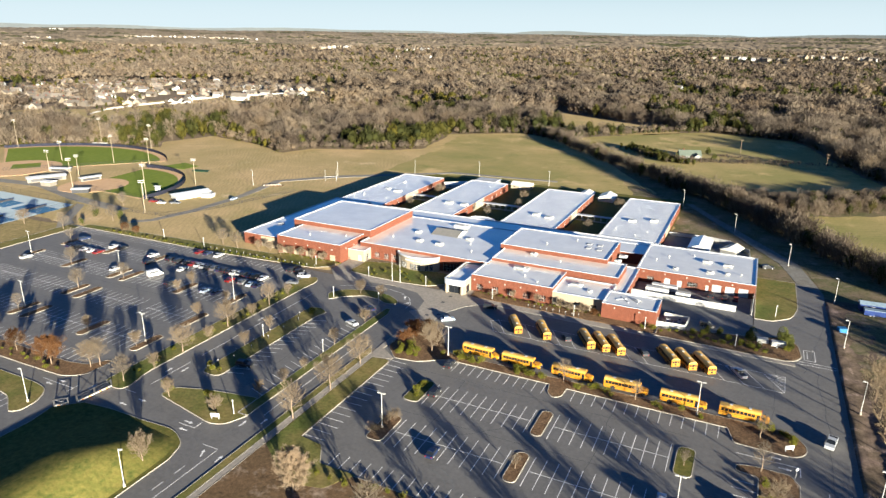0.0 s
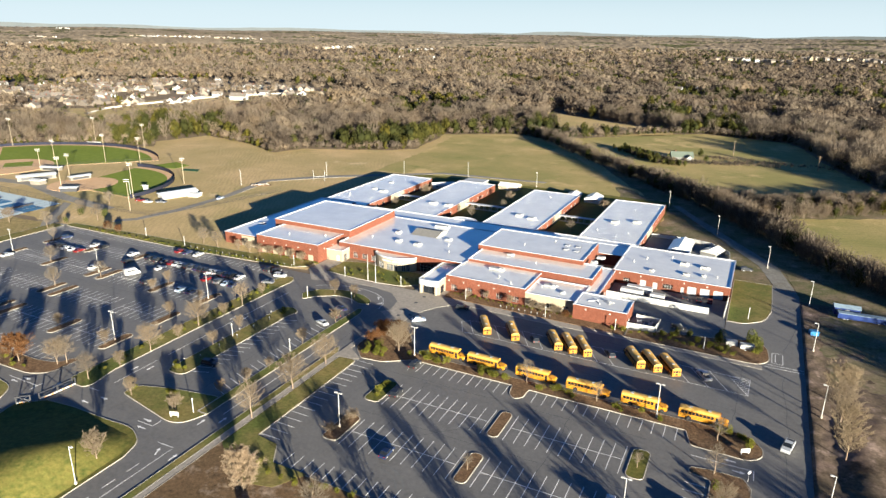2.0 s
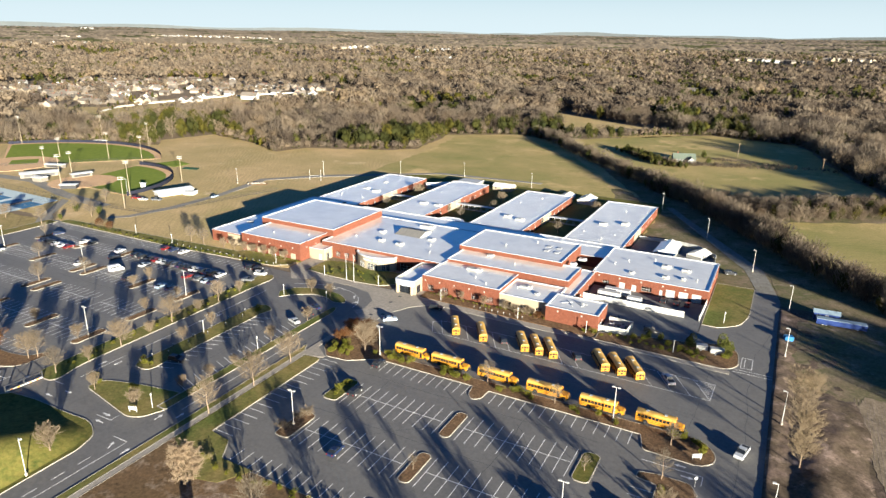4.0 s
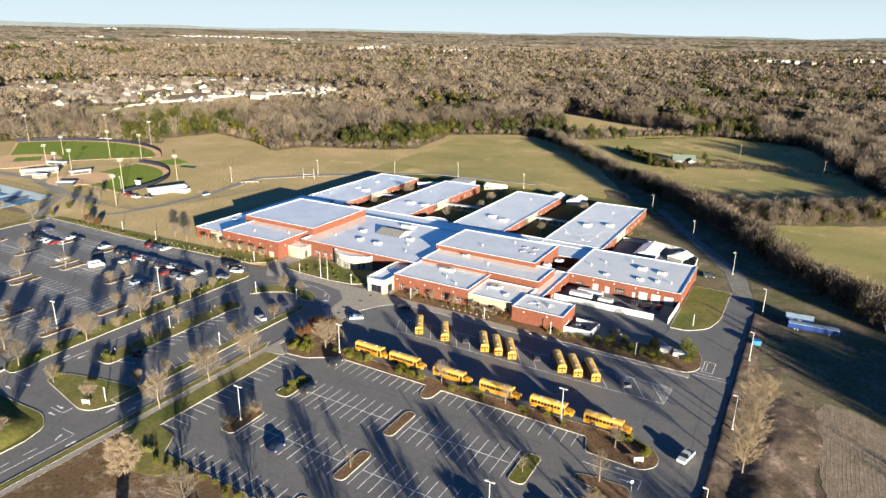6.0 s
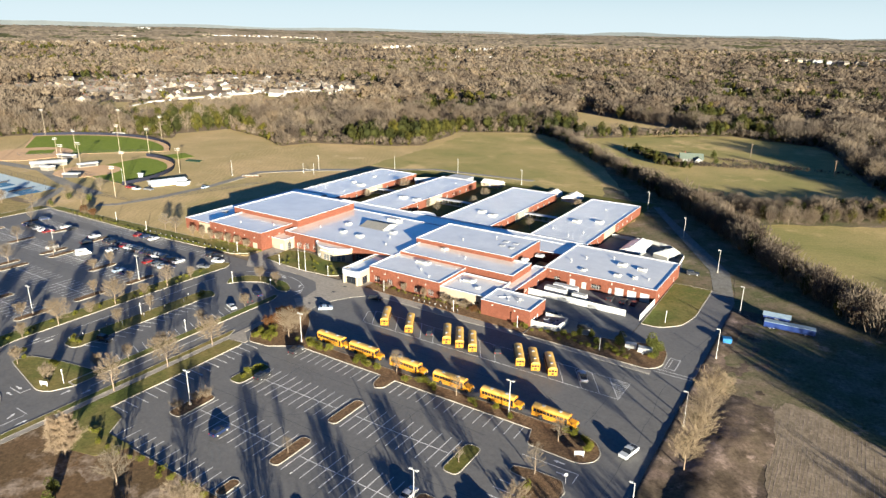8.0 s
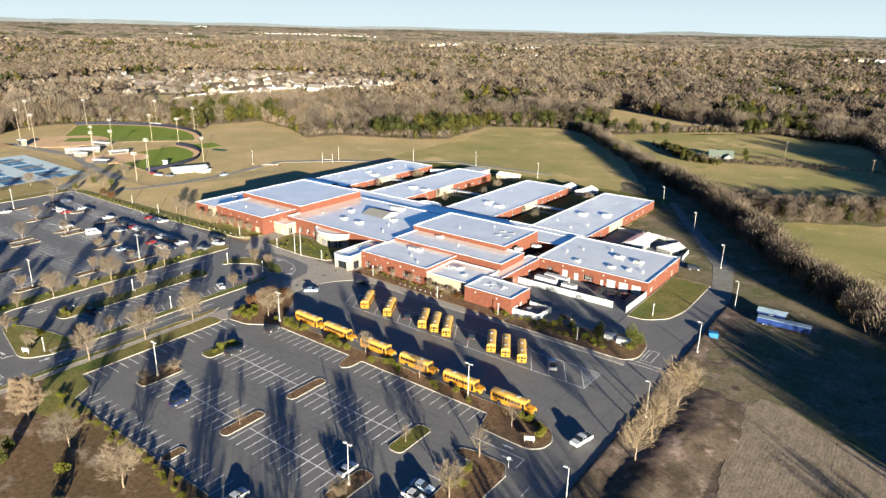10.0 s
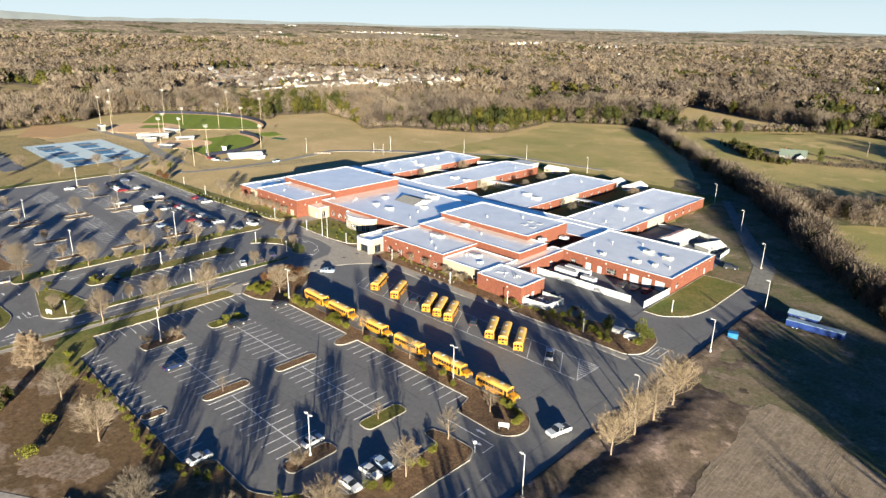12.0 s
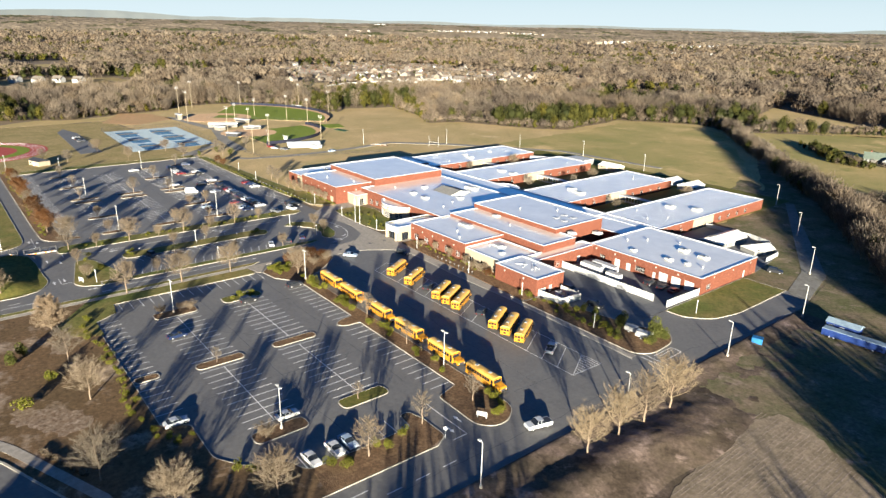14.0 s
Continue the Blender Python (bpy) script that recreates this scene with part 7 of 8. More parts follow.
for i in range(34):
    plant("bush2", -144.6 + hedge_rnd.uniform(-1.6, 1.6), 104 + 2.3 * i + hedge_rnd.uniform(-1, 1), 0.17, hedge_rnd.uniform(0.7, 1.1)) if i % 3 else None
for i in range(44):
    plant("bush2", -268 + 2.6 * i + hedge_rnd.uniform(-1, 1), 194.9 + max(0, i - 24) * 0.12 + hedge_rnd.uniform(-0.3, 0.7), 0.17, hedge_rnd.uniform(0.6, 1.0))
for i in range(22):
    plant("bush2", -172 + 1.3 * i, 205.9, 0.17, hedge_rnd.uniform(0.5, 0.8))
for i in range(26):
    plant("bush2", -82 + 1.75 * i + hedge_rnd.uniform(-0.5, 0.5), 203.2 + hedge_rnd.uniform(-1.2, 0.6), 0.17, hedge_rnd.uniform(0.5, 0.95))
for i in range(14):
    plant("bush", -18 + 2.3 * i, 199.2 + hedge_rnd.uniform(-1.5, 2.5), 0.17, hedge_rnd.uniform(0.6, 1.0))
for i in range(40):
    plant("bush2" if i % 2 else "bush", -290 + 3.2 * i, 98.4 + hedge_rnd.uniform(-1, 1.6), 0.17, hedge_rnd.uniform(0.6, 1.0))
for i in range(20):
    plant("bush2", -128 + 1.5 * i, 203 + hedge_rnd.uniform(-2, 9), 0.17, hedge_rnd.uniform(0.5, 0.9))
for x, y, k, kind in ((7.6, 205.4, 0.85, "evergreen"), (17.2, 207.4, 1.0, "evergreen"), (18.6, 203.2, 0.6, "evergreen"), (19.0, 208.4, 0.6, "evergreen"), (-1.2, 206.0, 0.5, "evergreen"), (-4.8, 205.2, 0.5, "evergreen"), (10.2, 200.6, 0.4, "evergreen"), (-65.6, 79.2, 0.7, "evergreen"), (-62, 76.5, 0.6, "evergreen"), (-294, 209, 1.2, "cedar"), (-280, 212, 1.2, "cedar"), (-287, 196, 0.8, "cedar"), (-58, 514, 1.0, "evergreen"), (-66, 522, 1.1, "evergreen"), (-75, 532, 1.0, "evergreen"), (-84, 541, 1.1, "evergreen"), (-92, 552, 0.9, "evergreen"), (-50, 506, 0.9, "evergreen"), (-42, 504, 0.8, "evergreen"), (-52, 520, 1.0, "evergreen"), (-26, 530, 1.0, "evergreen"), (-32, 556, 1.1, "evergreen")):
    plant(kind, x, y, 0.0 if y > 205 else 0.17, k)


# ---- woods ----
def ico(rng, centre, rx, rz, rough=0.18):
    """A lumpy twenty-sided lobe."""
    g = (1 + 5 ** 0.5) / 2
    v = np.array([(-1, g, 0), (1, g, 0), (-1, -g, 0), (1, -g, 0), (0, -1, g), (0, 1, g), (0, -1, -g), (0, 1, -g), (g, 0, -1), (g, 0, 1), (-g, 0, -1), (-g, 0, 1)]) / math.sqrt(1 + g * g)
    f = np.array([(0, 11, 5), (0, 5, 1), (0, 1, 7), (0, 7, 10), (0, 10, 11), (1, 5, 9), (5, 11, 4), (11, 10, 2), (10, 7, 6), (7, 1, 8), (3, 9, 4), (3, 4, 2), (3, 2, 6), (3, 6, 8), (3, 8, 9), (4, 9, 5), (2, 4, 11), (6, 2, 10), (8, 6, 7), (9, 8, 1)])
    v = v * (1 + rng.normal(size=(12, 1)) * rough) * (rx, rx, rz) + centre
    return v, f


def far_tree(seed, h, w, sprays, lobes=0, thin=0.02):
    """Vertices and triangles of one far tree: trunk, lumpy lobes and loose sprays of twigs."""
    rng = np.random.default_rng(seed)
    verts, tris = [], []

    def add(v, f):
        tris.append(np.asarray(f) + sum(len(q) for q in verts))
        verts.append(np.asarray(v, float))

    for a in (0.3, 2.0):
        d = np.array([math.cos(a), math.sin(a), 0]) * 0.013 * h
        add([-d, d, [0, 0, h * 0.75]], [(0, 1, 2)])
    # a rounded crown of upswept sprays over soft inner masses
    for _ in range(lobes):
        c = np.array([rng.normal() * 0.3 * w, rng.normal() * 0.3 * w, h * rng.uniform(0.52, 0.68)])
        add(*ico(rng, c, w * rng.uniform(0.5, 0.66), h * rng.uniform(0.2, 0.27), 0.12))
    for _ in range(sprays):
        d = rng.normal(size=3)
        d /= np.linalg.norm(d)
        k = rng.uniform(0.7, 1.08) if lobes else rng.uniform(0.35, 1.08) ** 0.7
        tip = np.array([d[0] * w * k, d[1] * w * k, h * (0.6 + 0.4 * d[2] * k)])
        tip[2] = max(tip[2], 0.1 * h)
        way = np.array([d[0] * 0.55, d[1] * 0.55, 0.75 + 0.25 * rng.normal()])
        base = tip - way * h * rng.uniform(0.12, 0.26)
        base[2] = max(base[2], 0.0)
        side = np.cross(way, rng.normal(size=3))
        side *= h * thin / np.linalg.norm(side)
        add([base, tip - side, tip + side] if rng.random() < 0.5 else [base - side, base + side, tip], [(0, 1, 2)])
    return np.concatenate(verts), np.concatenate(tris)


def crown_tree(seed, h, w, lobes, plates, sprays, size, pine=False):
    """Vertices and triangles of a far tree: a crown of several lobes, each a dark core under many small leaning sprays."""
    rng = np.random.default_rng(seed)
    verts, tris, count = [], [], 0

    def add(v, f):
        nonlocal count
        tris.append(np.asarray(f) + count)
        verts.append(np.asarray(v, float))
        count += len(v)

    for a in (0.3, 1.9):
        d = np.array([math.cos(a), math.sin(a), 0]) * 0.014 * h
        add([-d, d, [0, 0, h * 0.6]], [(0, 1, 2)])
    masses = []
    for k in range(lobes):
        a = 2.4 * k + rng.uniform(-0.4, 0.4)
        if pine:
            u = (k + 0.5) / lobes
            masses.append((np.array([math.cos(a) * w * 0.25, math.sin(a) * w * 0.25, h * (0.25 + 0.6 * u)]), w * (0.95 - 0.55 * u), h * 0.2))
        else:
            off = 0.0 if k == 0 else rng.uniform(0.26, 0.4) * w
            masses.append((np.array([math.cos(a) * off, math.sin(a) * off, h * (rng.uniform(0.64, 0.70) if k == 0 else rng.uniform(0.48, 0.6))]), w * rng.uniform(0.58, 0.74), h * rng.uniform(0.28, 0.36)))
    for c, rx, rz in masses:
        core = 0.74 if pine else 0.5
        add(*ico(rng, c, rx * core, rz * core, 0.14))
    made = 0
    while made < plates:
        c, rx, rz = masses[rng.integers(lobes)]
        d = rng.normal(size=3)
        d[2] += 0.35
        d /= np.linalg.norm(d)
        p = c + d * (rx, rx, rz) * rng.uniform(0.82, 1.08)
        if p[2] < 0.06 * h or any(np.sum(((p - q) / (a, a, b)) ** 2) < 0.6 for q, a, b in masses):
            continue
        nrm = d + rng.normal(size=3) * 0.45
        nrm /= np.linalg.norm(nrm)
        way = rng.normal(size=3) if pine else d * 0.5 + np.array([0, 0, 0.9]) + rng.normal(size=3) * 0.35
        u = way - nrm * np.dot(way, nrm)
        u *= size * rng.uniform(0.6, 1.3) * (1 if pine else 1.35) / np.linalg.norm(u)
        v = np.cross(nrm, u) * (rng.uniform(0.35, 0.8) if pine else rng.uniform(0.16, 0.4))
        add([p - u * 0.6 - v * 0.5, p + u * 0.7 - v * 0.3, p + v + u * rng.uniform(-0.5, 0.5)], [(0, 1, 2)])
        made += 1
    for _ in range(sprays):
        c, rx, rz = masses[rng.integers(lobes)]
        d = rng.normal(size=3)
        d[2] = abs(d[2]) + 0.1
        d /= np.linalg.norm(d)
        base = c + d * (rx, rx, rz) * 0.8
        tip = c + d * (rx, rx, rz) * rng.uniform(1.15, 1.4) + np.array([0, 0, 0.04 * h])
        side = np.cross(tip - base, rng.normal(size=3))
        side *= size * 0.3 / np.linalg.norm(side)
        add([base - side, base + side, tip], [(0, 1, 2)])
    return np.concatenate(verts), np.concatenate(tris)


def woods(name, places, templates, mats, label):
    """One mesh of many trees; places holds x, y, z, scale, turn and template number."""
    vs, fs, slots, tints, count = [], [], [], [], 0
    hue = random.Random(len(places))
    for x, y, z, k, turn, t in places:
        c, s = math.cos(turn) * k, math.sin(turn) * k
        v, f, slot = templates[t]
        out = np.empty_like(v)
        out[:, 0] = v[:, 0] * c - v[:, 1] * s + x
        out[:, 1] = v[:, 0] * s + v[:, 1] * c + y
        out[:, 2] = v[:, 2] * k + z
        vs.append(out)
        fs.append(f + count)
        slots.append(np.full(len(f), slot, np.int32))
        stand = (0.54 if x < -350 else 0.38) + 0.5 * noise.noise(Vector((x * 0.011, y * 0.011, 60.0)))
        tints.append(np.full(len(v), min(1.0, max(0.0, stand + hue.gauss(0, 0.22))), np.float32))
        count += len(v)
    v, f = np.concatenate(vs), np.concatenate(fs)
    me = bpy.data.meshes.new(name)
    me.vertices.add(len(v))
    me.vertices.foreach_set("co", v.astype(np.float32).ravel())
    me.loops.add(3 * len(f))
    me.loops.foreach_set("vertex_index", f.astype(np.int32).ravel())
    me.polygons.add(len(f))
    me.polygons.foreach_set("loop_start", np.arange(0, 3 * len(f), 3, dtype=np.int32))
    for m in mats:
        me.materials.append(m)
    me.polygons.foreach_set("material_index", np.concatenate(slots))
    me.polygons.foreach_set("use_smooth", np.ones(len(f), bool))
    me.update(calc_edges=True)
    me.attributes.new("tint", "FLOAT", "POINT").data.foreach_set("value", np.concatenate(tints))
    tagged(new(name, me), label, "woods", "", "stuff")


def inside(x, y, poly):
    hit, j = False, len(poly) - 1
    for i in range(len(poly)):
        (xi, yi), (xj, yj) = poly[i], poly[j]
        if (yi > y) != (yj > y) and x < (xj - xi) * (y - yi) / (yj - yi) + xi:
            hit = not hit
        j = i
    return hit


TOWN = [(-900, 470), (-735, 500), (-640, 700), (-560, 830), (-560, 900), (-700, 960), (-900, 960), (-1120, 860), (-1160, 660), (-1060, 540), (-960, 380), (-850, 340), (-800, 400)]
OPEN = [f[2] for f in FIELDS] + [
    [(-300, 40), (33, 40), (33, 256), (22, 296), (-20, 372), (-60, 400), (-260, 400), (-300, 260)],
    [(31, 30), (31, 280), (49, 246), (92, 211), (150, 175), (280, 30)],
    [(-710, 130), (-930, 130), (-930, 300), (-710, 310)],
    [(-215, 600), (-190, 560), (-110, 470), (-60, 405), (-20, 362), (26, 290), (60, 245), (150, 185), (160, 215), (80, 275), (50, 320), (28, 368), (110, 425), (120, 470), (70, 480), (0, 420), (-60, 470), (-120, 545), (-180, 610)],
    [(-1060, 165), (-1060, 262), (-1300, 310), (-1300, 170)],
    [(-504, 0), (-292, 0), (-292, 300), (-430, 372), (-512, 344), (-548, 300), (-542, 266), (-518, 246), (-504, 198), (-490, 167), (-498, 140), (-504, 110)],
]
PINES = [(-330, 440), (-318, 500), (-250, 580), (-215, 600), (-258, 556), (-243, 470), (-262, 452)]
wood_rnd = random.Random(21)
NEAR = [(*far_tree(41, 15, 5.8, 300, 0, 0.009), 0), (*far_tree(42, 13, 5.0, 260, 0, 0.010), 0), (*far_tree(43, 16, 6.2, 300, 0, 0.009), 1), (*far_tree(44, 13, 4.0, 230, 2, 0.018), 2), (*far_tree(45, 11, 4.8, 240, 0, 0.011), 0)]
MID = [(*crown_tree(51, 16, 9.2, 4, 150, 30, 1.5), 0), (*crown_tree(52, 14, 8.0, 4, 130, 26, 1.4), 0), (*crown_tree(53, 17, 9.8, 4, 156, 30, 1.5), 1), (*crown_tree(54, 15, 5.4, 4, 60, 16, 1.4, True), 2)]


def species(x, y, n):
    g = noise.noise(Vector((x * 0.006, y * 0.006, 1.0))) + 0.5 * noise.noise(Vector((x * 0.02, y * 0.02, 5.0)))
    if inside(x, y, PINES) and wood_rnd.random() < 0.6 or g > (0.13 if x > -420 and y > 560 else 0.22) and wood_rnd.random() < 0.75 or wood_rnd.random() < 0.05:
        return 3
    if x > -80 and y < 800 and wood_rnd.random() < 0.6:
        return 2
    pale = noise.noise(Vector((x * 0.008, y * 0.008, 17.0)))
    if pale > (0.12 if x < -350 else 0.34) and wood_rnd.random() < 0.75 or wood_rnd.random() < (0.22 if x < -350 else 0.12):
        return 2
    return wood_rnd.choice((0, 1, 4) if n == 5 else (0, 1))


near, mid, far = [], [], []


def scatter(r0, r1, step, a0, a1, into, n, jitter=0.45):
    r = r0
    while r < r1:
        s = step(r)
        count = int((a1 - a0) * r / s)
        for i in range(count):
            a = a0 + (a1 - a0) * (i + wood_rnd.uniform(0, 1)) / count
            rr = r + wood_rnd.uniform(-jitter, jitter) * s
            x, y = 20 - rr * math.sin(a), 20 + rr * math.cos(a)
            if any(inside(x, y, p) for p in OPEN):
                continue
            if n == 0 and noise.noise(Vector((x * 0.0021, y * 0.0021, 30.0))) > 0.45:
                continue
            stand = noise.noise(Vector((x * 0.03, y * 0.03, 40.0))) + 0.6 * noise.noise(Vector((x * 0.011, y * 0.011, 44.0)))
            k = wood_rnd.uniform(0.78, 1.22) * (1 + 0.55 * max(-0.6, min(0.5, stand)))
            if inside(x, y, TOWN):
                if wood_rnd.random() < 0.6:
                    continue
                k *= 0.52
            into.append((x, y, -0.1 + far_height(x, y), k, wood_rnd.uniform(0, 6.28), species(x, y, n)))
        r += s * 0.9
    return into


FAR_OPEN = [[(-150, 2150), (50, 2045), (75, 2110), (-130, 2220)], [(60, 2280), (310, 2230), (320, 2310), (75, 2355)], [(-1440, 1950), (-1380, 2160), (-1420, 2185), (-1480, 2000)], [(-1102, 178), (-1157, 270), (-1480, 335), (-1420, 200)], [(-1420, 505), (-1600, 490), (-1759, 622), (-1830, 760), (-1700, 740), (-1560, 620)]]
OPEN += FAR_OPEN
A0, A1 = radians(-18), radians(91)
scatter(250, 500, lambda r: 7.4, A0, A1, near, 5)
scatter(500, 760, lambda r: 8.4, A0, A1, near, 5)
scatter(760, 1300, lambda r: 12.6 + (r - 500) * 0.003, A0, A1, mid, 4)
scatter(1300, 1960, lambda r: 15.5 + (r - 1300) * 0.003, A0, A1, far, 4)
scatter(1960, 2900, lambda r: 21 + (r - 1960) * 0.006, A0, A1, far, 4)


def brush(a, b, width, lo, hi, kinds, per=16.0, into=None):
    """A band of scrub to the right of the line from a to b."""
    (ax, ay), (bx, by) = a, b
    L = math.hypot(bx - ax, by - ay)
    for _ in range(int(L * width / per)):
        t, o = wood_rnd.random(), wood_rnd.uniform(0, 1) * width
        (near if into is None else into).append((ax + (bx - ax) * t - (by - ay) / L * o, ay + (by - ay) * t + (bx - ax) / L * o, -0.1, wood_rnd.uniform(lo, hi), wood_rnd.uniform(0, 6.28), wood_rnd.choice(kinds)))


HEDGE = [(-186, 588), (-160, 560), (-94, 476), (-49, 424), (-11, 376), (13, 337), (35, 303), (66, 260), (150, 200)]
for i, (a, b) in enumerate(zip(HEDGE, HEDGE[1:])):
    brush(a, b, 9 if i < 3 else 11, 0.42 if i < 3 else 0.5, 0.8 if i < 3 else 0.85, (2, 1, 4, 4, 2, 4, 0, 2, 0, 3), 8.5 if i < 3 else 7.0)
brush((-12, 396), (28, 376), 26, 0.4, 0.6, (0, 4, 4, 2, 1), 9)
brush((28, 376), (112, 440), 30, 0.42, 0.68, (0, 2, 4, 4, 1, 0, 3), 11)
brush((-100, 552), (-62, 505), 12, 0.3, 0.5, (3, 3, 4), 7)
brush((-62, 505), (-38, 500), 12, 0.26, 0.46, (3, 3, 0), 7)
brush((-42, 512), (26, 532), 16, 0.1, 0.2, (0, 4, 1), 5)
brush((-30, 548), (60, 540), 10, 0.08, 0.18, (0, 4, 1), 6)
EDGES = [(-438, 436), (-372, 418), (-332, 398), (-322, 424), (-262, 450), (-243, 468), (-258, 554), (-202, 590), (-150, 572)]
EDGES_EAST = [(-152, 590), (-80, 662), (-41, 690), (-4, 677), (30, 668), (44, 640), (56, 575), (70, 520), (86, 470)]
EDGES_WEST = [(-505, 110), (-498, 140), (-490, 167), (-504, 198), (-518, 246), (-542, 266), (-548, 300), (-512, 344), (-430, 372)]
for line in (EDGES, EDGES_EAST, EDGES_WEST):
    for a, b in zip(line, line[1:]):
        brush(a, b, 9, 0.24, 0.5, (0, 1, 3, 2, 3), 11, mid)
for _ in range(160):
    t, o = wood_rnd.random(), wood_rnd.uniform(0, 1)
    mid.append((-655 + 150 * t - 110 * o, 385 + 350 * t + 80 * o, -0.1, wood_rnd.uniform(0.2, 0.42), wood_rnd.uniform(0, 6.28), wood_rnd.choice((0, 0, 1, 3))))
for _ in range(250):
    t, o = wood_rnd.random(), wood_rnd.uniform(0, 34)
    near.append((132 + 30 * t + o * 0.8, 149 + 115 * t - o * 0.6, -0.1, wood_rnd.uniform(0.95, 1.2) * (1.25 if t < 0.36 else 1.0), wood_rnd.uniform(0, 6.28), wood_rnd.choice((3, 3, 0) if 0.12 < t < 0.4 else (0, 1, 0, 4))))
for _ in range(34):
    t = wood_rnd.random()
    near.append((-45 + 70 * t + 5, 419 - 100 * t + 5, -0.1, wood_rnd.uniform(0.8, 1.1), wood_rnd.uniform(0, 6.28), wood_rnd.choice((0, 1, 4))))
near.append((146, 114, -0.1, 1.15, 0.4, 0))
for x, y in ((66, 40), (60, 33), (88, 52), (104, 44)):
    near.append((x, y, -0.1, wood_rnd.uniform(1.1, 1.35), wood_rnd.uniform(0, 6.28), 0))
for _ in range(13):
    near.append((wood_rnd.uniform(64, 102), wood_rnd.uniform(34, 54), -0.1, wood_rnd.uniform(0.85, 1.15), wood_rnd.uniform(0, 6.28), wood_rnd.choice((0, 4, 1))))
for _ in range(54):
    u, v = wood_rnd.uniform(42, 60), wood_rnd.uniform(60, 99)
    mid.append((u, v - 0.77 * u, -0.1, wood_rnd.uniform(0.72, 0.84) - 0.12 * (v > 88), wood_rnd.uniform(0, 6.28), 3))
for _ in range(22):
    u, v = wood_rnd.uniform(50, 64), wood_rnd.uniform(98, 119)
    mid.append((u, v - 0.77 * u, -0.1, wood_rnd.uniform(0.58, 0.66), wood_rnd.uniform(0, 6.28), 3))
for _ in range(14):
    near.append((wood_rnd.uniform(90, 118), wood_rnd.uniform(62, 86), -0.1, wood_rnd.uniform(0.9, 1.25), wood_rnd.uniform(0, 6.28), wood_rnd.choice((0, 3, 4))))
WOOD_MATS = [WOOD_BARE, WOOD_PALE, WOOD_PINE]
woods("near_woods", near, NEAR, WOOD_MATS, "bare brown winter woods with a few pines")
woods("middle_woods", mid, MID, WOOD_MATS, "bare brown winter woods beyond the fields")


FAR = [(*crown_tree(60 + i, h, w, 2, 26, 4, 2.4, slot == 2), slot) for i, (h, w, slot) in enumerate(((16, 10.0, 0), (14, 8.8, 0), (17, 10.6, 1), (15, 6.4, 2)))]
woods("distant_woods", far, FAR, WOOD_MATS, "rounded bare crowns of distant winter woods")


def canopy(r0, r1, a0, a1, columns):
    """The far woods as one bumpy sheet of crowns, with clearings left out."""
    rng = np.random.default_rng(9)
    radii, r = [], r0
    while r < r1:
        radii.append(r)
        r += 5.6 + (r - r0) * 0.0036
    rows = len(radii)
    v = np.empty((rows, columns, 3))
    tall, wood, floor = np.empty((rows, columns)), np.zeros((rows, columns), int), np.empty((rows, columns))
    for i, r in enumerate(radii):
        for j in range(columns):
            a = a0 + (a1 - a0) * j / (columns - 1)
            rr = r + rng.uniform(-1.5, 1.5)
            x, y = 20 - rr * math.sin(a), 20 + rr * math.cos(a)
            lump = noise.noise(Vector((x * 0.045, y * 0.045, 2.0)))
            floor[i, j] = far_height(x, y)
            v[i, j] = x, y, floor[i, j] + 8.5 + 5.5 * lump + rng.uniform(-2.6, 2.6)
            glade = noise.noise(Vector((x * 0.0023, y * 0.0036, 30.0)))
            tall[i, j] = -1 if glade > 0.6 or any(inside(x, y, p) for p in FAR_OPEN) else 1
            g = noise.noise(Vector((x * 0.004, y * 0.006, 1.0))) + 0.6 * noise.noise(Vector((x * 0.018, y * 0.018, 5.0)))
            wood[i, j] = 2 if g > 0.34 else 1 if noise.noise(Vector((x * 0.006, y * 0.006, 17.0))) > 0.1 else 0
    v[..., 2] = np.where(tall < 0, floor + 0.4, v[..., 2])
    v[0, :, 2] -= 9
    idx = np.arange(rows * columns).reshape(rows, columns)
    quads = np.stack([idx[:-1, :-1], idx[:-1, 1:], idx[1:, 1:], idx[1:, :-1]], -1).reshape(-1, 4)[:, ::-1]
    me = bpy.data.meshes.new("far_woods")
    me.vertices.add(rows * columns)
    me.vertices.foreach_set("co", v.astype(np.float32).ravel())
    me.loops.add(4 * len(quads))
    me.loops.foreach_set("vertex_index", quads.astype(np.int32).ravel())
    me.polygons.add(len(quads))
    me.polygons.foreach_set("loop_start", np.arange(0, 4 * len(quads), 4, dtype=np.int32))
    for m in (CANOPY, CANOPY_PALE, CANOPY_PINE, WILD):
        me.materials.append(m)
    slot = np.where(tall < 0, 3, wood)[:-1, :-1].reshape(-1)
    me.polygons.foreach_set("material_index", slot.astype(np.int32))
    me.polygons.foreach_set("use_smooth", np.ones(len(quads), bool))
    me.update(calc_edges=True)
    tagged(new("far_woods", me), "brown winter woods reaching to the horizon", "woods", "", "stuff")


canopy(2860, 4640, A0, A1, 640)

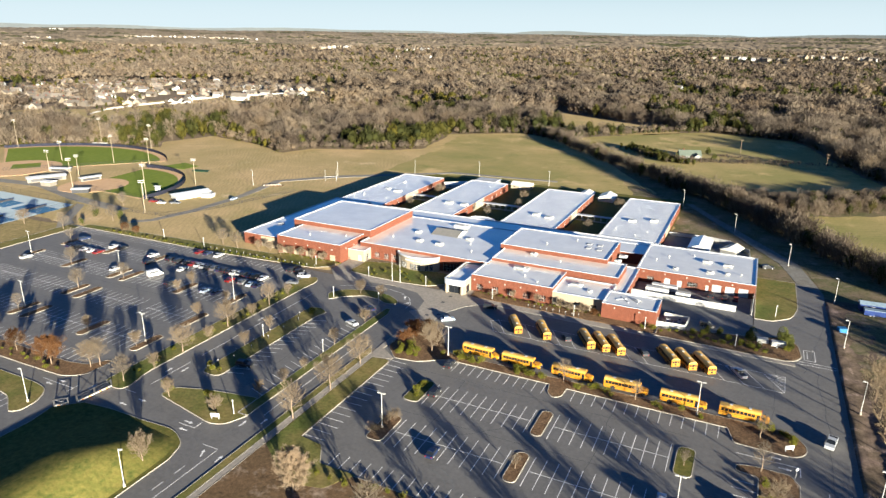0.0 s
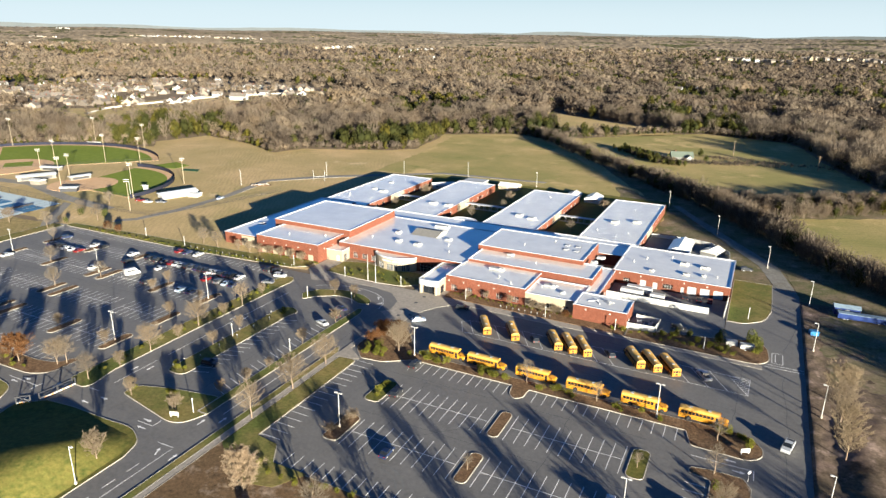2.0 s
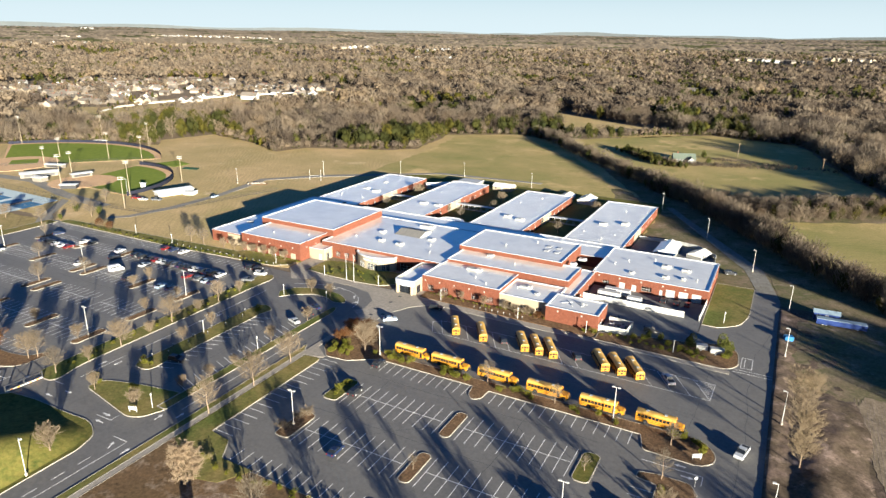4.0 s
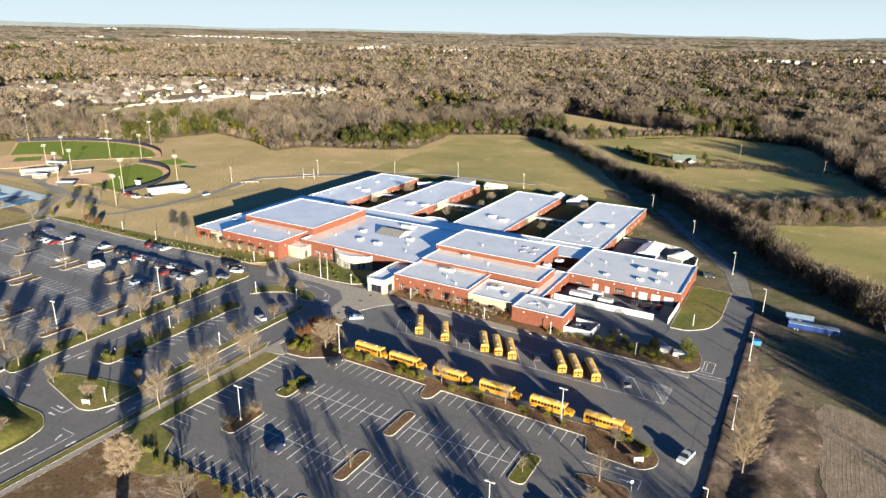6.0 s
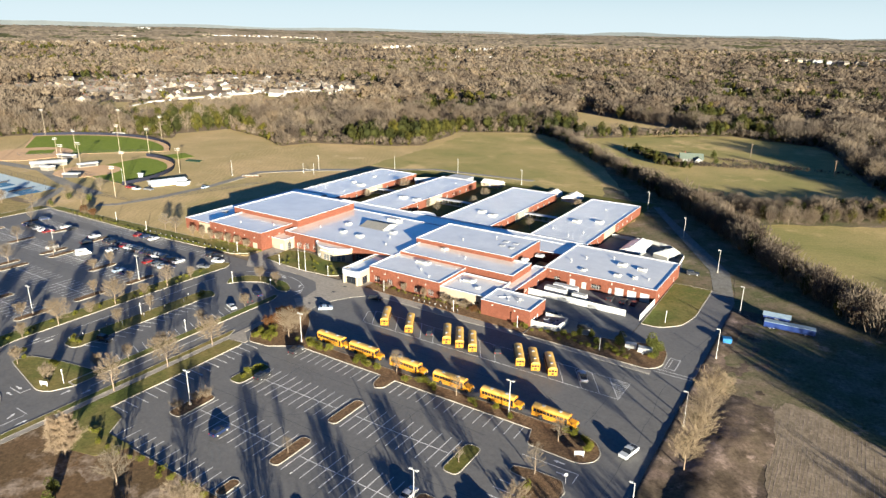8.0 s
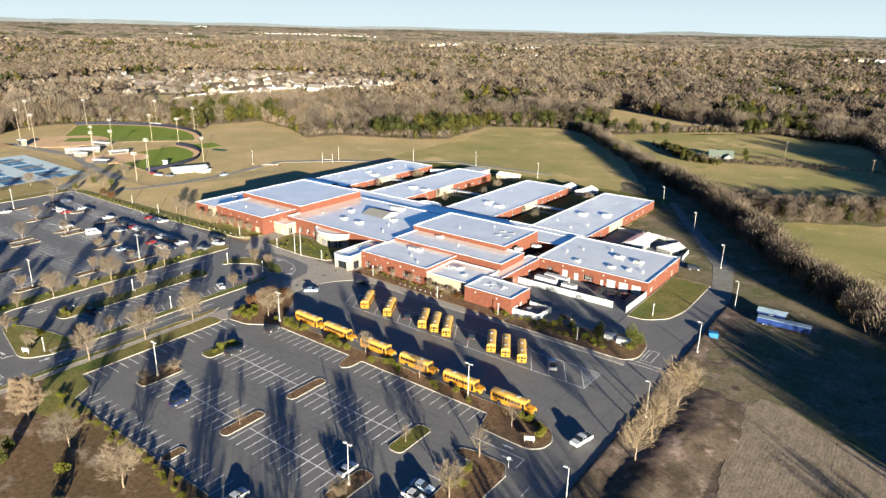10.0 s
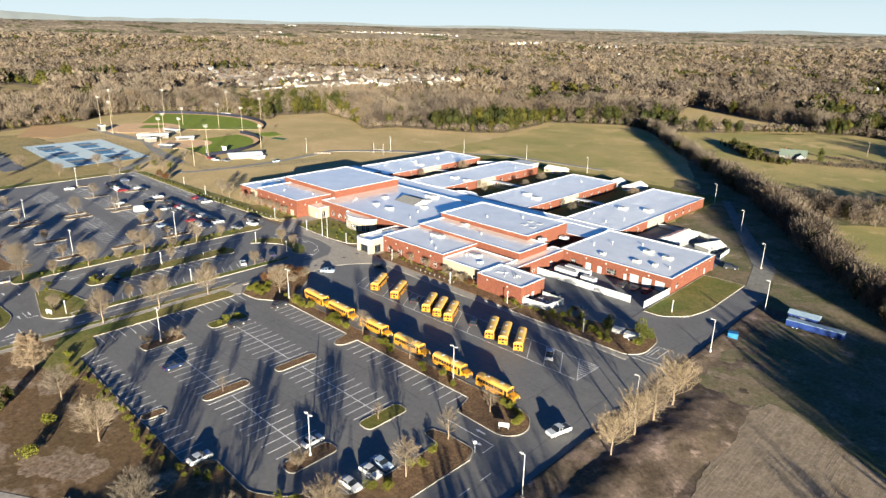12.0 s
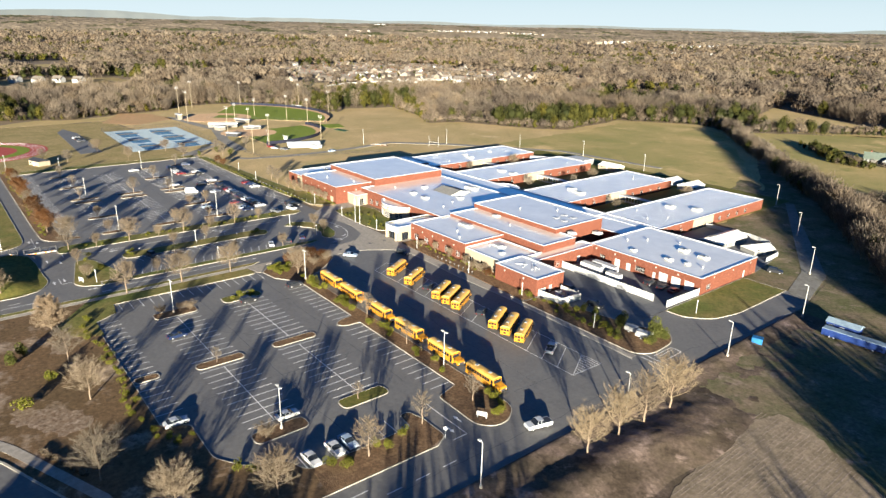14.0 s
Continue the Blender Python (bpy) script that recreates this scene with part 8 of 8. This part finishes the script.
# the last hills, with the blue of distance haze put into their colour
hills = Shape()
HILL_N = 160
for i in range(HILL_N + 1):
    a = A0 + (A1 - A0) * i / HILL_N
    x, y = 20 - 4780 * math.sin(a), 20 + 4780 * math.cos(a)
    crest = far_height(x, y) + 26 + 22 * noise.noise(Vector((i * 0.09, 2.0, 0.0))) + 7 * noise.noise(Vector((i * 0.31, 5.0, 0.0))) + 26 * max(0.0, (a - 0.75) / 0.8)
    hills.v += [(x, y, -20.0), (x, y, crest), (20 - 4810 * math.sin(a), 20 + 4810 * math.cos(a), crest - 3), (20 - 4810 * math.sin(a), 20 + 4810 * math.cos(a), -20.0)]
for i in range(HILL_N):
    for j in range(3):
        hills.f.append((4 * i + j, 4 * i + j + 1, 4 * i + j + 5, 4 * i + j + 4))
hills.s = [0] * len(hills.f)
structure("backdrop", hills, mottled("haze_blue_hills", [(0.075, 0.085, 0.09), (0.085, 0.095, 0.10), (0.068, 0.078, 0.085)], (0.002, 0.01), 0.95, 0.05), "far wooded hills with blue-grey haze put into their colour", "backdrop")

# ---- playing fields ----
def sheet(name, outline, mat, label, category, z0=-0.06, z1=0.06):
    return structure(name, Shape().prism(ccw(outline), z0, z1), mat, label, category)


def arc_points(cx, cy, r, a0, a1, n):
    return [(cx + r * math.cos(radians(a0 + (a1 - a0) * i / n)), cy + r * math.sin(radians(a0 + (a1 - a0) * i / n))) for i in range(n + 1)]


def wire_fence(points, h, label, step=5.0, cap=None):
    ob = empty("field_fence", pose(0, 0, 0), label, "fence")
    for (ax, ay), (bx, by) in zip(points, points[1:]):
        L = math.hypot(bx - ax, by - ay)
        n = max(1, round(L / step))
        for i in range(n):
            x0, y0, x1, y1 = ax + (bx - ax) * i / n, ay + (by - ay) * i / n, ax + (bx - ax) * (i + 1) / n, ay + (by - ay) * (i + 1) / n
            p = part("fence_post", Shape().tube((x0, y0, 0), (x0, y0, h), 0.06, 0.06, 5), DARKGREY, ob)
            part("rail", Shape().tube((x0, y0, h - 0.05), (x1, y1, h - 0.05), 0.05, 0.05, 4), cap or DARKGREY, p)
            part("mesh_panel", Shape().tube((x0, y0, h * 0.45), (x1, y1, h * 0.45), 0.04, 0.04, 4).tube((x0, y0, 0.2), (x1, y1, 0.2), 0.04, 0.04, 4), DARKGREY, p)


def solid_fence(points, h, mat, label):
    ob = empty("outfield_fence", pose(0, 0, 0), label, "fence")
    for (ax, ay), (bx, by) in zip(points, points[1:]):
        d = Vector((bx - ax, by - ay))
        n = Vector((-d.y, d.x)).normalized() * 0.06
        part("fence_panel", Shape().prism([(ax - n.x, ay - n.y), (bx - n.x, by - n.y), (bx + n.x, by + n.y), (ax + n.x, ay + n.y)], 0, h), mat, ob)


def diamond(name, cx, cy, start, sweep, r, clay_r, label, wall):
    """A ball field: home plate at cx, cy, opening over the given angles."""
    edge = arc_points(cx, cy, r, start, start + sweep, 20)
    sheet(name + "_track", [(cx, cy)] + edge, CLAY, "clay warning track of the " + label, "ball field", z1=0.04)
    inner = arc_points(cx, cy, r - 4.5, start + 1.5, start + sweep - 1.5, 20)
    sheet(name + "_outfield", [(cx, cy)] + inner, TURF, "green mown turf of the " + label, "ball field", z1=0.07)
    sheet(name + "_infield", arc_points(cx + 9 * math.cos(radians(start + sweep / 2)), cy + 9 * math.sin(radians(start + sweep / 2)), clay_r, 0, 337, 18), CLAY, "orange clay infield of the " + label, "ball field", z1=0.1)
    if clay_r > 20:
        d = clay_r * 0.62
        ux, uy = math.cos(radians(start + sweep / 2)), math.sin(radians(start + sweep / 2))
        sheet(name + "_grass", [(cx + 5 * ux, cy + 5 * uy), (cx + 5 * ux + d * (ux - uy) * 0.7, cy + 5 * uy + d * (uy + ux) * 0.7), (cx + (5 + d * 1.4) * ux, cy + (5 + d * 1.4) * uy), (cx + 5 * ux + d * (ux + uy) * 0.7, cy + 5 * uy + d * (uy - ux) * 0.7)], TURF, "green infield grass of the " + label, "ball field", z1=0.13)
    solid_fence(edge, 2.2, wall, "dark outfield fence of the " + label)
    return edge


NAVY = mottled("navy_fence", [(0.02, 0.022, 0.034), (0.03, 0.032, 0.046), (0.015, 0.016, 0.026)], (0.2, 1.5), 0.95, 0.05)
diamond("softball", -363, 249, -4, 104, 61, 19.5, "softball field", NAVY)
diamond("baseball", -447, 257, 48, 100, 101, 28, "baseball field", NAVY)
wire_fence([(-363, 249), (-302, 244.8)], 1.6, "dark wire side fence of the softball field", 6.0)
wire_fence([(-447, 257), (-380, 332)], 1.8, "dark wire side fence of the baseball field", 7.0)


def tower(x, y, h=21, cross=3.0, a=40):
    ob = empty("light_tower", pose(x, y, 0, 0, 0, a), "tall pale field light tower", "light tower", "field light towers")
    part("pole", Shape().tube((0, 0, 0), (0, 0, h), 0.19, 0.11, 8), CREAM, ob)
    for k in range(2):
        bar = part("crossbar", Shape().box(-cross / 2, cross / 2, -0.1, 0.1, h - 0.3 - 1.0 * k, h - 0.1 - 1.0 * k), CREAM, ob)
        for i in range(5):
            u = -cross / 2 + cross * (i + 0.5) / 5
            part("floodlight", Shape().box(u - 0.16, u + 0.16, -0.35, -0.1, h - 0.35 - 1.0 * k, h - 1.0 * k), GREY, bar)


for x, y, h in ((-406, 309, 20), (-480, 357, 22), (-527, 318, 22), (-373, 311, 20), (-446, 298, 14), (-419, 270, 14), (-387, 268, 14), (-351, 238, 20), (-433, 237, 24), (-473, 243, 24), (-529, 272, 24), (-301, 246, 20), (-279, 226, 17), (-426, 359, 20), (-305, 286, 16)):
    tower(x, y, h)


HUT_WALL = mottled("weathered_block", [(0.19, 0.172, 0.145), (0.23, 0.205, 0.17), (0.15, 0.136, 0.115)], (0.3, 2.0), 0.9, 0.2)


def hut(x, y, w, d, h, a, label, name="dugout", wall=HUT_WALL, roof=GREY):
    ob = empty(name, pose(x, y, 0, 0, 0, a), label, name.replace("_", " "))
    part("shell", Shape().box(-w / 2, w / 2, -d / 2, d / 2, 0, h), wall, ob)
    part("roof", Shape().extrude_x([(-d / 2 - 0.4, h), (d / 2 + 0.4, h), (d / 2 + 0.4, h + 0.3), (0, h + 0.3 + d * 0.12), (-d / 2 - 0.4, h + 0.3)], -w / 2 - 0.4, w / 2 + 0.4), roof, ob)
    if name in ("dugout", "press_box", "concession_building"):
        # a flat dark panel stands in for the shade inside the front
        part("opening", Shape().box(-w * 0.4, w * 0.4, -d / 2 - 0.04, -d / 2 + 0.02, 0.5, h - 0.4), DARKGREY, ob, "dark panel put in for a shaded open front")


hut(-394, 251, 21, 6, 2.6, 62, "long cream concession building with pale roof", "concession_building", HUT_WALL, GREY)
hut(-452, 236, 6, 3.5, 4.0, 0, "cream press box behind home plate", "press_box")
hut(-371, 264, 12, 3.5, 2.2, 74, "low dugout with a white roof")
hut(-347, 240, 9, 3.5, 2.2, 35, "low dark dugout with a pale roof", "dugout", DARKGREY, GREY)
hut(-412, 273, 13, 3.5, 2.2, 20, "low dugout with a pale roof")
hut(-380, 243, 7, 5, 2.4, 10, "small white ticket hut", "hut")
hut(-284, 262, 20, 7.5, 2.2, 70, "white barrel-roofed storage tent beside the lane", "storage_tent", WHITE, COPING)
hut(-275, 266, 6, 5, 1.6, 20, "small white storage hut", "hut", WHITE, GREY)
hut(-310, 262, 3.0, 0.5, 3.2, 20, "small white scoreboard behind the softball fence", "scoreboard", WHITE, GREY)
hut(-478, 354, 11, 0.6, 2.2, 20, "white scoreboard at the outfield", "scoreboard", WHITE, GREY)
rubble_rnd = random.Random(12)
rubble = empty("rubble_pile", pose(-262, 306, 0, 0, 0, 30), "low heap of broken concrete and earth by the field", "rubble pile")
heap = Shape()
for i in range(9):
    for j in range(5):
        u, v = i / 4 - 1, j / 2 - 1
        heap.v.append((6.5 * u, 2.6 * v, max(0.0, 0.75 * (1 - u * u) * (1 - v * v) + rubble_rnd.uniform(-0.1, 0.15)) - (0.12 if abs(u) == 1 or abs(v) == 1 else 0)))
heap.f += [(i * 5 + j, i * 5 + 5 + j, i * 5 + 6 + j, i * 5 + 1 + j) for i in range(8) for j in range(4)]
heap.s += [0] * 32
part("heap", heap, MULCH, rubble, "brown earth heap")
for _ in range(26):
    u, v = rubble_rnd.uniform(-0.85, 0.85), rubble_rnd.uniform(-0.8, 0.8)
    w, d, h = rubble_rnd.uniform(0.3, 0.9), rubble_rnd.uniform(0.25, 0.6), rubble_rnd.uniform(0.15, 0.4)
    part("chunk", Shape().box(-w, w, -d, d, -0.3, h, taper=0.12), CONCRETE, rubble, at=pose(6.2 * u, 2.4 * v, 0.7 * (1 - u * u) * (1 - v * v), rubble_rnd.uniform(-25, 25), rubble_rnd.uniform(-25, 25), rubble_rnd.uniform(0, 180)))
for form, colour, x, y, a in (("suv", "red", -292, 243, 20), ("sedan", "white", -286, 243, 20), ("pickup", "grey", -279, 246, 20), ("sedan", "paleblue", -258, 268, 100), ("suv", "black", -384, 150, 120), ("sedan", "white", -392, 150, 120), ("suv", "grey", -376, 150, 120)):
    car(form, colour, x, y, a, 0.05)

sheet("lane", [(-470, 236), (-383, 246), (-337, 233), (-287, 227), (-272, 216), (-271, 196), (-278, 195), (-279, 213), (-292, 220), (-338, 226), (-384, 238), (-470, 230)], LANE, "grey lane to the ball fields", "lane", z1=0.0)
sheet("lane", [(-272, 212), (-266, 218), (-262, 240), (-262, 274), (-270, 318), (-245, 348), (-180, 396), (-110, 402), (-110, 398), (-180, 391), (-240, 343), (-264, 317), (-257, 274), (-257, 238), (-262, 216), (-270, 208)], LANE, "narrow pale gravel lane round the field", "lane", z1=0.1)
sheet("road_west", [(-292.2, 90), (-292.2, 96), (-318, 97), (-322, 91)], OLD_ASPHALT, "grey road leading to the stadium", "road", z1=0.02)
sheet("road_west", [(-330, 141), (-424, 144), (-440, 150), (-416, 155), (-331, 153)], OLD_ASPHALT, "grey overflow lot beside the tennis courts", "road", z1=0.02)
sheet("lane", [(-292.2, 186), (-292.2, 196), (-300, 200), (-320, 222), (-326, 222), (-304, 196)], LANE, "grey lane past the tennis courts", "lane", z1=0.015)

# tennis courts
sheet("tennis_pad", [(-411, 171), (-321, 168), (-325, 219), (-412, 221)], COURT_PALE, "pale blue-grey tennis court pad", "tennis court", z1=0.05)
for i in range(6):
    x, y = -403 + (i % 3) * 28, 176 + (i // 3) * 22.5
    ct = tagged(part("tennis_court", Shape().box(x, x + 24, y, y + 11.5, 0.03, 0.075), COURT_BLUE), "deep blue tennis court with white lines", "tennis court", "tennis courts", "structure")
    ln = Shape()
    for q in ((x, x + 24, y, y + 0.15), (x, x + 24, y + 11.35, y + 11.5), (x, x + 0.15, y, y + 11.5), (x + 23.85, x + 24, y, y + 11.5), (x + 6, x + 6.12, y + 1.4, y + 10.1), (x + 18, x + 18.12, y + 1.4, y + 10.1), (x + 6, x + 18, y + 5.7, y + 5.82)):
        ln.box(*q, 0.07, 0.085)
    part("court_lines", ln, LINE, ct, "white painted court lines")
    part("net", Shape().box(x + 11.97, x + 12.03, y - 0.6, y + 12.1, 0.08, 1.0), DARKGREY, ct, "dark tennis net")
wire_fence([(-412, 170), (-320, 167), (-324, 220), (-413, 222), (-412, 170)], 3.0, "dark wire fence round the tennis courts", 8.0)
wire_fence([(-300, 222), (-262, 225), (-252, 250), (-240, 300)], 1.4, "low wire fence beside the lane", 7.0)

GREEN_TARP = mottled("green_tarp", [(0.035, 0.10, 0.03), (0.05, 0.12, 0.035), (0.025, 0.075, 0.025)], (0.2, 1.2), 0.6)
sheet("turf_tarp", [(-369, 316), (-347, 316), (-346, 329), (-364, 334)], TURF, "worn green turf sheet laid on the grass", "ground cover", z1=0.05)
sheet("turf_tarp", [(-338, 314), (-326, 317), (-330, 323), (-341, 320)], GREEN_TARP, "dark green tarpaulin laid on the grass", "ground cover", z1=0.05)

# stadium track
for r0, mat, label in ((38, TRACK_RED, "red running track"), (28.5, TURF, "green turf inside the track"), (22, TRACK_RED, "red surface at the end zone")):
    tx, ty = -364, 91
    sheet("running_track", [(tx + r0, 40)] + arc_points(tx, ty, r0, 0, 180, 24) + [(tx - r0, 40)], mat, label + " of the stadium", "running track", z1=0.02 + 0.02 * (38 - r0) / 10)
for r in (30.5, 32.5, 34.5, 36.3):
    structure("track_line", Shape().ring(ccw([(-364 + r, 40)] + arc_points(-364, 91, r, 0, 180, 30) + [(-364 - r, 40)]), 0.22, 0.0, 0.05), LINE, "white painted track lane line", "road marking")
shed(-308, 117, 10, 6, 2.6, 20, "dark-roofed picnic pavilion on the grass", CREAM, DARKGREY, "pavilion")
sheet("clay_yard", ragged([(-700, 664), (-656, 644), (-608, 622), (-572, 632), (-590, 700), (-604, 704), (-622, 664), (-660, 657)], 2.0), BARE_CLAY, "bare orange clay beside the white farmhouse", "bare ground", z1=0.03)
sheet("clay_yard", [(-459, 180), (-436, 200), (-458, 234), (-500, 226), (-514, 205)], BARE_CLAY, "bare orange-brown clay bank by the fields", "bare ground", z1=0.0)

# goal posts
goal = empty("goal_post", pose(-238, 333, 0, 0, 0, 20), "white football goal posts on the field", "goal post")
part("upright", Shape().tube((-3.6, 0, 0), (-3.6, 0, 7), 0.09, 0.09, 6), WHITE, goal)
part("upright", Shape().tube((3.6, 0, 0), (3.6, 0, 7), 0.09, 0.09, 6), WHITE, goal)
part("crossbar", Shape().tube((-3.6, 0, 3), (3.6, 0, 3), 0.09, 0.09, 6), WHITE, goal)


# ---- houses ----
SHINGLE = mottled("house_shingle", [(0.125, 0.108, 0.092), (0.165, 0.142, 0.122), (0.09, 0.08, 0.07)], (0.1, 1.0), 0.9, 0.2, random_amount=0.4)
TAN_SIDING = mottled("tan_siding", [(0.20, 0.17, 0.138), (0.235, 0.20, 0.165), (0.165, 0.14, 0.115)], (0.1, 1.0), 0.8, 0.2, random_amount=0.4)
TINROOF = mottled("green_tin_roof", [(0.10, 0.122, 0.10), (0.13, 0.155, 0.125), (0.08, 0.10, 0.08)], (0.1, 1.0), 0.6)
HOUSES = {}


def house(x, y, a, wall=None, roof=None, w=13, d=9, h=3.6, label="low house with a gabled grey-brown shingle roof", z=None, far=False):
    wall, roof = wall or TAN_SIDING, roof or SHINGLE
    m = pose(x, y, far_height(x, y) - 0.1 if z is None else z, 0, 0, a)
    key = (wall.name, roof.name, w, far)
    if key in HOUSES:
        return copy_thing(HOUSES[key], m)
    ob = HOUSES[key] = empty("house", m, label, "house", "houses of the neighbourhood")
    body = part("wall", Shape().box(-w / 2, w / 2, -d / 2, d / 2, 0, h).extrude_x([(-d / 2, h), (d / 2, h), (0, h + d * 0.38)], -w / 2, w / 2), wall, ob)
    for s in (-1, 1):
        part("roof", Shape().face([(-w / 2 - 0.5, s * (d / 2 + 0.5), h - 0.3), (w / 2 + 0.5, s * (d / 2 + 0.5), h - 0.3), (w / 2 + 0.5, 0, h + d * 0.38 + 0.15), (-w / 2 - 0.5, 0, h + d * 0.38 + 0.15)][::s]), roof, ob)
    if far:
        return ob
    wing = part("garage_wing", Shape().box(w * 0.1, w * 0.45, -d / 2 - 4, -d / 2, 0, h * 0.75).extrude_y([(w * 0.1, h * 0.75), (w * 0.45, h * 0.75), (w * 0.275, h * 0.75 + 2.2)], -d / 2 - 4, -d / 2), wall, ob)
    part("gable_roof", Shape().face([(w * 0.07, -d / 2 - 4.4, h * 0.7), (w * 0.275, -d / 2 - 4.4, h * 0.75 + 2.4), (w * 0.275, 0, h * 0.75 + 2.4), (w * 0.07, 0, h * 0.7)]).face([(w * 0.275, -d / 2 - 4.4, h * 0.75 + 2.4), (w * 0.48, -d / 2 - 4.4, h * 0.7), (w * 0.48, 0, h * 0.7), (w * 0.275, 0, h * 0.75 + 2.4)]), roof, wing)
    for i in range(3):
        for zz in (1.0,) if h < 5 else (3.2,):
            if not far:
                part("window", opening_part("window", 1.1, 1.2), None, ob, at=pose(-w * 0.4 + i * w * 0.13, -d / 2 - 0.09, zz))
    part("chimney", Shape().box(-w * 0.3, -w * 0.3 + 0.8, 0.6, 1.4, h, h + d * 0.38 + 1.0), BRICK, ob)
    return ob


house_rnd = random.Random(77)
WALLS = [TAN_SIDING, CREAM, TAN_SIDING, WHITE, TAN_SIDING]
for x, y in [(-866, 521), (-819, 506), (-798, 506), (-835, 496), (-865, 587), (-823, 563), (-774, 548), (-916, 668), (-790, 583), (-882, 691), (-904, 720), (-879, 737), (-784, 673), (-793, 706), (-780, 735), (-771, 762), (-938, 962), (-1076, 949), (-1068, 806), (-1069, 774), (-948, 648), (-861, 555), (-1139, 798), (-769, 856), (-785, 926), (-818, 1044), (-668, 778), (-671, 835), (-667, 865), (-995, 661), (-999, 615), (-998, 817), (-934, 858), (-1020, 645), (-811, 352), (-791, 395), (-844, 440), (-816, 447), (-851, 485), (-770, 493), (-849, 557), (-747, 544), (-909, 416), (-977, 558), (-821, 622), (-967, 417), (-1021, 578), (-1046, 612), (-1132, 674), (-1083, 714), (-1115, 768), (-908, 676), (-929, 715), (-952, 757), (-880, 734), (-1001, 868), (-842, 791), (-711, 847), (-712, 881), (-696, 905), (-967, 593), (-1008, 645), (-858, 477), (-871, 540), (-807, 572)]:
    house(x, y, house_rnd.choice((20, 110, 200, 290)) + house_rnd.uniform(-15, 15), house_rnd.choice(WALLS))
for i in range(170):
    x, y = house_rnd.uniform(-1030, -570), house_rnd.uniform(350, 900)
    if inside(x, y, TOWN):
        house(x, y, house_rnd.choice((20, 110, 200, 290)) + house_rnd.uniform(-15, 15), house_rnd.choice(WALLS))
house(-643, 698, 200, WHITE, SHINGLE, 22, 12, 5.0, "large white farmhouse with dark roofs")
for x, y in ((-895, 174), (-875, 197), (-875, 219), (-856, 239)):
    house(x, y, 40, WHITE, SHINGLE, 12.5, 10, 4.6, "white new-built house with a grey roof")
house(-44, 534, 20, SHED_WALL, TINROOF, 16, 9, 2.5, "old farmhouse with a green tin roof")
house(-105, 1091, 30, BRICK, SHINGLE, 15.5, 10, 4.0, "red brick house among the trees")


def far_street(x0, y0, x1, y1, n, spread, walls):
    """A row of far houses along a street."""
    for i in range(n):
        t = (i + house_rnd.uniform(-0.3, 0.3)) / n
        x, y = x0 + (x1 - x0) * t + house_rnd.uniform(-spread, spread), y0 + (y1 - y0) * t + house_rnd.uniform(-spread, spread)
        house(x, y, house_rnd.uniform(0, 360), house_rnd.choice(walls), z=far_height(x, y) + 5, far=True, h=6.4)


PALE = (WHITE, CREAM, TAN_SIDING)
far_street(-2590, 2130, -2119, 2430, 44, 18, (WHITE, WHITE, CREAM))
far_street(-3475, 2390, -3430, 2440, 5, 10, (WHITE,))
far_street(-2800, 1790, -2680, 1850, 8, 15, PALE)
far_street(-2471, 1512, -2295, 1674, 5, 30, PALE)
far_street(-1456, 1991, -1404, 2162, 14, 12, (WHITE, CREAM))
far_street(-1303, 2308, -1216, 2540, 16, 20, PALE)
far_street(-1090, 1925, -966, 2100, 10, 40, PALE)
far_street(-741, 2120, -490, 2711, 6, 20, PALE)
far_street(-135, 2200, 60, 2100, 20, 25, PALE)
far_street(72, 2340, 310, 2290, 24, 25, PALE)
far_street(-142, 1113, 51, 1350, 3, 20, PALE)
fence_line = [(-668, 487), (-694, 530), (-700, 585), (-698, 640), (-694, 700), (-672, 760), (-650, 815)]
solid_fence(fence_line, 1.7, WHITE, "long white fence along the house gardens")
for x, y in ((-9, 577), (49, 533)):
    ob = empty("utility_pole", pose(x, y, 0), "grey wooden utility pole in the pasture", "utility pole", "utility poles")
    part("pole", Shape().tube((0, 0, 0), (0, 0, 11), 0.2, 0.13, 6), BARK, ob)
    part("crossarm", Shape().box(-1.2, 1.2, -0.08, 0.08, 10.2, 10.4), BARK, ob)
